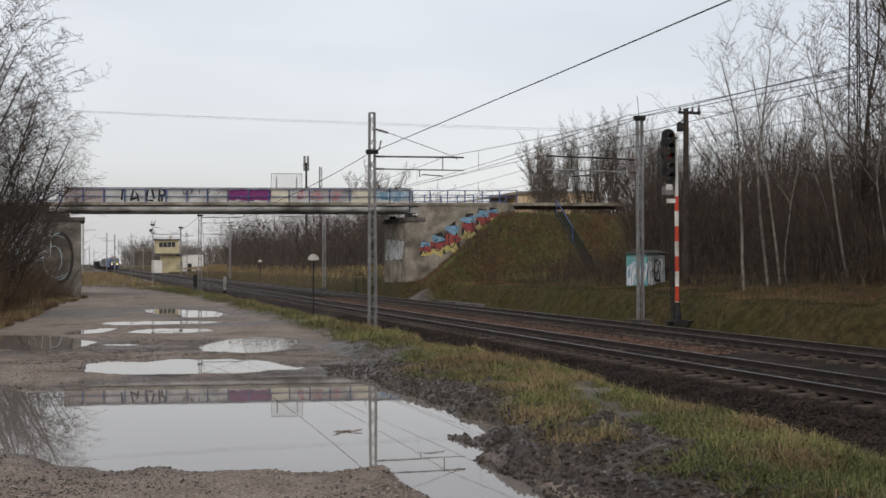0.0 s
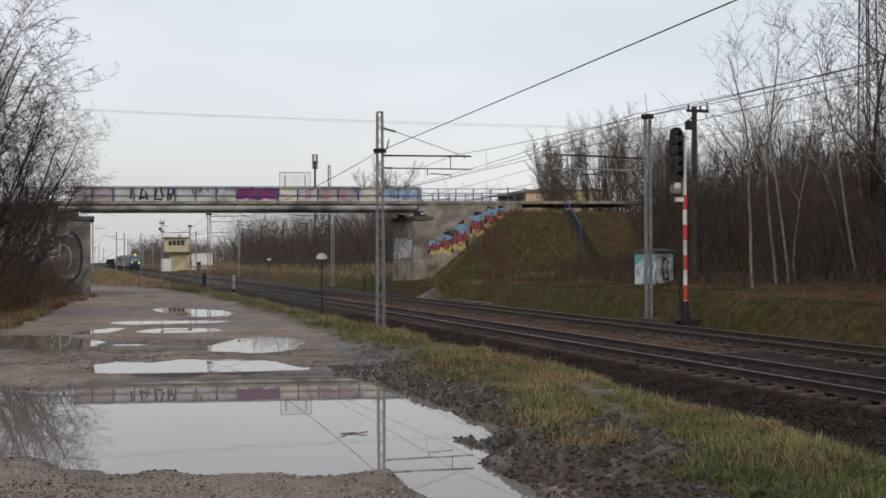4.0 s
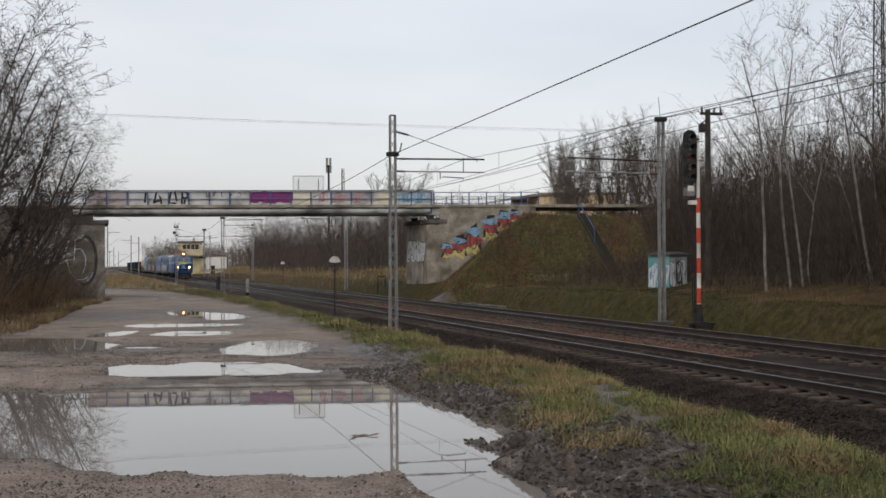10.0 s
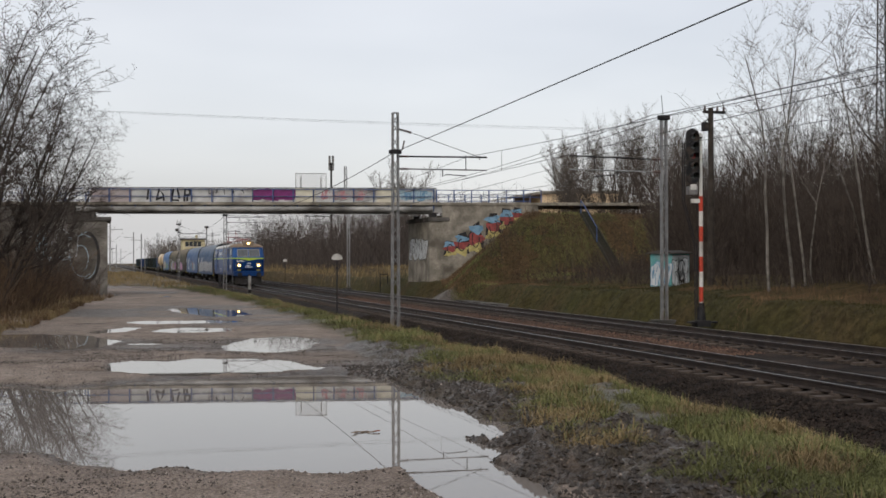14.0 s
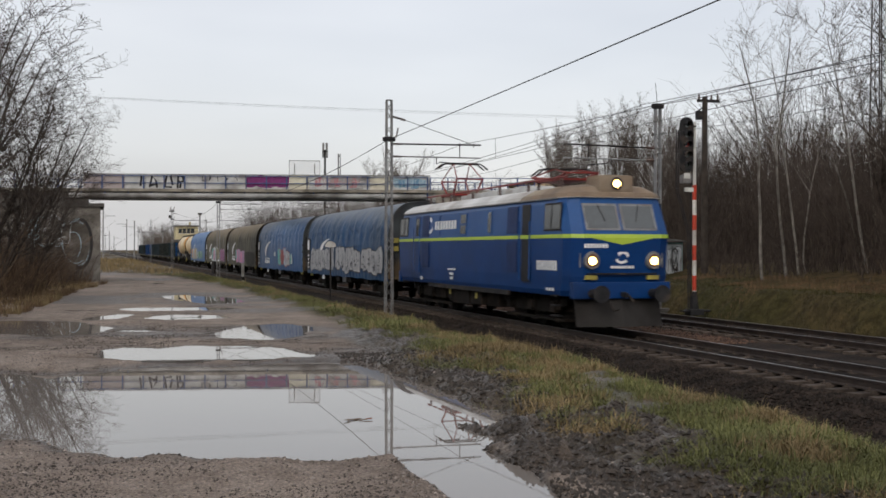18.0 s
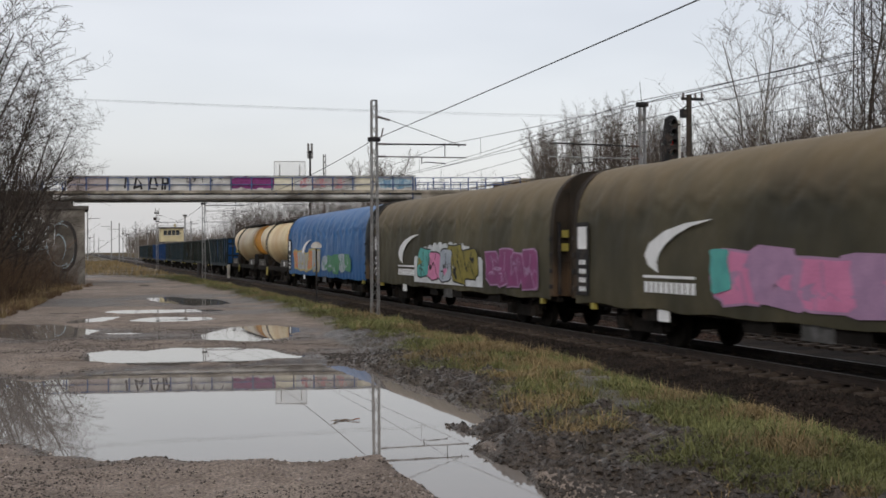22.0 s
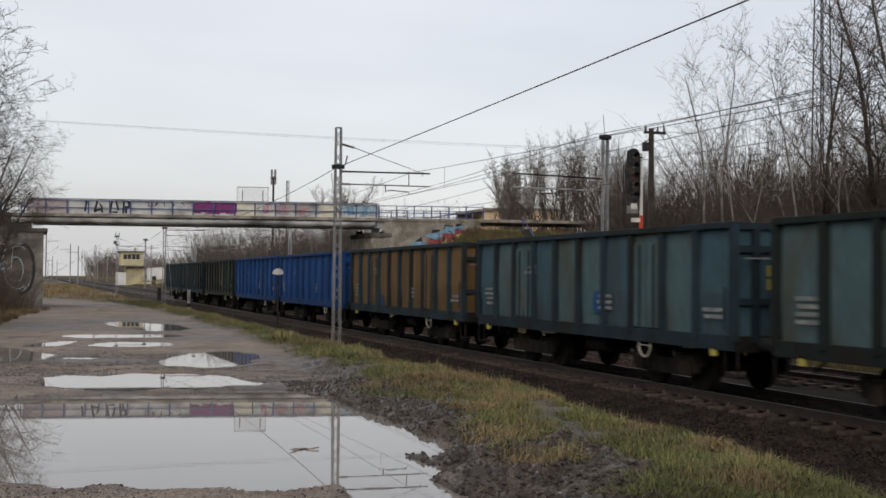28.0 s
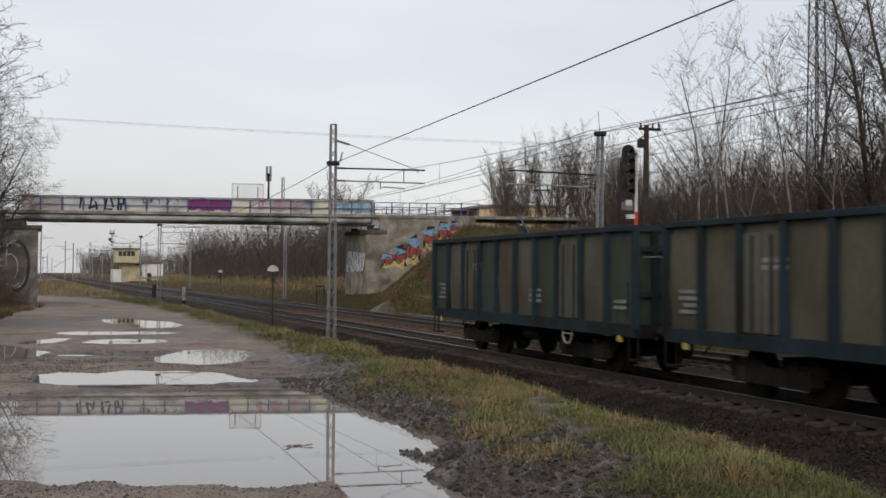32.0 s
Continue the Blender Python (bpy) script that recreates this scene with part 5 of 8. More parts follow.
    for sx in (-1, 1):
        for sy in (-1, 1):
            part("leg", T((sx * 0.85, sy * 0.85, -1), (sx * 0.42, sy * 0.42, 36), 0.07, seg=5), M_DARK, t)
    for face in range(4):
        ca, sa = (1, 0, -1, 0)[face], (0, 1, 0, -1)[face]
        bm = bmesh.new()
        zig = []
        for k in range(25):
            z_ = 1.5 * k
            w_ = 0.85 - 0.43 * z_ / 36
            sg = 1 if k % 2 else -1
            zig.append((sg * w_ * ca + w_ * sa, sg * w_ * sa - w_ * ca, z_))
        pipe(bm, zig, 0.045, seg=4)
        part("bracing", bm, M_DARK, t)
    t = thing("lattice_tower", "thin grey lattice tower far off", "mast", m=pose(62, 290, 0))
    for c in ((-0.5, -0.5), (0.5, -0.5), (0, 0.5)):
        part("leg", T((*c, 0), (c[0] * 0.6, c[1] * 0.6, 27), 0.1, seg=5), M_STEEL, t)
    bm = bmesh.new()
    for k in range(18):
        tube(bm, (-0.5, -0.5, 1.5 * k), (0.4, -0.4, 1.5 * k + 1.5), 0.06, seg=4)
        tube(bm, (0.5, -0.5, 1.5 * k), (-0.4, -0.4, 1.5 * k + 1.5), 0.06, seg=4)
    part("lacing", bm, M_STEEL, t)
    # far masts of the station throat
    rng = random.Random(12)
    for i in range(16):
        y = 230 + i * 22
        x = rng.choice((6.5, 2.5, 9.5, 21.0, -1.5)) + rng.uniform(-0.5, 0.5)
        t = thing("station_mast", "thin grey station mast far down the line", "mast", "station masts", m=pose(x, y, -0.6))
        hh = rng.uniform(7.5, 11)
        part("post", B(-0.12, 0.12, -0.12, 0.12, 0, hh), M_STEEL, t)
        part("arm", T((0, 0, hh - 1.5), (rng.choice((-2.6, 2.6)), 0, hh - 1.4), 0.06, seg=5), M_STEEL, t)
        if i % 3 == 0:
            part("lamp_head", B(-0.4, 0.4, -0.2, 0.2, hh, hh + 0.35), M_DARK, t)


build_far_buildings()

# ---------------------------------------------------------------- the freight train
# Every vehicle: origin on the rail plane at its leading end, body towards +y, travelling towards -y.
MOVERS = []
WHEELS = []


def train_vehicle(name, label, category, s, group=""):
    t = thing(name, label, category, group, m=pose(NEAR_TRACK, TRAIN_START + s, RAIL_TOP))
    MOVERS.append((t, s))
    return t


def wheel_mesh(r):
    bm = bmesh.new()
    seg = 24
    prof = [(-0.79, r * 0.25), (-0.76, r * 0.98), (-0.70, r), (-0.64, r), (-0.625, r * 1.06), (-0.60, r * 1.06), (-0.60, r * 0.85), (-0.66, r * 0.8), (-0.66, r * 0.35), (-0.58, r * 0.3), (-0.58, 0.09)]
    prof = prof + [(-x, q) for x, q in prof[::-1]]
    rings = [[(x, q * math.cos(2 * math.pi * i / seg), q * math.sin(2 * math.pi * i / seg)) for i in range(seg)] for x, q in prof]
    loft(bm, rings)
    for sx in (-0.665, 0.665):
        for k in range(6):
            a = k * math.pi / 3
            bar(bm, (sx * 1.02, 0.15 * math.cos(a), 0.15 * math.sin(a)), (sx * 1.02, r * 0.75 * math.cos(a), r * 0.75 * math.sin(a)), 0.06, 0.05, up=(1, 0, 0))
    return finish("wheelset", bm, M_GRIME)


WHEEL_BIG, WHEEL_SMALL = wheel_mesh(0.62), wheel_mesh(0.46)


def bogie(parent, yc, axles, r, length, big=False):
    """Side frames with axle boxes and springs, and its wheelsets."""
    h = r + 0.05
    bg = part("bogie", B(-0.5, 0.5, yc - length * 0.2, yc + length * 0.2, h - 0.1, h + 0.25, bevel=0.03), M_GRIME, parent)
    for sx in (-1, 1):
        bm = bmesh.new()
        x0, x1 = sorted((sx * 0.94, sx * 1.06))
        L = length / 2
        out = [(yc - L, h + 0.02), (yc - L, h + 0.2), (yc - L * 0.3, h + 0.2), (yc - L * 0.2, h + 0.1), (yc + L * 0.2, h + 0.1), (yc + L * 0.3, h + 0.2), (yc + L, h + 0.2), (yc + L, h + 0.02), (yc + L * 0.45, h - 0.22), (yc - L * 0.45, h - 0.22)]
        extrude(bm, out, "x", x0, x1)
        part("side_frame", bm, M_GRIME, bg)
        for a in axles:
            bm = bmesh.new()
            xa, xb = sorted((sx * 0.9, sx * 1.17))
            box(bm, xa, xb, yc + a - 0.17, yc + a + 0.17, r - 0.16, r + 0.16, bevel=0.05)
            part("axle_box", bm, M_GRIME, bg)
            for q in (-0.28, 0.28):
                part("spring", T((sx * 1.05, yc + a + q, r - 0.08), (sx * 1.05, yc + a + q, r + 0.3), 0.085, seg=8), M_GRIME, bg)
    for a in axles:
        w = new("wheelset", WHEEL_BIG if big else WHEEL_SMALL)
        w.parent = parent
        w.location = (0, yc + a, r)
        WHEELS.append((w, r, yc + a))
    return bg


def buffers(parent, y, sgn, z=1.06):
    """Two buffers and a screw coupling at one end; sgn -1 points ahead."""
    for sx in (-0.875, 0.875):
        bm = bmesh.new()
        tube(bm, (sx, y, z), (sx, y + sgn * 0.38, z), 0.12, seg=12)
        tube(bm, (sx, y + sgn * 0.38, z), (sx, y + sgn * 0.6, z), 0.085, seg=12)
        tube(bm, (sx, y + sgn * 0.57, z), (sx, y + sgn * 0.62, z), 0.23, seg=18)
        part("buffer", bm, M_DARK, parent)
    bm = bmesh.new()
    bar(bm, (0, y, z - 0.02), (0, y + sgn * 0.3, z - 0.05), 0.1, 0.12)
    pipe(bm, [(0.05, y + sgn * 0.3, z - 0.05), (0.05, y + sgn * 0.6, z - 0.2)], 0.03)
    pipe(bm, [(-0.35, y, z - 0.2), (-0.38, y + sgn * 0.3, z - 0.45), (-0.3, y + sgn * 0.5, z - 0.4)], 0.025)
    part("coupling", bm, M_DARK, parent)


M_LBLUE_D = mat("loco_deep_blue", (0.006, 0.042, 0.16), (0.005, 0.034, 0.135), rough=0.34, scale=1.0, dirt=(0.012, 0.032, 0.10), dirt_amount=0.35, bump=0.03)
M_LBLUE_U = mat("loco_upper_blue", (0.02, 0.08, 0.24), (0.016, 0.066, 0.21), rough=0.34, scale=1.0, dirt=(0.05, 0.08, 0.2), dirt_amount=0.3, bump=0.03)
M_STRIPE = mat("lime_stripe", (0.42, 0.56, 0.06), (0.36, 0.5, 0.06), rough=0.4, scale=2, bump=0.02)
M_ROOF = mat("pale_grey_roof", (0.60, 0.61, 0.61), (0.47, 0.48, 0.48), rough=0.6, scale=0.8, dirt=(0.26, 0.23, 0.2), dirt_amount=0.5)
M_ROOF_RUST = mat("rust_dusted_roof", (0.22, 0.165, 0.12), (0.15, 0.12, 0.095), rough=0.75, scale=1.2, dirt=(0.3, 0.26, 0.2), dirt_amount=0.4)
M_GRILLE = mat("dark_blue_grille", (0.012, 0.035, 0.13), (0.008, 0.024, 0.09), rough=0.5, scale=2)
M_PANTO = mat("pantograph_red", (0.20, 0.024, 0.02), (0.14, 0.02, 0.016), rough=0.5, scale=3)
M_LAMP = mat("lit_headlamp", (1.0, 0.58, 0.17), (1.0, 0.58, 0.17), emit=13.0, bump=0)
M_REFL = mat("lamp_reflector", (0.30, 0.16, 0.09), (0.22, 0.12, 0.07), rough=0.25, metal=0.6, bump=0)
M_AMBER = mat("yellow_fitting", (0.36, 0.31, 0.07), (0.28, 0.24, 0.06), rough=0.5, scale=3)
M_SCREEN = glass_mat("cab_windscreen", (0.075, 0.085, 0.09), 0.22)
M_LOGO = mat("white_marking", (0.72, 0.74, 0.76), (0.62, 0.64, 0.66), rough=0.5, scale=2, bump=0.02)


def cab_ring(z, y0, w, corner, length):
    """A plan outline: full width w at the sides, narrowed ends cut back by corner."""
    nose = w * 0.74
    a = [(-nose, y0), (nose, y0), (w * 0.93, y0 + corner * 0.35), (w, y0 + corner), (w, length - y0 - corner), (w * 0.93, length - y0 - corner * 0.35), (nose, length - y0), (-nose, length - y0), (-w * 0.93, length - y0 - corner * 0.35), (-w, length - y0 - corner), (-w, y0 + corner), (-w * 0.93, y0 + corner * 0.35)]
    return [(x, y, z) for x, y in a]


def plane_quad(bm, pts, n, thick):
    """A flat plate through four points, thickened along n."""
    n = Vector(n).normalized() * thick
    a = [bm.verts.new(Vector(p)) for p in pts]
    b = [bm.verts.new(Vector(p) + n) for p in pts]
    k = len(pts)
    bm.faces.new(b)
    for i in range(k):
        j = (i + 1) % k
        bm.faces.new((a[i], a[j], b[j], b[i]))
    bmesh.ops.recalc_face_normals(bm, faces=bm.faces)
    return bm


def swoosh(bm, u, v, size, place):
    """The round two-piece mark: two opposed hooked strokes."""
    stroke(bm, curve_points(u + size * 0.06, v + size * 0.1, size * 0.42, size * 0.26, 150, 10, 8), size * 0.2, place)
    stroke(bm, curve_points(u - size * 0.06, v - size * 0.1, size * 0.42, size * 0.26, 330, 190, 8), size * 0.2, place)


def word_bars(bm, u0, u1, v0, v1, n, place):
    """Lettering that stays a row of plain bars."""
    w = (u1 - u0) / n
    for i in range(n):
        a = u0 + i * w
        bm.faces.new([bm.verts.new(place(*q, 0.004)) for q in ((a, v0), (a + w * 0.78, v0), (a + w * 0.78, v1), (a, v1))])


def build_loco(s):
    LEN = 19.24
    t = train_vehicle("electric_locomotive", "blue six-axle electric locomotive with a lime stripe and lit headlamps", "locomotive", s)
    body = part("lower_body", loft(bmesh.new(), [cab_ring(0.98, 0.92, 1.44, 0.5, LEN), cab_ring(1.12, 0.80, 1.49, 0.5, LEN), cab_ring(1.5, 0.68, 1.51, 0.5, LEN), cab_ring(2.40, 0.58, 1.515, 0.5, LEN)]), M_LBLUE_D, t)
    part("stripe", loft(bmesh.new(), [cab_ring(2.40, 0.57, 1.525, 0.5, LEN), cab_ring(2.50, 0.58, 1.525, 0.5, LEN)]), M_STRIPE, t, "lime green stripe round the body")
    upper = part("upper_body", loft(bmesh.new(), [cab_ring(2.50, 0.59, 1.515, 0.5, LEN), cab_ring(3.28, 0.98, 1.47, 0.52, LEN), cab_ring(3.42, 1.02, 1.43, 0.54, LEN)]), M_LBLUE_U, t)
    roof = part("roof", loft(bmesh.new(), [cab_ring(3.42, 0.94, 1.47, 0.6, LEN), cab_ring(3.55, 0.98, 1.40, 0.7, LEN), cab_ring(3.72, 1.25, 1.15, 0.8, LEN), cab_ring(3.80, 1.7, 0.72, 0.8, LEN)]), M_ROOF, t, "pale grey curved roof")
    part("front_roof", loft(bmesh.new(), [cab_ring(3.44, 0.93, 1.475, 0.6, 6.0), cab_ring(3.56, 0.97, 1.405, 0.7, 6.0), cab_ring(3.73, 1.24, 1.155, 0.8, 6.0), cab_ring(3.812, 1.69, 0.725, 0.8, 6.0)]), M_ROOF_RUST, t, "rust-dusted roof over the front cab")
    # front end: lamp hump, windscreens, headlamps, chevron, lettering
    hump = part("lamp_housing", B(-0.5, 0.5, 0.98, 1.9, 3.55, 4.04, bevel=0.1), M_ROOF_RUST, t)
    part("top_lamp", T((0, 0.97, 3.80), (0, 0.955, 3.80), 0.10, seg=18), M_LAMP, hump, "lit top headlamp")
    part("lamp_rim", T((0, 1.0, 3.80), (0, 0.962, 3.80), 0.17, seg=18), M_DARK, hump)

    def front(u, v, o):
        """A point on the raked windscreen plane."""
        k = (v - 2.50) / 0.78
        return (u, 0.59 + 0.39 * k - o, v - o * 0.2)
    for sx in (-1, 1):
        a, b = sorted((sx * 0.07, sx * 1.0))
        bm = bmesh.new()
        plane_quad(bm, [front(a - 0.04, 2.60, 0.004), front(b + 0.04, 2.60, 0.004), front(b + 0.04, 3.27, 0.004), front(a - 0.04, 3.27, 0.004)], (0, -1, 0.3), 0.012)
        wf = part("windscreen_frame", bm, M_STEEL, t)
        bm = bmesh.new()
        plane_quad(bm, [front(a + 0.02, 2.66, 0.02), front(b - 0.02, 2.66, 0.02), front(b - 0.02, 3.22, 0.02), front(a + 0.02, 3.22, 0.02)], (0, -1, 0.3), 0.006)
        part("windscreen", bm, M_SCREEN, wf)
        part("wiper", T(front(sx * 0.6, 3.25, 0.04), front(sx * 0.45, 2.85, 0.04), 0.012, seg=5), M_DARK, wf)
        # headlamp with rim and dark surround
        z, x = 1.92, sx * 0.9
        yb = 0.64
        hl = part("headlamp_bowl", T((x, yb + 0.1, z), (x, yb - 0.1, z), 0.24, 0.21, seg=22), M_STEEL, t, "round headlamp")
        part("headlamp_glass", T((x, yb - 0.1, z), (x, yb - 0.112, z), 0.105, seg=18), M_LAMP, hl, "lit headlamp")
        part("headlamp_ring", T((x, yb - 0.095, z), (x, yb - 0.106, z), 0.17, seg=22), M_REFL, hl)
        part("marker_lamp", B(x - 0.17, x + 0.17, 0.60, 0.72, 1.42, 1.54, bevel=0.02), M_AMBER, t)
        part("grab_rail", T((sx * 1.2, 0.66, 1.75), (sx * 1.2, 0.66, 2.1), 0.02), M_STEEL, t)
    bm = bmesh.new()
    plane_quad(bm, [(-0.95, 0.578, 2.405), (0.95, 0.578, 2.405), (0, 0.595, 2.26)], (0, -1, 0), 0.008)
    part("chevron", bm, M_STRIPE, t)
    fr = lambda u, v, o: (u, 0.62 - o, v)
    bm = bmesh.new()
    swoosh(bm, 0.0, 2.0, 0.34, fr)
    word_bars(bm, -0.34, 0.36, 1.72, 1.79, 8, fr)
    word_bars(bm, -1.12, -0.42, 2.2, 2.28, 8, lambda u, v, o: (u, 0.585 - o, v))
    part("front_marking", bm, M_LOGO, t, "white mark and lettering bars")
    part("front_ledge", B(-1.0, 1.0, 0.56, 0.72, 1.56, 1.60), M_DARK, t)
    # buffer beam, plough, steps
    part("buffer_beam", B(-1.42, 1.42, 0.62, 0.86, 0.92, 1.36, bevel=0.03), M_LBLUE_D, t)
    buffers(t, 0.62, -1)
    buffers(t, LEN - 0.62, 1)
    part("buffer_beam", B(-1.42, 1.42, LEN - 0.86, LEN - 0.62, 0.92, 1.36, bevel=0.03), M_LBLUE_D, t)
    bm = bmesh.new()
    loft(bm, [[(-1.25, 0.95, 0.92), (0, 0.70, 0.92), (1.25, 0.95, 0.92), (1.25, 1.0, 0.92), (0, 0.75, 0.92), (-1.25, 1.0, 0.92)], [(-1.25, 0.75, 0.18), (0, 0.42, 0.18), (1.25, 0.75, 0.18), (1.25, 0.8, 0.18), (0, 0.47, 0.18), (-1.25, 0.8, 0.18)]])
    part("plough", bm, mat("plough_grey", (0.035, 0.033, 0.032), (0.022, 0.02, 0.019), rough=0.75, scale=1.5), t, "dark grey snow plough")
    for y in (1.5, LEN - 2.0):
        for k in range(3):
            part("cab_step", B(-1.52, -1.36, y, y + 0.42, 0.42 + 0.27 * k, 0.46 + 0.27 * k), M_DARK, t)
    # sides
    for sx in (-1, 1):
        X = sx * 1.516
        def sd(u, v, o, X=X, sx=sx):
            k = max(0.0, v - 2.5) / 0.78 * 0.045
            return (X - sx * k + sx * o, u, v)
        def plate(name, u0, u1, v0, v1, m_, par=t, o=0.004, thick=0.012, label=""):
            bm = bmesh.new()
            plane_quad(bm, [sd(u0, v0, o), sd(u1, v0, o), sd(u1, v1, o), sd(u0, v1, o)], (sx, 0, 0), thick)
            return part(name, bm, m_, par, label)
        for e in (0, 1):
            f = (lambda u: u) if e == 0 else (lambda u: LEN - u)
            def pl(name, u0, u1, v0, v1, m_, **k):
                a, b = sorted((f(u0), f(u1)))
                return plate(name, a, b, v0, v1, m_, **k)
            for a, b in ((1.28, 1.84), (1.94, 2.38)):
                w = pl("cab_window_frame", a - 0.05, b + 0.05, 2.60, 3.30, M_DARK)
                pl("cab_window", a, b, 2.65, 3.25, M_SCREEN, par=w, o=0.018, thick=0.004)
            # leading end: a black plate put over the body for the open doorway's shade
            d = pl("cab_door", 3.5, 4.15, 1.30, 3.32, M_LBLUE_D if e else M_BLACK, o=0.004 if e else 0.016, label="cab door" if e else "black plate holding the shade inside the open cab door")
            if e:
                pl("door_window", 3.6, 4.05, 2.60, 3.22, M_GLASSDARK, par=d, o=0.018, thick=0.004)
            for q in (3.42, 4.24):
                part("door_rail", T(sd(f(q), 1.35, 0.07), sd(f(q), 2.9, 0.07), 0.02, seg=6), M_LBLUE_U, t)
            # grilles
            for v0, v1 in ((2.56, 3.30), (1.55, 2.34)):
                g = pl("grille", 4.5, 5.4, v0, v1, M_GRILLE, thick=0.02)
                for k in range(8):
                    z = v0 + 0.05 + (v1 - v0 - 0.08) * k / 8
                    a, b = sorted((f(4.53), f(5.37)))
                    bm = bmesh.new()
                    bar(bm, sd(a, z, 0.03), sd(b, z, 0.03), 0.02, 0.03)
                    part("slat", bm, M_GRILLE, g)
        w = plate("engine_window_frame", 9.4, 10.1, 2.56, 3.27, M_LBLUE_U)
        plate("engine_window", 9.46, 10.04, 2.62, 2.9, M_SCREEN, par=w, o=0.018, thick=0.004)
        plate("engine_window", 9.46, 10.04, 2.96, 3.22, M_SCREEN, par=w, o=0.018, thick=0.004)
        w = plate("engine_window_frame", 6.85, 7.25, 2.56, 3.27, M_LBLUE_U)
        plate("engine_window", 6.9, 7.2, 2.62, 3.22, M_SCREEN, par=w, o=0.018, thick=0.004)
        plate("door_frame", 12.5, 12.53, 2.6, 3.25, M_LBLUE_D)
        bm = bmesh.new()
        pf = lambda u, v, o: sd(u, v, o + 0.006)
        swoosh(bm, 13.75, 2.95, 0.62, pf)
        word_bars(bm, 10.55, 13.2, 2.8, 3.08, 8, pf)
        part("side_marking", bm, M_LOGO, t, "white mark with lettering bars")
        bm = bmesh.new()
        word_bars(bm, 1.5, 3.0, 1.66, 1.92, 8, pf)
        word_bars(bm, 10.6, 11.5, 1.5, 1.57, 6, pf)
        word_bars(bm, 10.8, 11.3, 1.33, 1.43, 4, pf)
        word_bars(bm, 10.85, 11.25, 1.18, 1.28, 2, pf)
        word_bars(bm, 1.7, 2.3, 1.1, 1.18, 3, pf)
        word_bars(bm, 14.7, 15.0, 1.08, 1.2, 2, pf)
        part("number_marking", bm, M_LOGO, t)
        bm = bmesh.new()
        box(bm, *sorted((sx * 1.45, sx * 1.51)), 5.3, LEN - 5.3, 0.86, 1.0)
        part("sole_bar", bm, M_DARK, t)
        part("gutter", B(*sorted((sx * 1.46, sx * 1.50)), 1.6, LEN - 1.6, 3.40, 3.44), M_STEEL, t)
    # underframe: boxes between the bogies
    for a, b, z in ((8.2, 9.3, 0.42), (9.5, 11.2, 0.38), (11.35, 11.9, 0.55)):
        part("equipment_box", B(-1.38, 1.38, a, b, z, 0.98, bevel=0.03), M_GRIME, t)
    part("transformer_tank", B(-1.2, 1.2, 7.0, 12.3, 0.4, 0.96, bevel=0.04), M_GRIME, t)
    for yc in (4.45, LEN - 4.45):
        part("bogie_frame", B(-0.88, 0.88, yc - 2.7, yc + 2.7, 0.5, 0.97, bevel=0.04), M_GRIME, t)
        part("brake_rigging", B(-1.02, 1.02, yc - 2.3, yc + 2.3, 0.22, 0.3), M_GRIME, t)
    part("hazard_plate", B(-1.40, -1.386, 8.6, 8.8, 0.62, 0.8), M_AMBER, t)
    part("hazard_plate", B(-1.40, -1.386, 11.5, 11.7, 0.66, 0.84), M_AMBER, t)
    part("underframe", B(-1.3, 1.3, 1.0, LEN - 1.0, 0.95, 1.06), M_DARK, t)
    for yc in (4.45, LEN - 4.45):
        bogie(t, yc, (-1.75, 0.0, 1.75), 0.62, 5.2, big=True)
    # roof gear
    part("roof_duct", B(-0.55, 0.55, 6.3, 13.0, 3.78, 3.98, bevel=0.05), M_ROOF, t)
    for k in range(4):
        part("roof_hatch", B(-0.45, 0.45, 6.5 + 1.6 * k, 7.7 + 1.6 * k, 3.98, 4.03, bevel=0.02), M_ROOF, t)
    bm = bmesh.new()
    pipe(bm, [(-0.75, 2.6, 4.08), (-0.75, LEN - 2.6, 4.08)], 0.03)
    part("busbar", bm, M_PANTO, t, "red roof busbar")
    for y in (3.0, 5.6, 8.2, 11.0, 13.6, 16.2):
        bm = bmesh.new()
        insulator(bm, (-0.75, y, 3.72), (-0.75, y, 4.06), 0.07, 4)
        part("roof_insulator", bm, M_INSUL, t)

    def pantograph(yc, up):
        z0, zt = 4.06, 5.29 if up else 4.42
        p = part("pantograph", B(-0.55, 0.55, yc - 0.9, yc + 0.9, z0 - 0.02, z0 + 0.05), M_PANTO, t, "raised red pantograph" if up else "lowered red pantograph")
        for sx in (-0.5, 0.5):
            for sy in (-0.8, 0.8):
                bm = bmesh.new()
                insulator(bm, (sx, yc + sy, 3.74), (sx, yc + sy, z0), 0.07, 4)
                part("roof_insulator", bm, M_INSUL, p)
        zm = z0 + (zt - z0) * 0.48
        reach = 1.0 if up else 1.35
        for sx in (-1, 1):
            for sy in (-1, 1):
                part("lower_arm", T((sx * 0.45, yc + sy * 0.4, z0 + 0.05), (sx * 0.5, yc + sy * reach, zm), 0.035, seg=6), M_PANTO, p)
                part("upper_arm", T((sx * 0.5, yc + sy * reach, zm), (sx * 0.32, yc, zt), 0.022, seg=6), M_PANTO, p)
        for sy in (-1, 1):
            part("knee_tube", T((-0.5, yc + sy * reach, zm), (0.5, yc + sy * reach, zm), 0.025, seg=6), M_PANTO, p)
        for dy in (-0.2, 0.2):
            bm = bmesh.new()
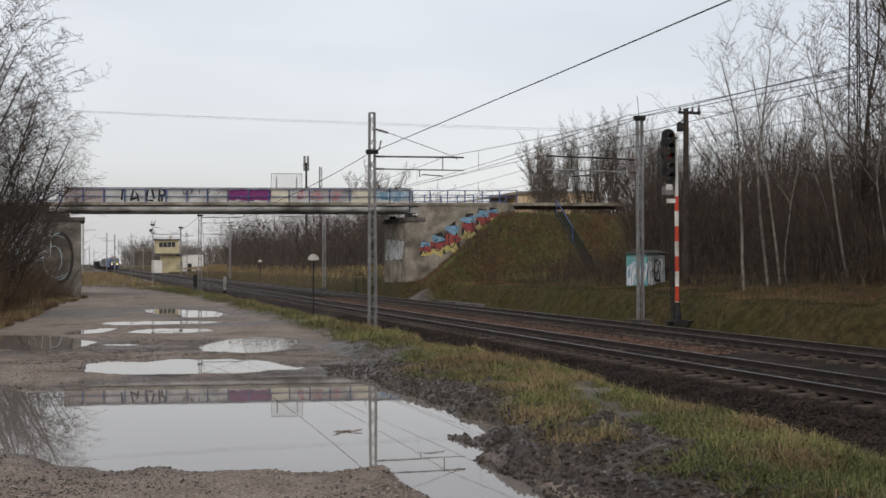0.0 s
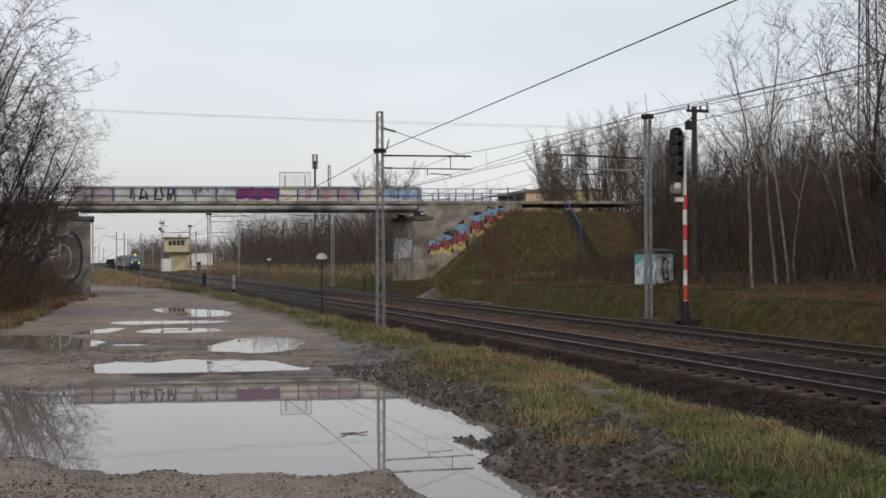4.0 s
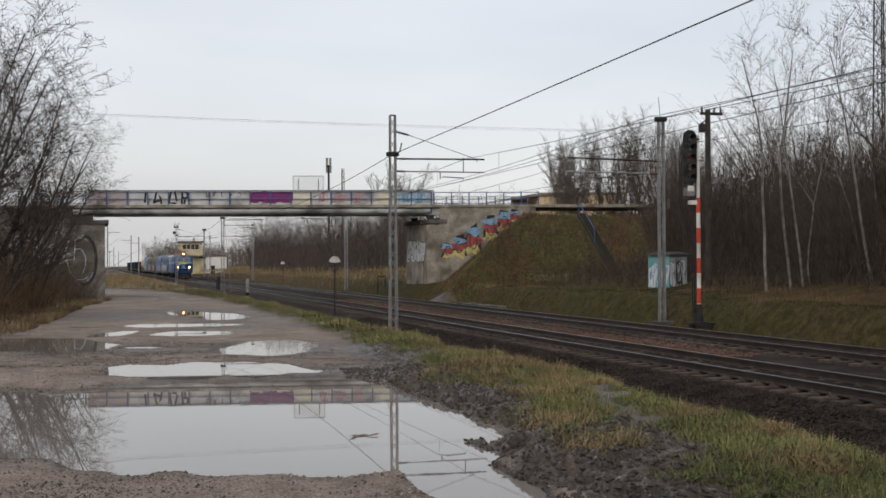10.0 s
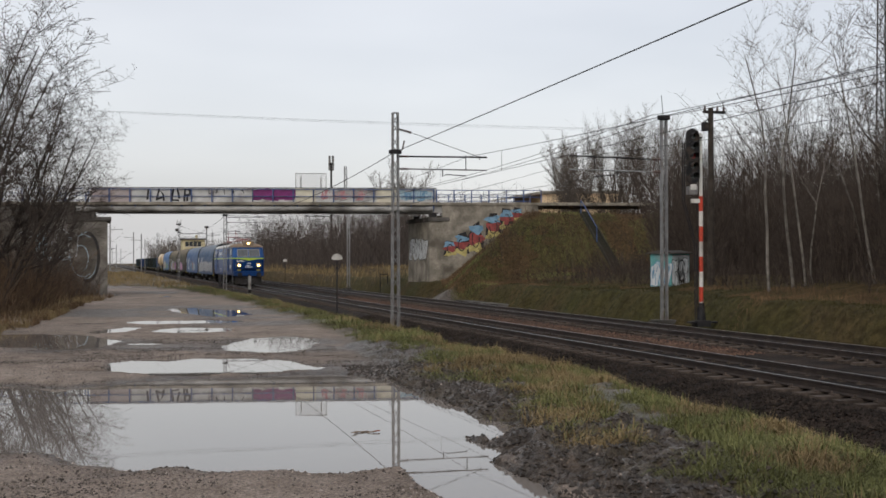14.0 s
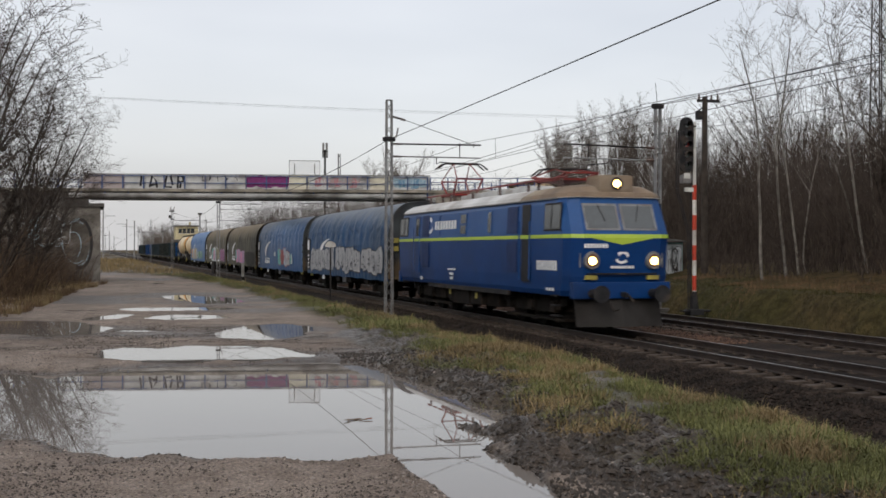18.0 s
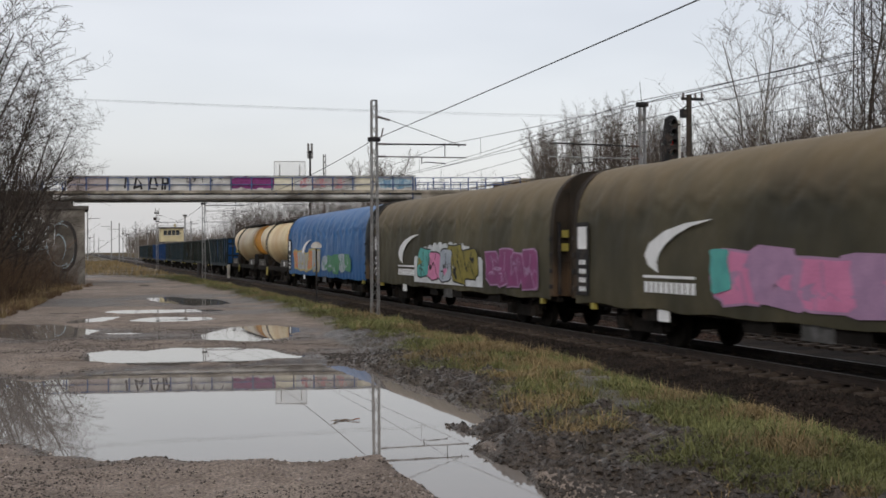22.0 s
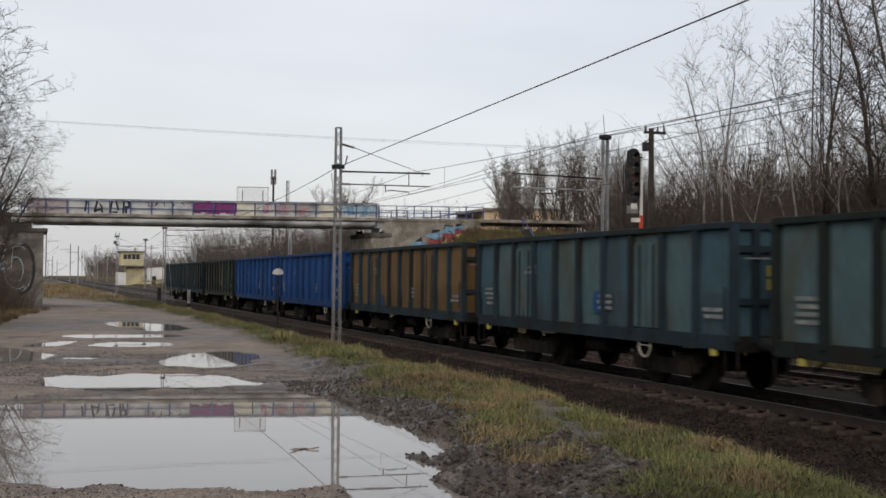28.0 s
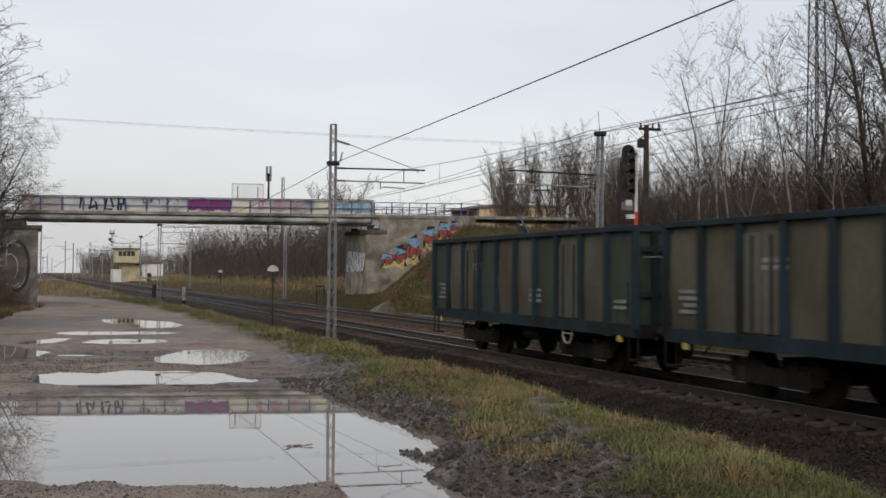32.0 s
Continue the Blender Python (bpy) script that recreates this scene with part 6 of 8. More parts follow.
            pipe(bm, [(-0.98, yc + dy, zt - 0.22), (-0.72, yc + dy, zt - 0.02), (-0.5, yc + dy, zt), (0.5, yc + dy, zt), (0.72, yc + dy, zt - 0.02), (0.98, yc + dy, zt - 0.22)], 0.028)
            part("contact_strip", bm, M_DARK, p)
    pantograph(4.6, False)
    pantograph(LEN - 4.6, True)
    # the body stands a little taller above the belt
    for o in t.children_recursive:
        if o.name.startswith("wheelset"):
            continue
        for v in o.data.vertices:
            z = v.co.z
            v.co.z = z + 0.13 * float(step(1.98, 2.42, z)) + 0.06 * float(step(2.9, 3.4, z))
            v.co.y = LEN / 2 + (v.co.y - LEN / 2) * 0.97
    for k, (w, r, y) in enumerate(WHEELS):
        WHEELS[k] = (w, r, LEN / 2 + (y - LEN / 2) * 0.97)
    return t


# ---------------------------------------------------------------- tarpaulin wagons
TARP_LEN = 20.1


def tarp_profile():
    """Half-round hood: upright sides from z 0.86 to 2.6 and an arched roof to 4.26."""
    side = [(-1.44, 0.86)] + [(-1.45, 0.9 + 0.1 * i) for i in range(1, 17)] + [(-1.44, 2.6)]
    arch = []
    k = 60
    for i in range(1, k):
        a = math.pi - math.pi * i / k
        arch.append((1.44 * math.copysign(abs(math.cos(a)) ** 0.72, math.cos(a)), 2.6 + 1.66 * abs(math.sin(a)) ** 0.86))
    return side + arch + [(-x, z) for x, z in side][::-1]


def tarp_rings(prof, y0, y1, n, ribs, seed):
    """The hood hung over its bows: it sags between them and droops in scallops along the eaves."""
    P = np.array(prof)
    x, z = P[None, :, 0], P[None, :, 1]
    y = np.linspace(y0, y1, n + 1)[:, None]
    ph = (y - y0) / (y1 - y0) * ribs
    fold = np.abs(np.sin(np.pi * ph))
    hgt = np.clip((z - 1.9) / 1.0, 0, 1) * np.clip((4.0 - z) / 0.8, 0, 1)
    wob = fbm(y * 1.3 + seed, y * 0 + 0.5, 1.0, seed + 9, 2)
    arc = z - (2.62 + 0.5 * (1 - fold) + 0.16 * wob)
    arc2 = z - (3.12 + 0.28 * (1 - fold) + 0.12 * wob)
    sag = 0.045 * fold * hgt - 0.008 * np.exp(-(arc / 0.09) ** 2) * (0.3 + hgt) * (1 + 1.5 * wob) - 0.022 * np.exp(-(arc2 / 0.07) ** 2) * hgt * (1 + 0.8 * wob) + 0.014 * np.exp(-((arc2 + 0.15) / 0.09) ** 2) * (1 + wob)
    yy, zz = np.broadcast_to(y, sag.shape), np.broadcast_to(z, sag.shape)
    sag = sag + 0.018 * fbm(yy + seed, zz + x, 0.9, seed, 3) + 0.012 * (0.45 + hgt) * fbm(yy * 1.9 + seed, zz * 1.4 + x, 0.5, seed + 3, 3)
    low = 0.02 * np.sin(ph * 12.566 + seed) * np.clip((1.4 - z) / 0.7, 0, 1)
    d = np.hypot(x, z - 2.4)
    X = x - (sag + low) * x / d
    Z = z - sag * (z - 2.4) / d
    Z[:, [0, -1]] += 0.02 * np.sin(ph * 3.1 + seed)
    return np.stack([X, yy, Z], -1)


def build_tarp_wagon(s, tarp, endmat, seed, marks, label):
    t = train_vehicle("tarpaulin_wagon", label, "freight wagon", s, "covered wagons")
    L = TARP_LEN
    prof = tarp_profile()
    y0, y1 = 0.8, L - 0.8
    n = 200
    rng = random.Random(seed)
    R = tarp_rings(prof, y0, y1, n, 14, seed)
    idx = np.arange(R.shape[0] * R.shape[1]).reshape(R.shape[:2])
    quads = np.stack([idx[:-1, :-1], idx[:-1, 1:], idx[1:, 1:], idx[1:, :-1]], -1).reshape(-1, 4)
    hood = new("tarpaulin", raw_mesh("tarpaulin", R.reshape(-1, 3), quads, tarp, smooth=True))
    hood.parent = t
    # rounded end walls with posts and a dark recess
    for a, b, o in ((0.62, 0.84, -1), (L - 0.84, L - 0.62, 1)):
        out = [(x * 1.005, z + (0.015 if z > 2 else 0)) for x, z in prof]
        bm = bmesh.new()
        extrude(bm, [(x, max(z, 0.95)) for x, z in out], "y", a, b)
        ew = part("end_wall", bm, endmat, t, "rounded steel end wall")
        face = a if o < 0 else b
        bm = bmesh.new()
        ring = []
        for q in (face, face + o * 0.05):
            ring.append([(x * 1.012, q, max(z, 0.95) + 0.01) for x, z in out])
        ring.append([(x * 0.95, face + o * 0.05, max(z * 0.985, 1.05)) for x, z in out])
        loft(bm, ring, caps=False)
        part("end_rim", bm, endmat, ew)
        for x in (-0.95, -0.32, 0.32, 0.95):
            bm = bmesh.new()
            box(bm, x - 0.06, x + 0.06, *sorted((face, face + o * 0.08)), 1.0, 3.7)
            part("end_post", bm, endmat, ew)
        for z in (1.9, 2.7):
            part("end_bar", B(-1.3, 1.3, *sorted((face, face + o * 0.06)), z - 0.05, z + 0.05), endmat, ew)
        # locking gear on the corner
        for k in range(4):
            part("lock_fitting", B(-1.5, -1.40, a + 0.04, b - 0.04, 1.15 + 0.42 * k, 1.27 + 0.42 * k, bevel=0.02), M_DARK, ew)
        if o < 0:
            for z in (2.15, 2.5):
                part("hazard_plate", B(-1.26, -1.06, face - 0.12, face - 0.08, z, z + 0.2), M_AMBER, ew)
            part("end_ladder", B(-1.34, -1.28, face - 0.16, face - 0.05, 1.0, 2.9), M_DARK, ew)
    # underframe
    bm = bmesh.new()
    for sx in (-1.3, 1.18):
        box(bm, sx, sx + 0.12, 0.62, L - 0.62, 0.80, 1.12)
    part("side_sill", bm, M_GRIME, t)
    part("floor", B(-1.4, 1.4, 0.66, L - 0.66, 1.1, 1.2), M_GRIME, t)
    bm = bmesh.new()
    extrude(bm, [(5.6, 0.9), (6.6, 0.55), (L - 6.6, 0.55), (L - 5.6, 0.9)], "x", -0.35, 0.35)
    part("centre_beam", bm, M_GRIME, t)
    for y in (4.8, 8.3, 11.0, L - 5.2):
        part("side_fitting", B(-1.36, -1.30, y, y + rng.uniform(0.5, 1.1), 0.6, 0.9, bevel=0.01), M_GRIME, t)
    part("data_board", B(-1.40, -1.385, 9.2, 10.1, 0.58, 0.9), mat("pale_data_board", (0.11, 0.11, 0.112), (0.06, 0.06, 0.06), rough=0.6), t)
    part("data_board", B(-1.40, -1.385, L - 5.4, L - 4.9, 0.62, 0.88), M_LOGO, t)
    for y in (1.4, L - 1.75):
        part("yellow_lever", B(-1.42, -1.3, y, y + 0.2, 0.72, 1.0, bevel=0.02), M_AMBER, t)
    for yc in (3.6, L - 3.6):
        bogie(t, yc, (-0.9, 0.9), 0.46, 2.7)
    buffers(t, 0.62, -1)
    buffers(t, L - 0.62, 1)

    def on(u, v, o):
        return (-1.475 - o, u, v)
    # white label panel and dark plate near the trailing end
    part("label_panel", B(-1.49, -1.475, L - 1.5, L - 1.0, 2.2, 2.75), M_LOGO, t)
    bm = bmesh.new()
    for k in range(4):
        word_bars(bm, L - 1.45, L - 1.05, 1.15 + 0.22 * k, 1.27 + 0.22 * k, 3, lambda u, v, o: on(u, v, o + 0.012))
    tagged(part("label_marking", bm, M_LOGO, t), kind="stuff")
    part("label_plate", B(-1.486, -1.472, L - 1.6, L - 0.9, 1.05, 2.86), M_DARK, t)
    # crescent mark and two bars of lettering
    if marks.get("moon"):
        mc = marks["moon"]
        bm = bmesh.new()
        outer = [(1.25, 0.55), (0.72, 0.50), (0.25, 0.36), (-0.12, 0.12), (-0.24, -0.12), (-0.16, -0.34), (0.08, -0.5)]
        inner = [(1.25, 0.54), (0.8, 0.42), (0.5, 0.27), (0.25, 0.08), (0.12, -0.1), (0.06, -0.28), (0.09, -0.49)]
        for a in range(6):
            q = [outer[a], outer[a + 1], inner[a + 1], inner[a]]
            bm.faces.new([bm.verts.new(on(mc - 1.85 * u, 2.2 + 1.05 * v, 0.004)) for u, v in q])
        bmesh.ops.remove_doubles(bm, verts=bm.verts, dist=1e-4)
        part("crescent_mark", bm, M_LOGO, t, "white crescent mark")
        bm = bmesh.new()
        bm.faces.new([bm.verts.new(on(u, v, 0.004)) for u, v in ((mc - 1.7, 1.56), (mc + 0.5, 1.56), (mc + 0.5, 1.62), (mc - 1.7, 1.62))])
        word_bars(bm, mc - 1.7, mc + 0.5, 1.24, 1.48, 10, on)
        tagged(part("lettering", bm, M_LOGO, t), kind="stuff")
    if marks.get("cloud"):
        # a white cloud with a scalloped rim behind the letters
        u0, u1, v0, v1 = marks["cloud"]
        rim = [(u0, v0)]
        k = 13
        for i in range(k):
            w_ = (u1 - u0) / k
            base = v1 - 0.55 * abs(2 * (i + 0.5) / k - 1) ** 3 + rng.uniform(-0.05, 0.05)
            for a in (150, 110, 70, 30):
                rim.append((u0 + w_ * (i + 0.5) + 0.58 * w_ * math.cos(radians(a)), base + 0.2 * math.sin(radians(a))))
        rim.append((u1, v0))
        bm = bmesh.new()
        bm.faces.new([bm.verts.new(on(u, v, 0.002)) for u, v in rim])
        bmesh.ops.triangulate(bm, faces=bm.faces)
        part("graffiti_cloud", bm, M_SPRAYWHITE, hood, "white scalloped cloud of paint")
    if marks.get("repaint"):
        u, v, ww, hh = marks["repaint"]
        part("repaint_patch", blob(bmesh.new(), u, v, ww, hh, rng, on, n=22, rough=0.05), mat("grey_cover_paint", (0.05, 0.046, 0.04), (0.032, 0.03, 0.026), rough=0.7, scale=2), hood, "dark grey paint over old graffiti")
    for g, (u0, u1, v0, v1, cnt, fills, outl, sd_) in enumerate(marks.get("graffiti", ())):
        letters(hood, u0, u1, v0, v1, cnt, fills, outl, on, sd_, 0.1 if outl is M_YELLOW else 0.05, 0.016 * g + (0.006 if marks.get("cloud") else 0.0))
    return t


# ---------------------------------------------------------------- tank wagons
TANK_LEN = 13.6
M_TANK = mat("cream_tank_paint", (0.68, 0.575, 0.37), (0.55, 0.455, 0.28), rough=0.42, scale=0.5, dirt=(0.47, 0.30, 0.13), dirt_amount=0.5, bump=0.03, stretch=(1.0, 1.2, 0.45))
M_SKIRT = mat("grey_skirt", (0.085, 0.082, 0.078), (0.05, 0.047, 0.044), rough=0.7, scale=1.5, dirt=(0.03, 0.027, 0.024), dirt_amount=0.5)
M_STENCIL = mat("worn_stencil", (0.30, 0.29, 0.27), (0.16, 0.155, 0.145), rough=0.7, scale=5)
M_TANKBAND = mat("orange_tank_band", (0.55, 0.27, 0.05), (0.46, 0.22, 0.05), rough=0.45, scale=0.7, dirt=(0.4, 0.25, 0.1), dirt_amount=0.4, bump=0.03)


def build_tank_wagon(s, seed):
    t = train_vehicle("tank_wagon", "cream tank wagon with an orange end band", "tank wagon", s, "tank wagons")
    L = TANK_LEN
    seg = 36

    def ring(y, r, zc):
        return [(r * math.cos(2 * math.pi * i / seg), y, zc + r * math.sin(2 * math.pi * i / seg)) for i in range(seg)]
    y0, y1 = 0.95, L - 0.95

    def dims(y):
        k = 1 - abs(2 * (y - y0) / (y1 - y0) - 1)
        r = 1.06 + 0.35 * min(1.0, k * 1.03)
        return r, 4.03 - r
    rings = []
    for d, q in ((0.0, 0.05), (0.02, 0.4), (0.06, 0.66), (0.12, 0.84), (0.2, 0.95), (0.3, 1.0)):
        r, zc = dims(y0 + d)
        rings.append(ring(y0 + d, r * q, zc))
    mid = [y0 + 0.75 + (y1 - y0 - 1.25) * i / 16 for i in range(17)]
    split = 1
    for y in mid[:split]:
        rings.append(ring(y, *dims(y)))
    part("tank_end_band", loft(bmesh.new(), rings), M_TANKBAND, t, "orange painted leading end", smooth=True)
    rings = [ring(y, dims(y)[0], dims(y)[1]) for y in mid[max(split - 1, 0):]]
    for d, q in ((0.34, 0.95), (0.2, 0.84), (0.10, 0.66), (0.03, 0.4), (0.0, 0.05)):
        r, zc = dims(y1 - d)
        rings.append(ring(y1 - d, r * q, zc))
    tank = part("tank", loft(bmesh.new(), rings), M_TANK, t, smooth=True)
    for y in (y0 + 2.2, y0 + 6.1, y0 + 9.6):
        r, zc = dims(y)
        rr = [[(q * math.cos(2 * math.pi * i / seg), y + dy, zc + q * math.sin(2 * math.pi * i / seg)) for i in range(seg)] for q, dy in ((r, -0.03), (r + 0.012, -0.03), (r + 0.012, 0.03), (r, 0.03))]
        part("weld_band", loft(bmesh.new(), rr, caps=False), M_TANK, tank)
    # ladder, walkway, domes
    y = L * 0.52
    bm = bmesh.new()
    r, zc = dims(y)
    arc = [(-(r + 0.12) * math.cos(radians(a)), zc + (r + 0.12) * math.sin(radians(a))) for a in range(-50, 91, 10)]
    for dy in (-0.24, 0.24):
        pipe(bm, [(x, y + dy, z) for x, z in arc], 0.025)
        tube(bm, (arc[0][0], y + dy, arc[0][1]), (-1.3, y + dy, 1.0), 0.025, seg=6)
    lad = part("ladder", bm, M_DARK, t, "dark ladder over the tank side")
    for x, z in arc[:-1]:
        part("rung", T((x, y - 0.24, z), (x, y + 0.24, z), 0.02, seg=6), M_DARK, lad)
    part("walkway", B(-0.5, 0.5, y0 + 0.9, y1 - 0.9, 4.06, 4.1), M_DARK, t)
    for sx in (-0.5, 0.5):
        part("walkway_rail", T((sx, y0 + 0.9, 4.16), (sx, y1 - 0.9, 4.16), 0.02, seg=5), M_DARK, t)
    for yy in (4.4, 7.1, 9.8):
        part("manhole", T((0, yy, 3.95), (0, yy, 4.22), 0.3, seg=16), M_GRIME, t)
    # saddles and frame
    for a, b in ((1.4, 3.3), (L - 3.3, L - 1.4)):
        bm = bmesh.new()
        extrude(bm, [(a, 1.15), (b, 1.15), (b - 0.35, 1.95), (a + 0.1, 1.95)] if a < 5 else [(a, 1.15), (b, 1.15), (b - 0.1, 1.95), (a + 0.35, 1.95)], "x", -0.85, 0.85)
        part("saddle", bm, M_GRIME, t)
        for sx in (-1, 1):
            bm = bmesh.new()
            extrude(bm, [(a - 0.5, 1.0), (b + 0.9, 1.0), (b + 0.3, 1.62), (a - 0.35, 1.62)] if a < 5 else [(a - 0.9, 1.0), (b + 0.5, 1.0), (b + 0.35, 1.62), (a - 0.3, 1.62)], "x", *sorted((sx * 1.13, sx * 1.16)))
            sk = part("skirt_plate", bm, M_SKIRT, t, "grey skirt plate with worn stencilling")
            if sx < 0:
                bm = bmesh.new()
                for k in range(3):
                    word_bars(bm, a + 0.1, b - 0.2, 1.12 + 0.14 * k, 1.19 + 0.14 * k, 11 - 2 * k, lambda u, v, o: (-1.162 - o, u, v))
                part("stencil_marking", bm, M_STENCIL, sk)
    part("label_panel", B(-1.19, -1.175, 2.2, 2.5, 1.25, 1.5), M_LOGO, t)
    bm = bmesh.new()
    for sx in (-1.25, 1.1):
        box(bm, sx, sx + 0.15, 0.62, L - 0.62, 0.92, 1.18)
    part("side_sill", bm, M_GRIME, t)
    part("discharge_gear", B(-0.5, 0.5, L / 2 - 0.7, L / 2 + 0.7, 0.5, 1.5, bevel=0.1), M_GRIME, t)
    w = bmesh.new()
    rr = curve_points(L / 2 + 1.4, 0.85, 0.27, 0.27, 0, 360, 18)
    pipe(w, [(-1.3, u, v) for u, v in rr], 0.022)
    for k in range(3):
        a = k * 1.047
        tube(w, (-1.3, L / 2 + 1.4 - 0.26 * math.cos(a), 0.85 - 0.26 * math.sin(a)), (-1.3, L / 2 + 1.4 + 0.26 * math.cos(a), 0.85 + 0.26 * math.sin(a)), 0.015, seg=5)
    part("hand_wheel", w, M_AMBER, t, "yellow brake hand wheel")
    for yc in (2.6, L - 2.6):
        bogie(t, yc, (-0.9, 0.9), 0.46, 2.7)
    buffers(t, 0.62, -1)
    buffers(t, L - 0.62, 1)
    part("head_stock", B(-1.3, 1.3, 0.6, 0.75, 0.9, 1.2), M_GRIME, t)
    part("head_stock", B(-1.3, 1.3, L - 0.75, L - 0.6, 0.9, 1.2), M_GRIME, t)
    return t


# ---------------------------------------------------------------- open coal wagons
OPEN_LEN = 13.72


def build_open_wagon(s, panels, rib, seed, label, marks=()):
    t = train_vehicle("open_wagon", label, "freight wagon", s, "open wagons")
    L = OPEN_LEN
    y0, y1, z0, z1 = 0.62, L - 0.62, 1.08, 3.3
    rng = random.Random(seed)
    n = 10
    w = (y1 - y0) / n
    for sx in (-1, 1):
        for i in range(n):
            a, b = y0 + i * w, y0 + (i + 1) * w
            bm = bmesh.new()
            bulge = rng.uniform(-0.012, 0.02)
            out = [(sx * 1.36, z0 + 0.1), (sx * (1.40 + bulge), z0 + 0.9), (sx * 1.385, z1 - 0.1), (sx * 1.34, z1 - 0.1), (sx * 1.34, z0 + 0.1)]
            extrude(bm, out, "y", a + 0.002, b - 0.002)
            part("side_sheet", bm, panels[i % len(panels)], t)
        for i in range(n + 1):
            y = y0 + i * w
            bm = bmesh.new()
            extrude(bm, [(sx * 1.385, y - 0.10), (sx * 1.50, y - 0.065), (sx * 1.50, y + 0.065), (sx * 1.385, y + 0.10)], "z", z0 + 0.02, z1 - 0.06)
            part("side_post", bm, rib, t)
        part("top_rail", B(*sorted((sx * 1.32, sx * 1.51)), y0 - 0.03, y1 + 0.03, z1 - 0.12, z1, bevel=0.02), rib, t)
        part("side_sill", B(*sorted((sx * 1.26, sx * 1.46)), y0 - 0.02, y1 + 0.02, z0 - 0.16, z0 + 0.12, bevel=0.015), rib, t)
        # door leaves with hinges and bars
        for c in (2, 7):
            yc = y0 + (c + 0.5) * w
            for q in (-0.28, 0.28):
                d = part("door_leaf", B(*sorted((sx * 1.40, sx * 1.43)), yc + q - 0.25, yc + q + 0.25, z0 + 0.15, z1 - 0.3, bevel=0.01), panels[c % len(panels)], t)
                part("door_bar", B(*sorted((sx * 1.43, sx * 1.455)), yc + q - 0.03, yc + q + 0.03, z0 + 0.15, z1 - 0.35), rib, d)
    for yy, o in ((y0, -1), (y1, 1)):
        bm = bmesh.new()
        box(bm, -1.36, 1.36, *sorted((yy, yy - o * 0.05)), z0, z1 - 0.04)
        e = part("end_wall", bm, panels[0 if o < 0 else -1], t)
        for x in (-1.0, -0.35, 0.35, 1.0):
            part("end_post", B(x - 0.07, x + 0.07, *sorted((yy, yy + o * 0.1)), z0, z1 - 0.1), rib, e)
        for z in (z0 + 0.75, z1 - 0.5, z1 - 0.08):
            part("end_bar", B(-1.4, 1.4, *sorted((yy, yy + o * 0.09)), z - 0.06, z + 0.06), rib, e)
        if o < 0:
            for z in (2.05, 2.3):
                part("hazard_plate", B(-0.72, -0.5, yy - 0.02, yy - 0.005, z, z + 0.2, bevel=0.005), M_AMBER, e)
            part("end_grab_rail", T((-1.3, yy - 0.14, 2.62), (-0.45, yy - 0.14, 2.62), 0.018, seg=6), M_STEEL, e)
        part("head_stock", B(-1.3, 1.3, *sorted((yy - o * 0.1, yy + o * 0.04)), 0.9, 1.2), M_GRIME, t)
        part("shunter_step", B(-1.42, -1.2, yy - o * 0.1 - 0.2, yy - o * 0.1 + 0.2, 0.42, 0.46), M_GRIME, t)
        bm = bmesh.new()
        pipe(bm, [(-1.4, yy - o * 0.32, 1.0), (-1.4, yy - o * 0.32, 0.44), (-1.4, yy + o * 0.08, 0.44), (-1.4, yy + o * 0.08, 1.0)], 0.02)
        part("step_bracket", bm, M_GRIME, t)
        part("grab_handle", T((-1.5, yy - o * 0.2, 1.3), (-1.5, yy - o * 0.2, 2.1), 0.018, seg=6), rib, t)
    part("floor", B(-1.34, 1.34, y0, y1, z0 - 0.02, z0 + 0.06), M_GRIME, t)
    bm = bmesh.new()
    extrude(bm, [(4.6, 0.95), (5.3, 0.62), (L - 5.3, 0.62), (L - 4.6, 0.95)], "x", -0.3, 0.3)
    part("centre_beam", bm, M_GRIME, t)
    part("brake_cylinder", T((-0.9, 6.2, 0.72), (-0.9, 7.2, 0.72), 0.17, seg=12), M_GRIME, t)
    bm = bmesh.new()
    rr = curve_points(3.9, 0.85, 0.24, 0.24, 0, 360, 16)
    pipe(bm, [(-1.38, u, v) for u, v in rr], 0.02)
    tube(bm, (-1.38, 3.66, 0.85), (-1.38, 4.14, 0.85), 0.016, seg=5)
    part("hand_wheel", bm, mat("pale_handwheel", (0.4, 0.38, 0.33)), t)
    for y in (1.2, L - 1.4):
        part("yellow_hook", B(-1.46, -1.38, y, y + 0.16, 0.8, 1.0, bevel=0.02), M_AMBER, t)
    # white lettering bars and paint patches
    bm = bmesh.new()
    on = lambda u, v, o: (-1.455 - o, u, v)
    for u, v, rows in [(L - 1.75, 1.5, 4), (5.25, 1.55, 3), (9.25, 2.35, 2), (1.0, 1.5, 2)]:
        for k in range(rows):
            word_bars(bm, u, u + rng.uniform(0.5, 0.75), v + 0.13 * k, v + 0.075 + 0.13 * k, 7, lambda a, c, o: (-1.435 - o, a, c))
    tagged(part("lettering", bm, mat("worn_white_lettering", (0.27, 0.28, 0.27), (0.14, 0.15, 0.15), rough=0.7, scale=6), t), kind="stuff")
    for u, v, ww, hh, m_ in marks:
        bm = bmesh.new()
        blob(bm, u, v, ww, hh, rng, lambda a, c, o: (-1.425 - o, a, c), rough=0.06)
        part("paint_patch", bm, m_, t)
    for yc in (3.6, L - 3.6):
        bogie(t, yc, (-0.9, 0.9), 0.46, 2.7)
    buffers(t, 0.62, -1)
    buffers(t, L - 0.62, 1)
    return t


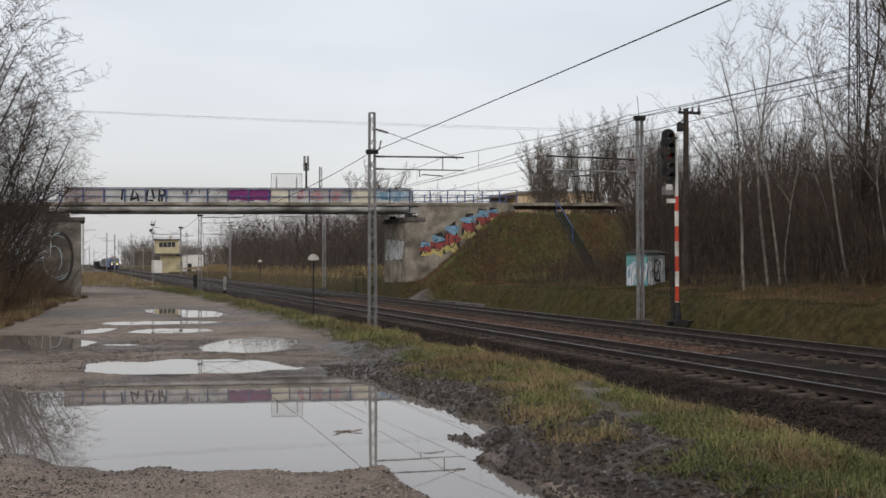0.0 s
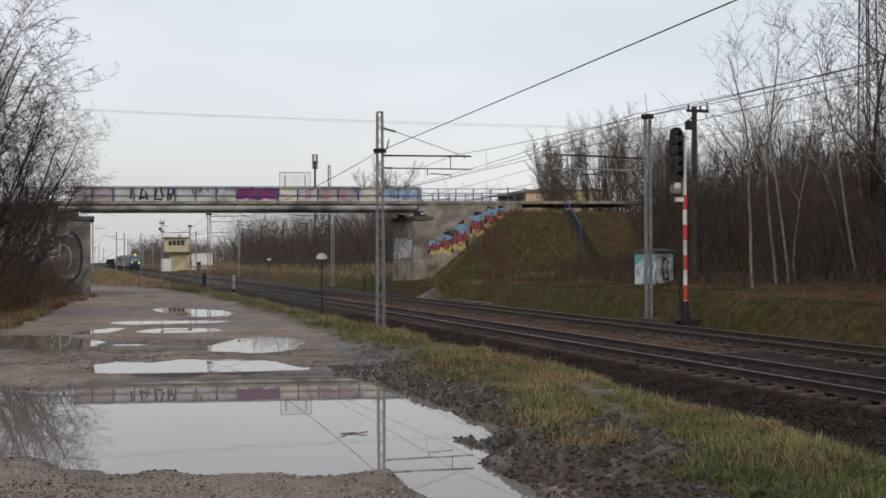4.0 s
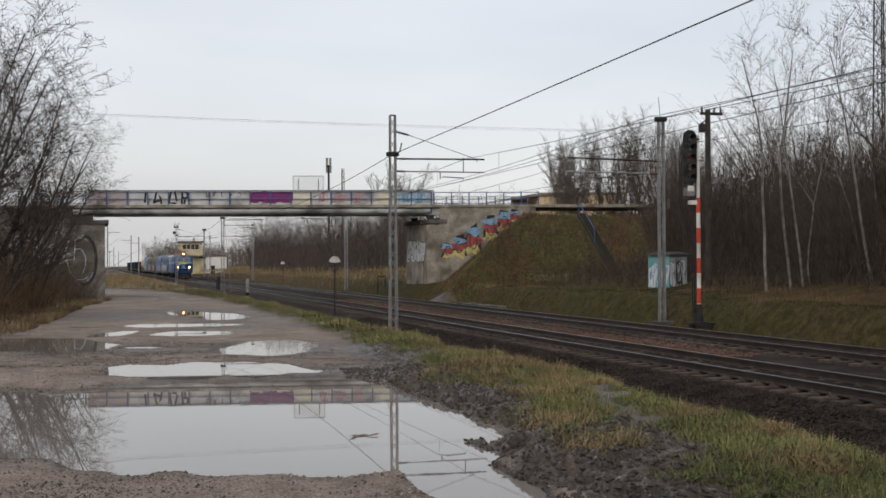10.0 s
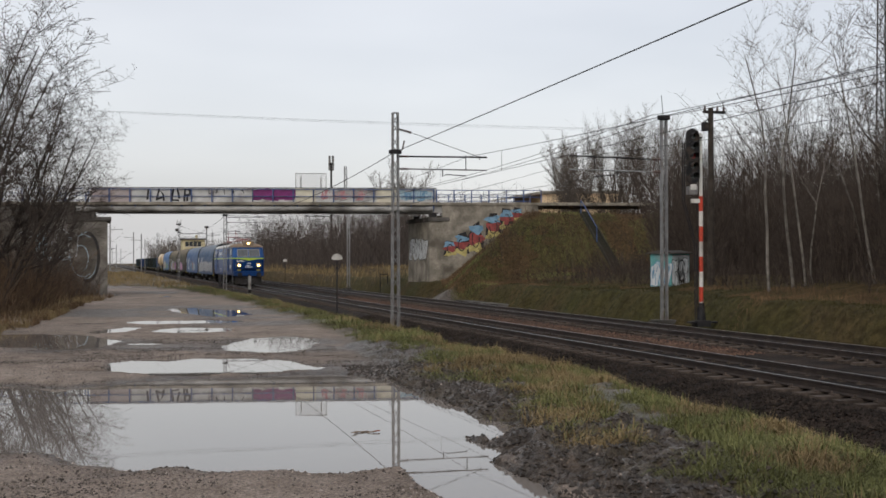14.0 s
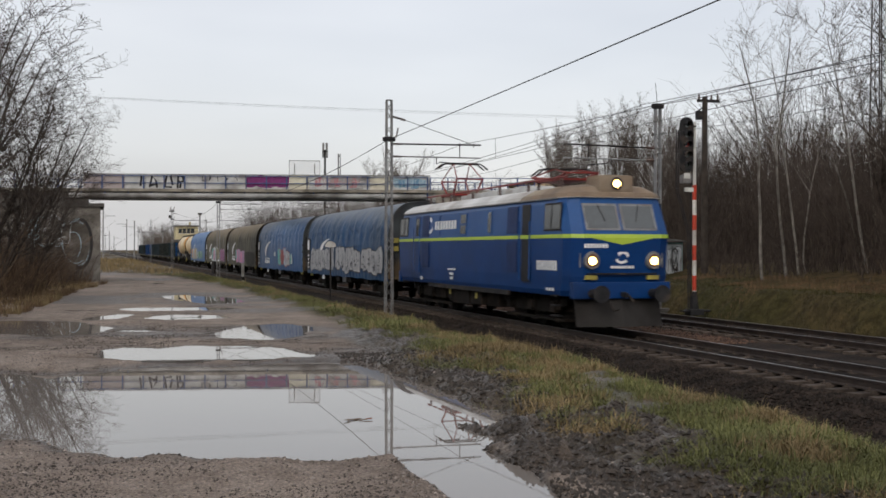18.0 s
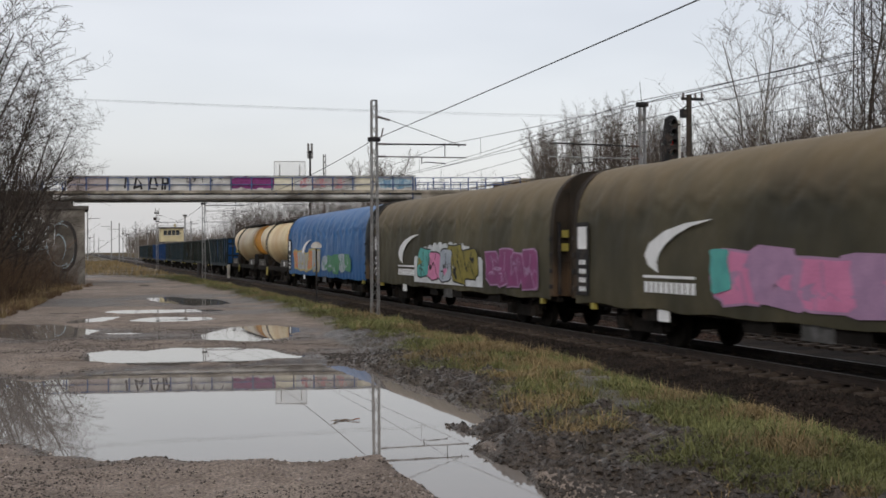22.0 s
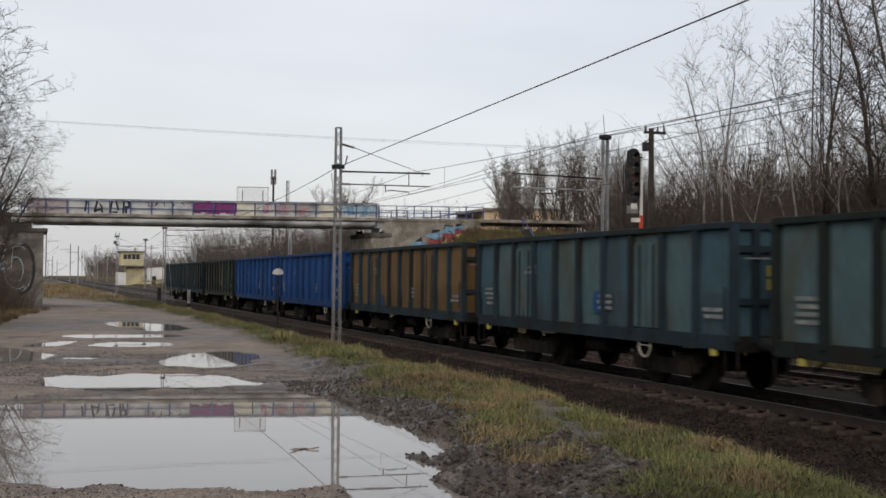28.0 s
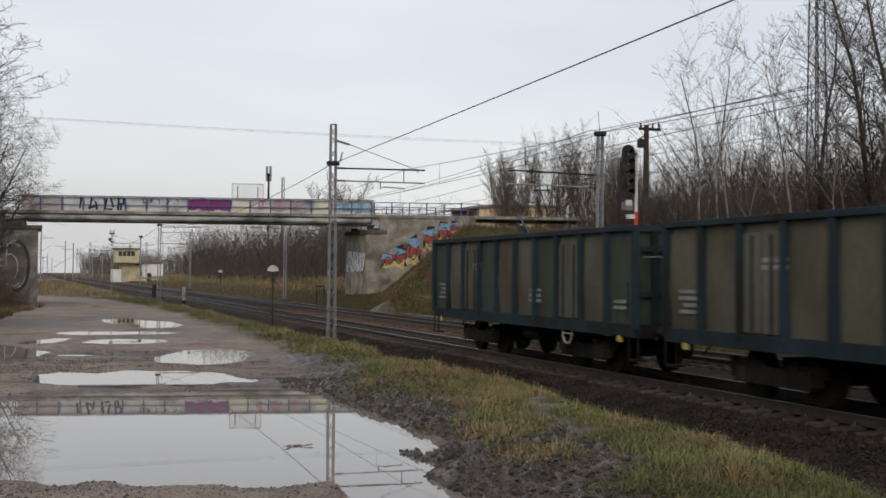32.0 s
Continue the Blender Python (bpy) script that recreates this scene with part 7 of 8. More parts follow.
def wagon_paint(name, col, worn, amount=0.5):
    return mat(name, col, tuple(c * 0.75 for c in col), rough=0.64, scale=1.5, fine=11, dirt=worn, dirt_amount=amount + 0.12, bump=0.06, stretch=(1.0, 1.0, 0.42))


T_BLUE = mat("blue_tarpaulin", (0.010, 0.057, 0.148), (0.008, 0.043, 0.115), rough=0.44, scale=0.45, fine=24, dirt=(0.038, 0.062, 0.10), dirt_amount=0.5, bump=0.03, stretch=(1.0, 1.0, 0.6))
# the paler crown colour carries the sky light on the hood
pale_crown(T_BLUE, (0.10, 0.115, 0.13), 3.3, 4.1)
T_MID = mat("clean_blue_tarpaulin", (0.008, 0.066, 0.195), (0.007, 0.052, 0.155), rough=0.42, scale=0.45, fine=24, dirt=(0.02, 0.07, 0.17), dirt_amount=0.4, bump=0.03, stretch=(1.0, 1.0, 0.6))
pale_crown(T_MID, (0.09, 0.115, 0.14), 3.3, 4.1)
T_LIGHT = mat("bright_blue_tarpaulin", (0.014, 0.098, 0.27), (0.011, 0.075, 0.215), rough=0.4, scale=0.4, fine=24, dirt=(0.03, 0.10, 0.24), dirt_amount=0.3, bump=0.02)
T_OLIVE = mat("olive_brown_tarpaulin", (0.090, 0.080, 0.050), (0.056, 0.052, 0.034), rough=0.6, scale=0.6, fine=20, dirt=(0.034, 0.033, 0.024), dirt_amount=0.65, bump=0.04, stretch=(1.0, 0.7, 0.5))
pale_crown(T_OLIVE, (0.16, 0.122, 0.072), 2.9, 4.0, 0.85)
for m_ in (T_BLUE, T_MID, T_LIGHT, T_OLIVE):
    m_.node_tree.nodes["Principled BSDF"].inputs["Specular IOR Level"].default_value = 0.16
E_GREY = mat("slate_end_wall", (0.06, 0.068, 0.072), (0.036, 0.04, 0.044), rough=0.6, scale=1, dirt=(0.10, 0.075, 0.05), dirt_amount=0.5)
E_BROWN = mat("umber_end_wall", (0.04, 0.032, 0.025), (0.024, 0.02, 0.016), rough=0.65, scale=1, dirt=(0.09, 0.06, 0.04), dirt_amount=0.5)
G_SILVER = mat("spray_silver", (0.36, 0.37, 0.39), (0.25, 0.26, 0.28), rough=0.45, scale=2, dirt=(0.2, 0.21, 0.23), dirt_amount=0.4)
G_DARKGREY = mat("spray_dark_grey", (0.06, 0.065, 0.08), (0.04, 0.043, 0.055), rough=0.5, scale=2)
G_PINK = mat("spray_pink", (0.56, 0.20, 0.36), (0.48, 0.17, 0.31), rough=0.5, scale=2)
G_LILAC = mat("spray_lilac", (0.36, 0.22, 0.36), (0.29, 0.18, 0.3), rough=0.5, scale=2)
G_MAGENTA = mat("spray_plum", (0.22, 0.05, 0.16), (0.17, 0.045, 0.13), rough=0.5, scale=2)
G_TEAL = mat("spray_teal", (0.09, 0.36, 0.34), (0.07, 0.29, 0.28), rough=0.5, scale=2)
G_KHAKI = mat("spray_khaki", (0.22, 0.19, 0.04), (0.17, 0.15, 0.035), rough=0.5, scale=2)
G_ORANGE = mat("spray_orange", (0.52, 0.17, 0.06), (0.44, 0.15, 0.06), rough=0.5, scale=2)
G_GREEN = mat("spray_green", (0.06, 0.22, 0.11), (0.05, 0.17, 0.09), rough=0.5, scale=2)
G_GREYBLUE = mat("spray_grey_blue", (0.33, 0.38, 0.44), (0.26, 0.30, 0.36), rough=0.5, scale=2)

build_loco(0.0)
S = 19.24
L_ = TARP_LEN
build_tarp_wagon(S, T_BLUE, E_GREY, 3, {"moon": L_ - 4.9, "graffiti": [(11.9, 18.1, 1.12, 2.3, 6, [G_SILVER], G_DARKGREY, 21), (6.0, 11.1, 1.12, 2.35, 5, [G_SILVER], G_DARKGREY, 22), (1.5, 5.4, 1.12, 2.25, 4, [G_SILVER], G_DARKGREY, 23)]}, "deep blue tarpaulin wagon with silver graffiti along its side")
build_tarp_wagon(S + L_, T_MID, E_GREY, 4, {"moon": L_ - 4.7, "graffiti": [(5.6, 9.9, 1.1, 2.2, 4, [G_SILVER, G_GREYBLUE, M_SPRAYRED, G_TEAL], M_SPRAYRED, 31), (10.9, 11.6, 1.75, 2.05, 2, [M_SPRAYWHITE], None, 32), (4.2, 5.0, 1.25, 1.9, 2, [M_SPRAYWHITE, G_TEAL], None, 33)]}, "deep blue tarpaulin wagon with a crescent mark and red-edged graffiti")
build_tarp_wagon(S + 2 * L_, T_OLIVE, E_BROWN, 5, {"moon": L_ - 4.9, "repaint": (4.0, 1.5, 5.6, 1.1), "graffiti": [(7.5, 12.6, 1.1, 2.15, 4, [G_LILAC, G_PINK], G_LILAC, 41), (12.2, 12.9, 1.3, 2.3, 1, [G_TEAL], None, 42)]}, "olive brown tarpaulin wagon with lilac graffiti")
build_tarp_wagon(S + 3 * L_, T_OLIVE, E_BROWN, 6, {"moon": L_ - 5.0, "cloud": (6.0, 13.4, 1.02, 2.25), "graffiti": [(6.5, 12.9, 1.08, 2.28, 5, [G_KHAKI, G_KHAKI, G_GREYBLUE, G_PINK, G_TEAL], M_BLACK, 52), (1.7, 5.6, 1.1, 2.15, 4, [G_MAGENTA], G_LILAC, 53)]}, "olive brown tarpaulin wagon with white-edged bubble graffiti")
build_tarp_wagon(S + 4 * L_, T_LIGHT, E_GREY, 7, {"moon": L_ - 5.3, "graffiti": [(10.4, 17.4, 1.1, 2.15, 7, [G_SILVER, G_GREYBLUE, G_ORANGE, G_SILVER], M_YELLOW, 61), (3.4, 9.8, 1.1, 2.0, 5, [G_GREEN, G_GREYBLUE, G_GREEN], None, 62)]}, "bright blue tarpaulin wagon with yellow-edged graffiti")
S += 5 * L_
build_tank_wagon(S, 1)
build_tank_wagon(S + TANK_LEN, 2)
S += 2 * TANK_LEN
P_BLUE = wagon_paint("wagon_blue", (0.012, 0.064, 0.21), (0.012, 0.036, 0.095), 0.35)
# posts are the wagon's own blue, darkened to hold their shading
P_BLUE_SHADED = wagon_paint("rib_blue", (0.008, 0.038, 0.13), (0.008, 0.022, 0.06), 0.4)
P_BLUE_D = wagon_paint("wagon_dark_blue", (0.004, 0.018, 0.065), (0.007, 0.013, 0.03), 0.4)
P_TEAL = wagon_paint("wagon_faded_teal", (0.07, 0.115, 0.124), (0.06, 0.055, 0.04), 0.45)
P_TEAL2 = wagon_paint("wagon_grey_green", (0.056, 0.08, 0.073), (0.055, 0.045, 0.033), 0.5)
P_SLATE = wagon_paint("wagon_slate_blue", (0.044, 0.085, 0.11), (0.04, 0.042, 0.038), 0.45)
P_BROWN = wagon_paint("wagon_ochre_brown", (0.14, 0.088, 0.04), (0.075, 0.05, 0.028), 0.5)
P_UMBER = wagon_paint("wagon_umber", (0.028, 0.020, 0.013), (0.018, 0.014, 0.011), 0.5)
P_GREEN = wagon_paint("wagon_dark_green", (0.046, 0.062, 0.05), (0.05, 0.042, 0.032), 0.5)
P_GREEN2 = wagon_paint("wagon_bottle_green", (0.012, 0.028, 0.026), (0.02, 0.018, 0.016), 0.45)
P_OLIVE = wagon_paint("wagon_drab_olive", (0.088, 0.084, 0.062), (0.05, 0.042, 0.03), 0.5)
P_OLIVE2 = wagon_paint("wagon_grey_drab", (0.10, 0.10, 0.08), (0.062, 0.05, 0.036), 0.5)

P_RIB_B = wagon_paint("rib_blue_grey", (0.018, 0.032, 0.042), (0.014, 0.014, 0.013), 0.5)
P_RIB_G = wagon_paint("rib_green_grey", (0.013, 0.019, 0.018), (0.014, 0.012, 0.010), 0.5)
OPENS = [
    ([P_BLUE, P_BLUE, P_SLATE, P_TEAL2, P_SLATE, P_BLUE, P_TEAL2, P_SLATE, P_TEAL2, P_TEAL2], P_RIB_B, "open wagon patched in blue and grey green", [(1.9, 2.2, 0.7, 0.7, P_TEAL2)]),
    ([P_TEAL2, P_SLATE, P_TEAL2], P_RIB_G, "grey green open wagon with dark posts", []),
    ([P_TEAL, P_TEAL2, P_TEAL], P_RIB_G, "faded teal open wagon with worn panels", [(9.5, 1.8, 0.8, 0.6, P_BLUE), (6.0, 2.3, 0.7, 0.9, P_OLIVE2)]),
    ([P_SLATE, P_TEAL, P_TEAL], P_RIB_B, "faded teal open wagon with blue repaint patches", [(5.8, 1.7, 0.7, 0.5, P_BLUE), (10.0, 1.7, 0.5, 0.6, P_OLIVE2)]),
    ([P_BROWN], P_RIB_B, "ochre brown open wagon with dark posts", [(10.45, 1.42, 0.26, 0.4, P_BLUE), (10.1, 1.42, 0.24, 0.4, P_BLUE), (8.9, 1.38, 0.3, 0.45, P_BLUE)]),
    ([P_BLUE], P_BLUE_SHADED, "fresh blue open wagon", []),
    ([P_BLUE], P_BLUE_SHADED, "fresh blue open wagon", []),
    ([P_GREEN2, P_GREEN, P_GREEN2, P_OLIVE2, P_OLIVE], P_RIB_G, "dark bottle green open wagon with pale stencilling", []),
    ([P_OLIVE, P_OLIVE2, P_OLIVE], P_RIB_B, "drab olive open wagon with blue-green posts", []),
    ([P_GREEN, P_OLIVE2, P_OLIVE2], P_RIB_B, "dark green open wagon, last of the train", []),
]
for i, (pan, rib_, lab, mk) in enumerate(OPENS):
    build_open_wagon(S + i * OPEN_LEN, pan, rib_, 100 + i, lab, mk)

# ---------------------------------------------------------------- plants
M_BARK = mat("dark_bark", (0.075, 0.062, 0.052), (0.04, 0.034, 0.03), rough=0.9, scale=4, fine=30)
M_BIRCH = mat("pale_birch_bark", (0.22, 0.205, 0.185), (0.12, 0.11, 0.10), rough=0.85, scale=3, fine=20, dirt=(0.06, 0.055, 0.05), dirt_amount=0.45)
M_TWIG = mat("brown_twigs", (0.078, 0.063, 0.053), (0.046, 0.037, 0.032), rough=0.9, scale=2, islands=0.4)
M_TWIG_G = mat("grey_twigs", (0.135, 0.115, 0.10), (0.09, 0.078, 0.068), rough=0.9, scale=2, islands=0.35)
# twig brown lightened and greyed to hold the haze of distance
M_WOODHAZE = mat("hazed_far_twigs", (0.088, 0.074, 0.067), (0.062, 0.052, 0.047), rough=0.9, scale=2, islands=0.25)
M_SCRUB = mat("dead_scrub", (0.115, 0.078, 0.050), (0.06, 0.042, 0.03), rough=0.9, scale=2, islands=0.5)
M_GRASS = mat("winter_grass", (0.165, 0.17, 0.068), (0.10, 0.105, 0.042), rough=0.75, scale=0.5, islands=0.45, bump=0)
M_BANKGRASS = mat("dark_bank_grass", (0.06, 0.054, 0.022), (0.036, 0.034, 0.014), rough=0.8, scale=0.5, islands=0.45, bump=0)
M_DEADSTALK = mat("dead_stalks", (0.16, 0.105, 0.06), (0.1, 0.066, 0.04), rough=0.85, scale=0.5, islands=0.45, bump=0)
M_STRAW = mat("straw_grass", (0.25, 0.188, 0.098), (0.17, 0.128, 0.068), rough=0.8, scale=0.5, islands=0.4, bump=0)


def sticks(name, segs, material, sides=3):
    """Many thin tapered sticks as one mesh; sides=1 makes flat ribbons broadside to the camera's view. segs: rows of
    p0, p1, r0, r1.
    """
    s = np.asarray(segs, float)
    p0, p1, r0, r1 = s[:, 0:3], s[:, 3:6], s[:, 6:7], s[:, 7:8]
    d = p1 - p0
    d /= np.linalg.norm(d, axis=1, keepdims=True) + 1e-9
    ref = np.where(np.abs(d[:, 2:3]) > 0.9, [[1.0, 0, 0]], [[0, 0, 1.0]])
    if sides == 1:
        ref = np.array([[0.5, 0.8, 0.25]]) + 0.25 * np.random.default_rng(len(s)).normal(size=(len(s), 3))
    a = np.cross(d, ref)
    a /= np.linalg.norm(a, axis=1, keepdims=True) + 1e-9
    b = np.cross(d, a)
    if sides == 1:
        v = np.stack([p0 - a * r0, p0 + a * r0, p1 + a * r1, p1 - a * r1], 1)
        f = (np.arange(4)[None] + (np.arange(len(s)) * 4)[:, None])
        return raw_mesh(name, v.reshape(-1, 3), f, material)
    vs = []
    for p, r in ((p0, r0), (p1, r1)):
        for k in range(sides):
            t = 2 * math.pi * k / sides
            vs.append(p + r * (math.cos(t) * a + math.sin(t) * b))
    v = np.stack(vs, 1)
    f = np.array([(k, (k + 1) % sides, sides + (k + 1) % sides, sides + k) for k in range(sides)])
    f = (f[None] + (np.arange(len(s)) * 2 * sides)[:, None, None]).reshape(-1, 4)
    return raw_mesh(name, v.reshape(-1, 3), f, material, smooth=True)


def grow(rng, p, d, length, r, level, out_thick, out_thin, droop, spread, kids, up, bare=0.25):
    """One limb in a few bent pieces, with side limbs that leave it and turn upwards."""
    n = (7, 5, 4, 4)[level]
    seg = length / n
    wig = (0.07, 0.15, 0.2, 0.26)[level]
    for i in range(n):
        d = d + Vector((rng.gauss(0, wig), rng.gauss(0, wig), rng.gauss(0, wig * 0.6) + up * (1.6 if level == 1 else 1.0) - droop * (level >= 2) * (0.12 + 0.1 * i)))
        d.normalize()
        q = p + d * seg
        ra, rb = r * (1 - 0.78 * i / n), r * (1 - 0.78 * (i + 1) / n)
        (out_thick if level <= 1 else out_thin).append((*p, *q, max(ra, 0.005), max(rb, 0.004)))
        if level < 3:
            first = bare if level == 0 else 0.0
            if (i + 1) / n > first:
                for _ in range(kids[level]):
                    a = rng.uniform(0, 6.283)
                    side = Vector((math.cos(a), math.sin(a), rng.uniform(-0.1, 0.4)))
                    sp = spread + (0.12 if level else 0.0)
                    nd = (d * (1 - sp) + side * sp).normalized()
                    k = rng.uniform(0.26, 0.44) * (1.15 - 0.6 * i / n) if level == 0 else rng.uniform(0.28, 0.5)
                    grow(rng, p.lerp(q, rng.random()), nd, length * k, max(rb * 0.55, 0.0055), level + 1, out_thick, out_thin, droop, spread, kids, up)
        p = q


def tree_model(name, label, seed, height, r, bark, twig, droop=0.0, spread=0.5, kids=(3, 3, 3), up=0.03, stems=1, group="bare trees", bare=0.25):
    rng = random.Random(seed)
    thick, thin = [], []
    for k in range(stems):
        a = rng.uniform(0, 6.28)
        lean = Vector((0.28 * math.cos(a), 0.28 * math.sin(a), 1)) if stems > 1 else Vector((rng.gauss(0, 0.05), rng.gauss(0, 0.05), 1))
        grow(rng, Vector((0.15 * math.cos(a) * (stems > 1), 0.15 * math.sin(a) * (stems > 1), -0.3)), lean.normalized(), height * rng.uniform(0.85, 1.0), r, 0, thick, thin, droop, spread, kids, up, bare)
    t = thing(name, label, "tree", group)
    trunk = new("trunk", sticks("trunk", thick, bark, sides=6))
    trunk.parent = t
    crown = new("crown", sticks("crown", thin, twig, 1))
    crown.parent = t
    return t


def put(model, x, y, scale=1.0, turn=0.0, z=None, lean=0.0):
    gz = float(ground_z(np.array([x]), np.array([y]))[0]) if z is None else z
    ob = copy_thing(model, pose(x, y, gz) @ Matrix.Rotation(radians(lean), 4, "Y") @ Matrix.Rotation(radians(turn), 4, "Z") @ Matrix.Scale(scale, 4))
    return ob


def build_trees():
    rng = random.Random(21)
    birch = [tree_model("birch_tree", "slender bare birch with a pale trunk", 300 + k, 11.0, 0.07, M_BIRCH, M_TWIG_G, spread=0.36, kids=(2, 2, 2), up=0.05, group="birches", bare=0.5) for k in range(3)]
    wood = [tree_model("bare_tree", "bare dark-stemmed tree of the wood edge", 320 + k, 12.0, 0.13, M_BARK, M_TWIG, spread=0.45, kids=(2, 3, 2), up=0.05, group="wood edge trees") for k in range(3)]
    round_ = [tree_model("bare_tree", "many-stemmed bare shrub tree with fine twigs", 340 + k, 7.0, 0.045, M_TWIG_G, M_TWIG_G, spread=0.3, kids=(1, 2, 2), up=0.07, stems=10, group="round trees") for k in range(2)]
    willow = [tree_model("willow_tree", "bare bushy willow with arching twigs", 360 + k, 8.8, 0.075, M_BARK, M_TWIG, droop=0.2, spread=0.46, kids=(2, 2, 2), up=0.04, stems=4, group="willows") for k in range(2)]
    models = birch + wood + round_ + willow
    # the willows by the left abutment
    for x, y, k, sc, tn, le in ((-6.4, 45.0, 0, 1.28, 20, 13), (-5.0, 47.5, 1, 1.1, 60, 15), (-3.6, 46.5, 1, 0.95, 140, 26), (-9.8, 52.0, 0, 1.35, 80, 2), (-2.9, 54.5, 0, 0.8, 310, 10), (-3.4, 65.0, 1, 0.85, 200, 12)):
        put(willow[k], x, y, sc, tn, lean=le)
    # the wood on the right: birches in front, dark stems behind
    for x, y, k, sc in ((25.1, 38.4, 0, 0.98), (26.0, 38.1, 1, 0.95), (26.5, 38.0, 2, 0.85), (27.0, 38.3, 1, 0.6), (28.9, 37.2, 0, 0.75), (27.4, 35.0, 2, 0.9), (28.2, 33.6, 1, 0.7), (29.6, 34.6, 0, 0.85), (28.8, 30.2, 2, 0.8), (27.6, 29.0, 1, 0.6), (30.6, 38.2, 2, 0.75)):
        put(birch[k], x, y, sc, rng.uniform(0, 360), lean=rng.uniform(-12, -6))
    # tall dark trees with wide crowns among them
    for x, y, k, sc in ((29.0, 36.0, 0, 1.0), (30.0, 33.5, 1, 1.12), (28.6, 31.0, 2, 1.1), (28.2, 27.5, 0, 1.1), (30.5, 29.5, 1, 1.15), (31.5, 35.0, 2, 1.2), (33.5, 33.0, 0, 1.25), (32.0, 27.0, 1, 1.2)):
        put(wood[k], x, y, sc, rng.uniform(0, 360), lean=rng.uniform(-4, 3))
    for i in range(6):
        x, y = rng.uniform(31, 42), rng.uniform(24, 38)
        put(rng.choice(wood), x, y, rng.uniform(0.8, 1.2), rng.uniform(0, 360))
    for i in range(12):
        put(rng.choice(wood), rng.uniform(37, 52), rng.uniform(36, 62), rng.uniform(0.55, 0.75), rng.uniform(0, 360))
    # on and behind the right dam
    for x, y, sc in ((35.2, 80.8, 0.9), (36.5, 82.0, 1.0), (38.2, 80.5, 1.2), (39.8, 79.5, 1.25), (41.4, 78.6, 1.2), (37.6, 86.0, 1.1), (40.6, 84.0, 1.25), (43.0, 77.5, 1.05), (45.0, 80.0, 1.0)):
        put(rng.choice(round_), x, y, sc, rng.uniform(0, 360), 4.2)
    put(round_[0], 38.2, 146.0, 1.9, 40, 1.0)
    put(round_[1], 42.0, 150.0, 1.6, 200, 1.0)
    for x, y, sc in ((47, 150, 1.0), (56, 150, 1.1), (66, 150, 1.0), (76, 155, 1.2)):
        put(round_[1], x, y, sc, x * 7, 0.5)
    for m_ in models:
        for o in (m_, *m_.children_recursive):
            bpy.data.objects.remove(o)


build_trees()


def stem_mass(name, label, n, area, h0, h1, r, material, seed, twigs=5, clump=6.0, lean=0.2, clear_view=False, least=-0.35):
    """A tangle of thin upright stems with side twigs, over an area (x0, x1, y0, y1)."""
    rng = np.random.default_rng(seed)
    x0, x1, y0, y1 = area
    x, y = x0 + (x1 - x0) * rng.random(n), y0 + (y1 - y0) * rng.random(n)
    keep = (fbm(x, y, clump, seed, 3) > least) & ((x > 9) | (x < road_left(y) - 0.2))
    keep &= ~((y > 150) & (y < 260) & (x < 0.13 * y))
    if clear_view:
        s_, d_ = bridge_coords(x, y)
        # stems kept off the dam and cut back along the camera's sight lines
        keep &= ~((s_ > 20) & (s_ < 46) & (d_ > -11) & (d_ < 6.0)) & ~((x < 0.53 * y) & (y < 72)) & ~(x < 0.47 * y)
    x, y = x[keep], y[keep]
    n = len(x)
    z = ground_z(x, y) - 0.1
    h = (h0 + (h1 - h0) * rng.random(n) ** 1.3) * (0.75 + 0.35 * fbm(x, y, clump * 1.5, seed + 5, 2))
    rows = []
    p = np.stack([x, y, z], -1)
    d = np.stack([rng.normal(0, lean, n), rng.normal(0, lean, n), np.ones(n)], -1)
    for k in range(4):
        d = d + np.stack([rng.normal(0, 0.2, n), rng.normal(0, 0.2, n), np.zeros(n)], -1)
        q = p + d * (h / 4)[:, None]
        rr = np.full((n, 1), r) * (1 - 0.22 * k)
        rows.append(np.concatenate([p, q, rr, rr * 0.8], 1))
        for _ in range(twigs if k else max(1, twigs // 3)):
            t = rng.random((n, 1))
            a = p + (q - p) * t
            e = np.stack([rng.normal(0, 0.6, n), rng.normal(0, 0.6, n), 0.35 + 0.5 * rng.random(n)], -1) * (0.12 + 0.2 * rng.random((n, 1))) * (h / 1.4)[:, None] * 0.8
            rows.append(np.concatenate([a, a + e, rr * 0.42, rr * 0.15], 1))
        p = q
    tagged(new(name, sticks(name, np.concatenate(rows), material, 1)), label, "thicket", kind="stuff")


stem_mass("thicket", "dense bare brown thicket under the wood", 13000, (27.0, 44, 14, 62), 4.8, 8.2, 0.014, M_TWIG, 61, 8, clear_view=True)
stem_mass("thicket", "bare brown wood deep behind its edge", 5200, (42, 80, 16, 70), 7.0, 10.0, 0.035, M_TWIG, 68, 8, clear_view=True)
# two unseen belts of stems, added left and behind to block low sky light
stem_mass("thicket", "unseen stems added on the near side to block sky light", 2600, (-44, -11, -40, 32), 7.0, 11.0, 0.12, M_TWIG, 69, 5)
stem_mass("thicket", "unseen stems added behind the camera to block sky light", 2000, (-11, 9, -48, -16), 7.0, 11.0, 0.12, M_TWIG, 70, 5)
stem_mass("undergrowth", "dark tangled undergrowth along the wood edge", 5000, (25.5, 36, 14, 60), 0.6, 2.2, 0.014, M_TWIG, 67, 7, 3)
stem_mass("thicket", "dense bare brown wood beyond the tracks", 4600, (31, 75, 57, 118), 4.6, 7.5, 0.035, M_TWIG, 62, 8, clear_view=True)
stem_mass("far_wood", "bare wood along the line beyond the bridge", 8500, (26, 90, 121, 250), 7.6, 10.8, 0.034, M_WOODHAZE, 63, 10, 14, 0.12)
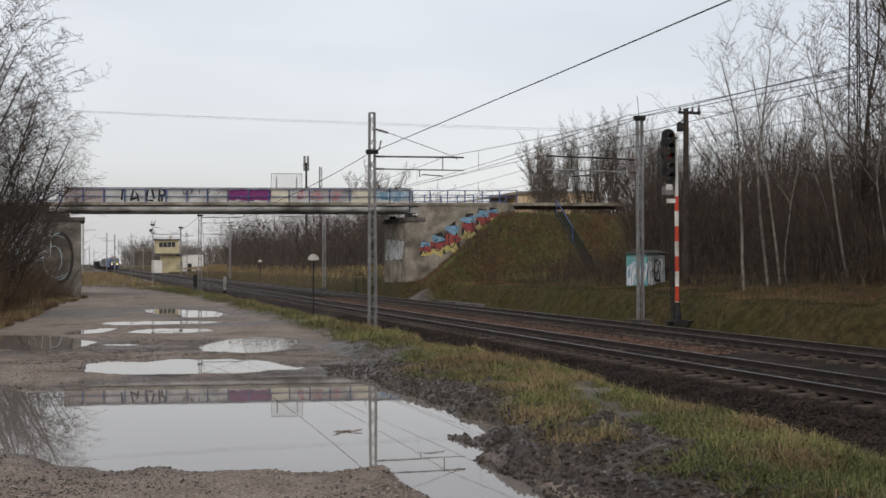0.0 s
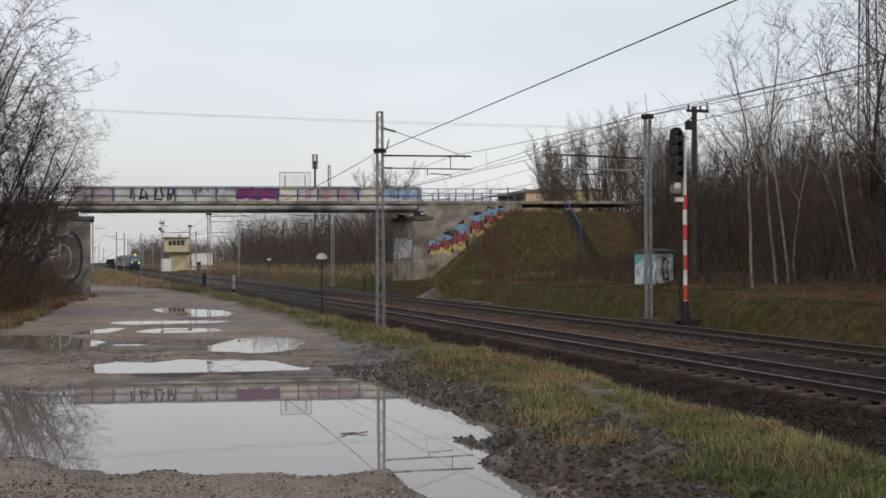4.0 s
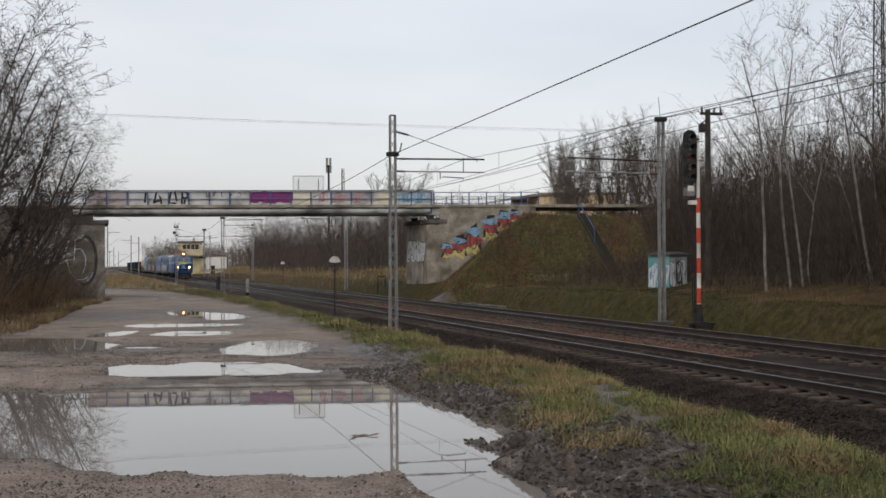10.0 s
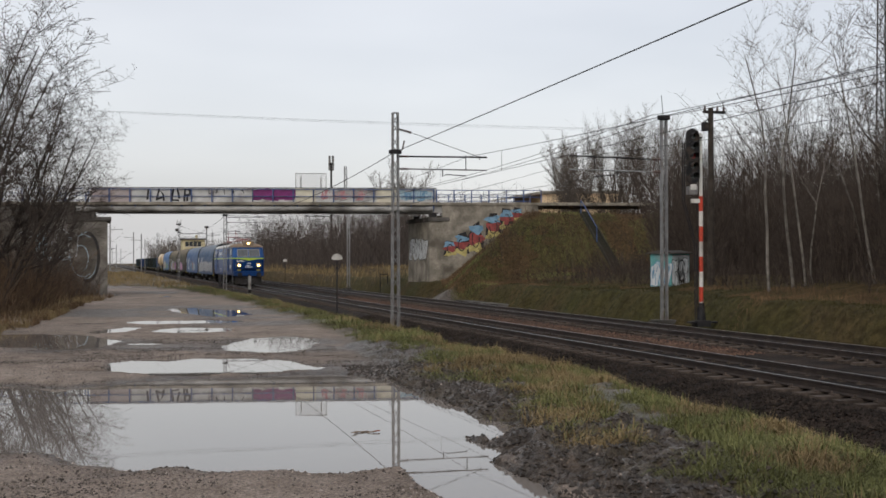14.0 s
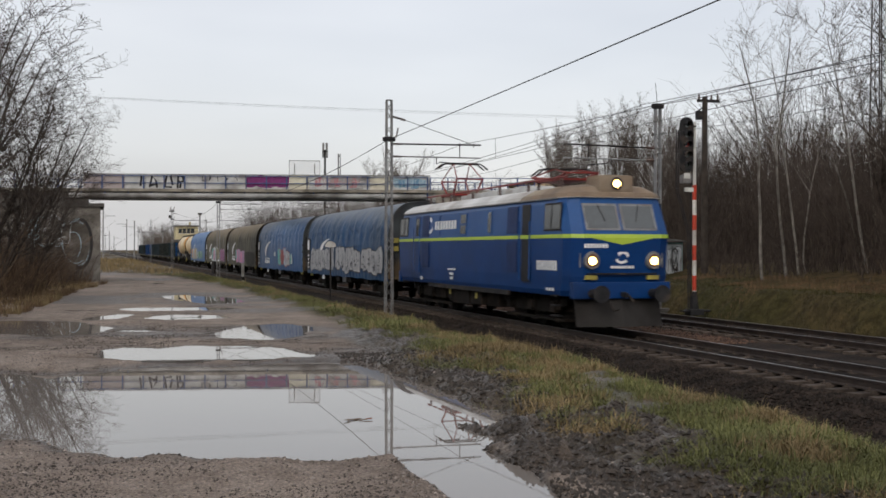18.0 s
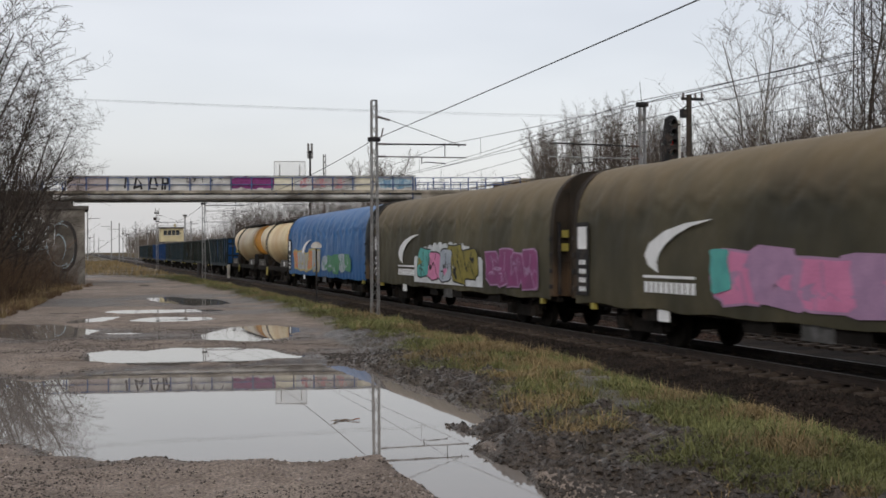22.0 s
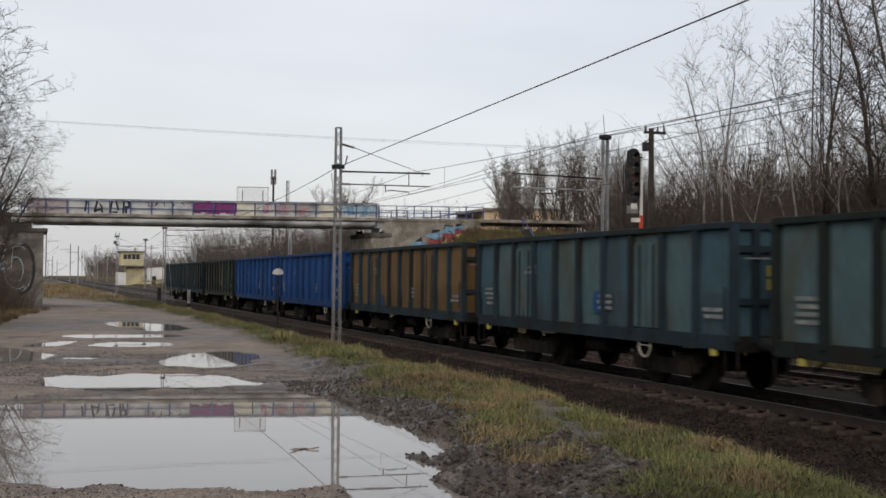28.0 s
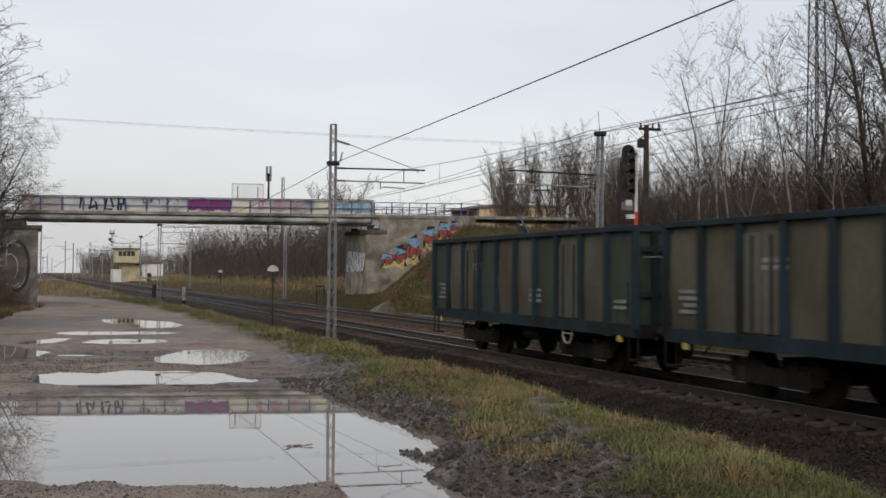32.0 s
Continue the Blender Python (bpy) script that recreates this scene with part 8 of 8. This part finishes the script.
# the pale grey twigs put distance haze into this wood's colour
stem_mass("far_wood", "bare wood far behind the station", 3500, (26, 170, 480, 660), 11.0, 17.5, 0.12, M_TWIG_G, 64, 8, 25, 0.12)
stem_mass("scrub", "orange brown scrub before the signal box", 500, (19.6, 26, 236, 256), 0.9, 2.2, 0.05, M_SCRUB, 77, 10, 4, 0.4)
stem_mass("scrub", "brown leafless scrub on the right dam", 3000, (24, 46, 55, 78), 0.4, 1.2, 0.012, M_SCRUB, 65, 7, 3)
stem_mass("scrub", "dark brown shrubs scattered over the right dam", 2600, (24, 46, 55, 79), 0.6, 1.5, 0.013, M_TWIG, 75, 8, 2.2, 0.4, least=0.2)
stem_mass("thicket", "brown bush growing below the willows", 1300, (-12, -2.0, 38, 60), 1.6, 4.2, 0.013, M_SCRUB, 76, 12, 4, 0.4)
stem_mass("thicket", "tall brown brush before the left abutment", 900, (-7.0, 0.2, 58, 79), 1.8, 4.4, 0.013, M_TWIG, 78, 10, 3, 0.3)
stem_mass("scrub", "rust brown dead bracken at the wood edge", 420, (26.8, 29.8, 30.0, 34.0), 0.5, 1.4, 0.012, M_SCRUB, 79, 8, 2, 0.5)
stem_mass("scrub", "brown leafless scrub below the left abutment", 6000, (-16, 0.0, 34, 80), 0.5, 2.6, 0.013, M_SCRUB, 66, 8, 3)


def blades(name, label, x, y, length, width, material, seed, lean=0.55, ang=None):
    """Grass as single bent blades in one mesh."""
    rng = np.random.default_rng(seed)
    n = len(x)
    z = ground_z(x, y) - 0.01
    a = rng.random(n) * 6.283
    L = length * (0.55 + 0.8 * rng.random(n))
    w = width * (0.7 + 0.6 * rng.random(n))
    ln = lean * rng.random(n) ** (1.0 if ang is None else 0.6)
    base = np.stack([x, y, z], -1)
    side = np.stack([np.cos(a), np.sin(a), np.zeros(n)], -1) * w[:, None]
    b = a + 1.3 + rng.normal(0, 0.5, n) if ang is None else ang + rng.normal(0, 0.45, n)
    if ang is not None:
        side = np.stack([-np.sin(b), np.cos(b), np.zeros(n)], -1) * w[:, None]
    fwd = np.stack([np.cos(b), np.sin(b), np.zeros(n)], -1)
    up = np.array([[0, 0, 1.0]])
    mid = base + up * (L * (0.55 - 0.15 * np.minimum(ln, 1.0)))[:, None] + fwd * (L * ln * 0.4)[:, None]
    tip = base + up * (L * np.maximum(0.06, 0.95 - 0.68 * ln))[:, None] + fwd * (L * ln)[:, None]
    v = np.stack([base - side, base + side, mid + side * 0.7, mid - side * 0.7, tip + side * 0.15, tip - side * 0.15], 1)
    f = (np.array([(0, 1, 2, 3), (3, 2, 4, 5)])[None] + (np.arange(n) * 6)[:, None, None]).reshape(-1, 4)
    tagged(new(name, raw_mesh(name, v.reshape(-1, 3), f, material)), label, "grass", kind="stuff")


def build_grass():
    rng = np.random.default_rng(9)

    def tufts(n, y0, y1, pw, per, spread):
        """Blade feet in tufts over the verge."""
        y = y0 + (y1 - y0) * rng.random(n) ** pw
        e, c = road_edge(y), verge_crest(y)
        x = e + 0.1 + (c + 0.5 - e) * rng.random(n) ** 0.7
        keep = sod_cover(x, y) > 0.35
        x, y = x[keep], y[keep]
        tx, ty = np.repeat(x, per), np.repeat(y, per)
        ox, oy = rng.normal(0, spread, len(tx)), rng.normal(0, spread, len(tx))
        return tx + ox, ty + oy, np.arctan2(oy, ox)

    def dryness(x, y):
        return 1.25 * fbm(x, y, 0.8, 93, 3) + 0.75 * step(-0.9, 0.1, x - verge_crest(y)) * step(9, 13, y) + rng.normal(0, 0.25, len(x))
    for n, y0, y1, pw, per, sp, ln, w in ((620, 5.5, 22, 1.2, 44, 0.09, 0.21, 0.0042), (2600, 5.5, 26, 1.25, 16, 0.08, 0.15, 0.0042), (11000, 5.5, 30, 1.2, 6, 0.10, 0.085, 0.0042), (3600, 24, 105, 1.3, 10, 0.12, 0.24, 0.008)):
        x, y, ang = tufts(n, y0, y1, pw, per, sp)
        dry = dryness(x, y) > np.where(y > 20, 0.75, 0.34)
        blades("grass", "tufts of winter green grass on the verge", x[~dry], y[~dry], ln, w, M_GRASS, n + 1, 1.45, ang[~dry])
        blades("dry_grass", "straw-coloured grass on the verge", x[dry], y[dry], ln * 1.1, w, M_STRAW, n + 2, 1.45, ang[dry])
    n = 42000
    y = 16 + 60 * rng.random(n) ** 1.4
    x = 20.9 + 5.0 * rng.random(n)
    dry = fbm(x, y, 2.5, 95, 3) + 0.5 * step(22.2, 23.5, x) > 0.55
    blades("grass", "short dark grass on the far bank", x[~dry], y[~dry], 0.12, 0.008, M_BANKGRASS, 3, 1.2)
    blades("dry_grass", "dead tan grass along the far bank", x[dry], y[dry], 0.17, 0.008, M_DEADSTALK, 4, 1.2)
    n = 30000
    y = 20 + 55 * rng.random(n) ** 1.2
    x = road_left(y) - 5 * rng.random(n) ** 1.6 + 0.9
    keep = fbm(x, y, 1.6, 99, 3) + 0.35 * (road_left(y) - x) > 0.0
    x, y = x[keep], y[keep]
    tan = fbm(x, y, 2.0, 98, 2) + rng.normal(0, 0.2, len(x)) > 0
    blades("dry_grass", "long dead grass under the bushes", x[~tan], y[~tan], 0.36, 0.009, M_DEADSTALK, 5, 1.3)
    blades("dry_grass", "straw-coloured grass under the bushes", x[tan], y[tan], 0.34, 0.009, M_STRAW, 15, 1.3)
    n = 36000
    u, v = 24.2 + 20 * rng.random(n), -12 * rng.random(n)
    x = BRIDGE_A.x + BRIDGE_DIR.x * u + BRIDGE_BACK.x * v
    y = BRIDGE_A.y + BRIDGE_DIR.y * u + BRIDGE_BACK.y * v
    g = fbm(x, y, 2.4, 97, 3) > -0.12
    blades("grass", "mossy grass on the right dam", x[g], y[g], 0.2, 0.014, M_GRASS, 7, 1.3)
    blades("dry_grass", "dead grass on the right dam", x[~g], y[~g], 0.28, 0.014, M_DEADSTALK, 8, 1.3)
    n = 14000
    y = 88 + 170 * rng.random(n)
    x = np.where(rng.random(n) < 0.6, 21.5 + 16 * rng.random(n), -4.0 + 12.5 * rng.random(n))
    keep = (x > 20) | ((x > road_edge(y) + 0.3) & (y > 100))
    x, y = x[keep], y[keep]
    blades("dry_grass", "pale dry meadow grass past the bridge", x, y, 0.55, 0.03, M_STRAW, 6, 0.8)


build_grass()


def build_litter():
    # leaf and twig raft floating on the big puddle
    t = thing("floating_debris", "small raft of dead leaves on the puddle", "debris", m=pose(2.7, 11.68, 0.013))
    rng = random.Random(3)
    brown, red = mat("dead_leaf", (0.17, 0.11, 0.07), (0.1, 0.07, 0.05), rough=0.7), mat("reddish_leaf", (0.24, 0.08, 0.05), (0.16, 0.06, 0.04), rough=0.7)
    for i in range(9):
        bm = bmesh.new()
        cx, cy = -0.12 + 0.034 * i, rng.uniform(-0.08, 0.08)
        blob(bm, cx, cy, rng.uniform(0.04, 0.09), rng.uniform(0.03, 0.06), rng, lambda u, v, o: (u, v, o + 0.012 * math.sin(9 * u) ** 2), n=9)
        part("leaf", bm, red if i > 6 else brown, t)
    # fallen poles at the wood edge
    for k, (x, y, a) in enumerate(((29.5, 31.5, 60), (30.5, 33.0, 75), (29.0, 30.0, 48))):
        bm = bmesh.new()
        tube(bm, (-2.0, 0, 0.12 + 0.1 * k), (2.0, 0.1, 0.35 + 0.1 * k), 0.07, 0.05)
        ob = single("fallen_log", bm, M_BARK, "fallen bare log lying at the wood edge", "log", "fallen logs")
        ob.matrix_world = pose(x, y, float(ground_z(np.array([x]), np.array([y]))[0]), 0, 0, a)


build_litter()

# ---------------------------------------------------------------- what moves
def motions():
    """The train runs through at one steady speed, and its wheels roll."""
    times = [0.0, 0.1] + [float(k) for k in range(1, 32)] + [31.9, 32.0]
    for t, s in MOVERS:
        walk(t, [(k, pose(NEAR_TRACK, TRAIN_START + s - TRAIN_SPEED * k, RAIL_TOP)) for k in times])
    beats = [k / 30 for k in range(961)]
    for w, r, y in WHEELS:
        turn = math.degrees(TRAIN_SPEED / r)
        walk(w, [(k, pose(0, y, r, turn * k)) for k in beats])


motions()
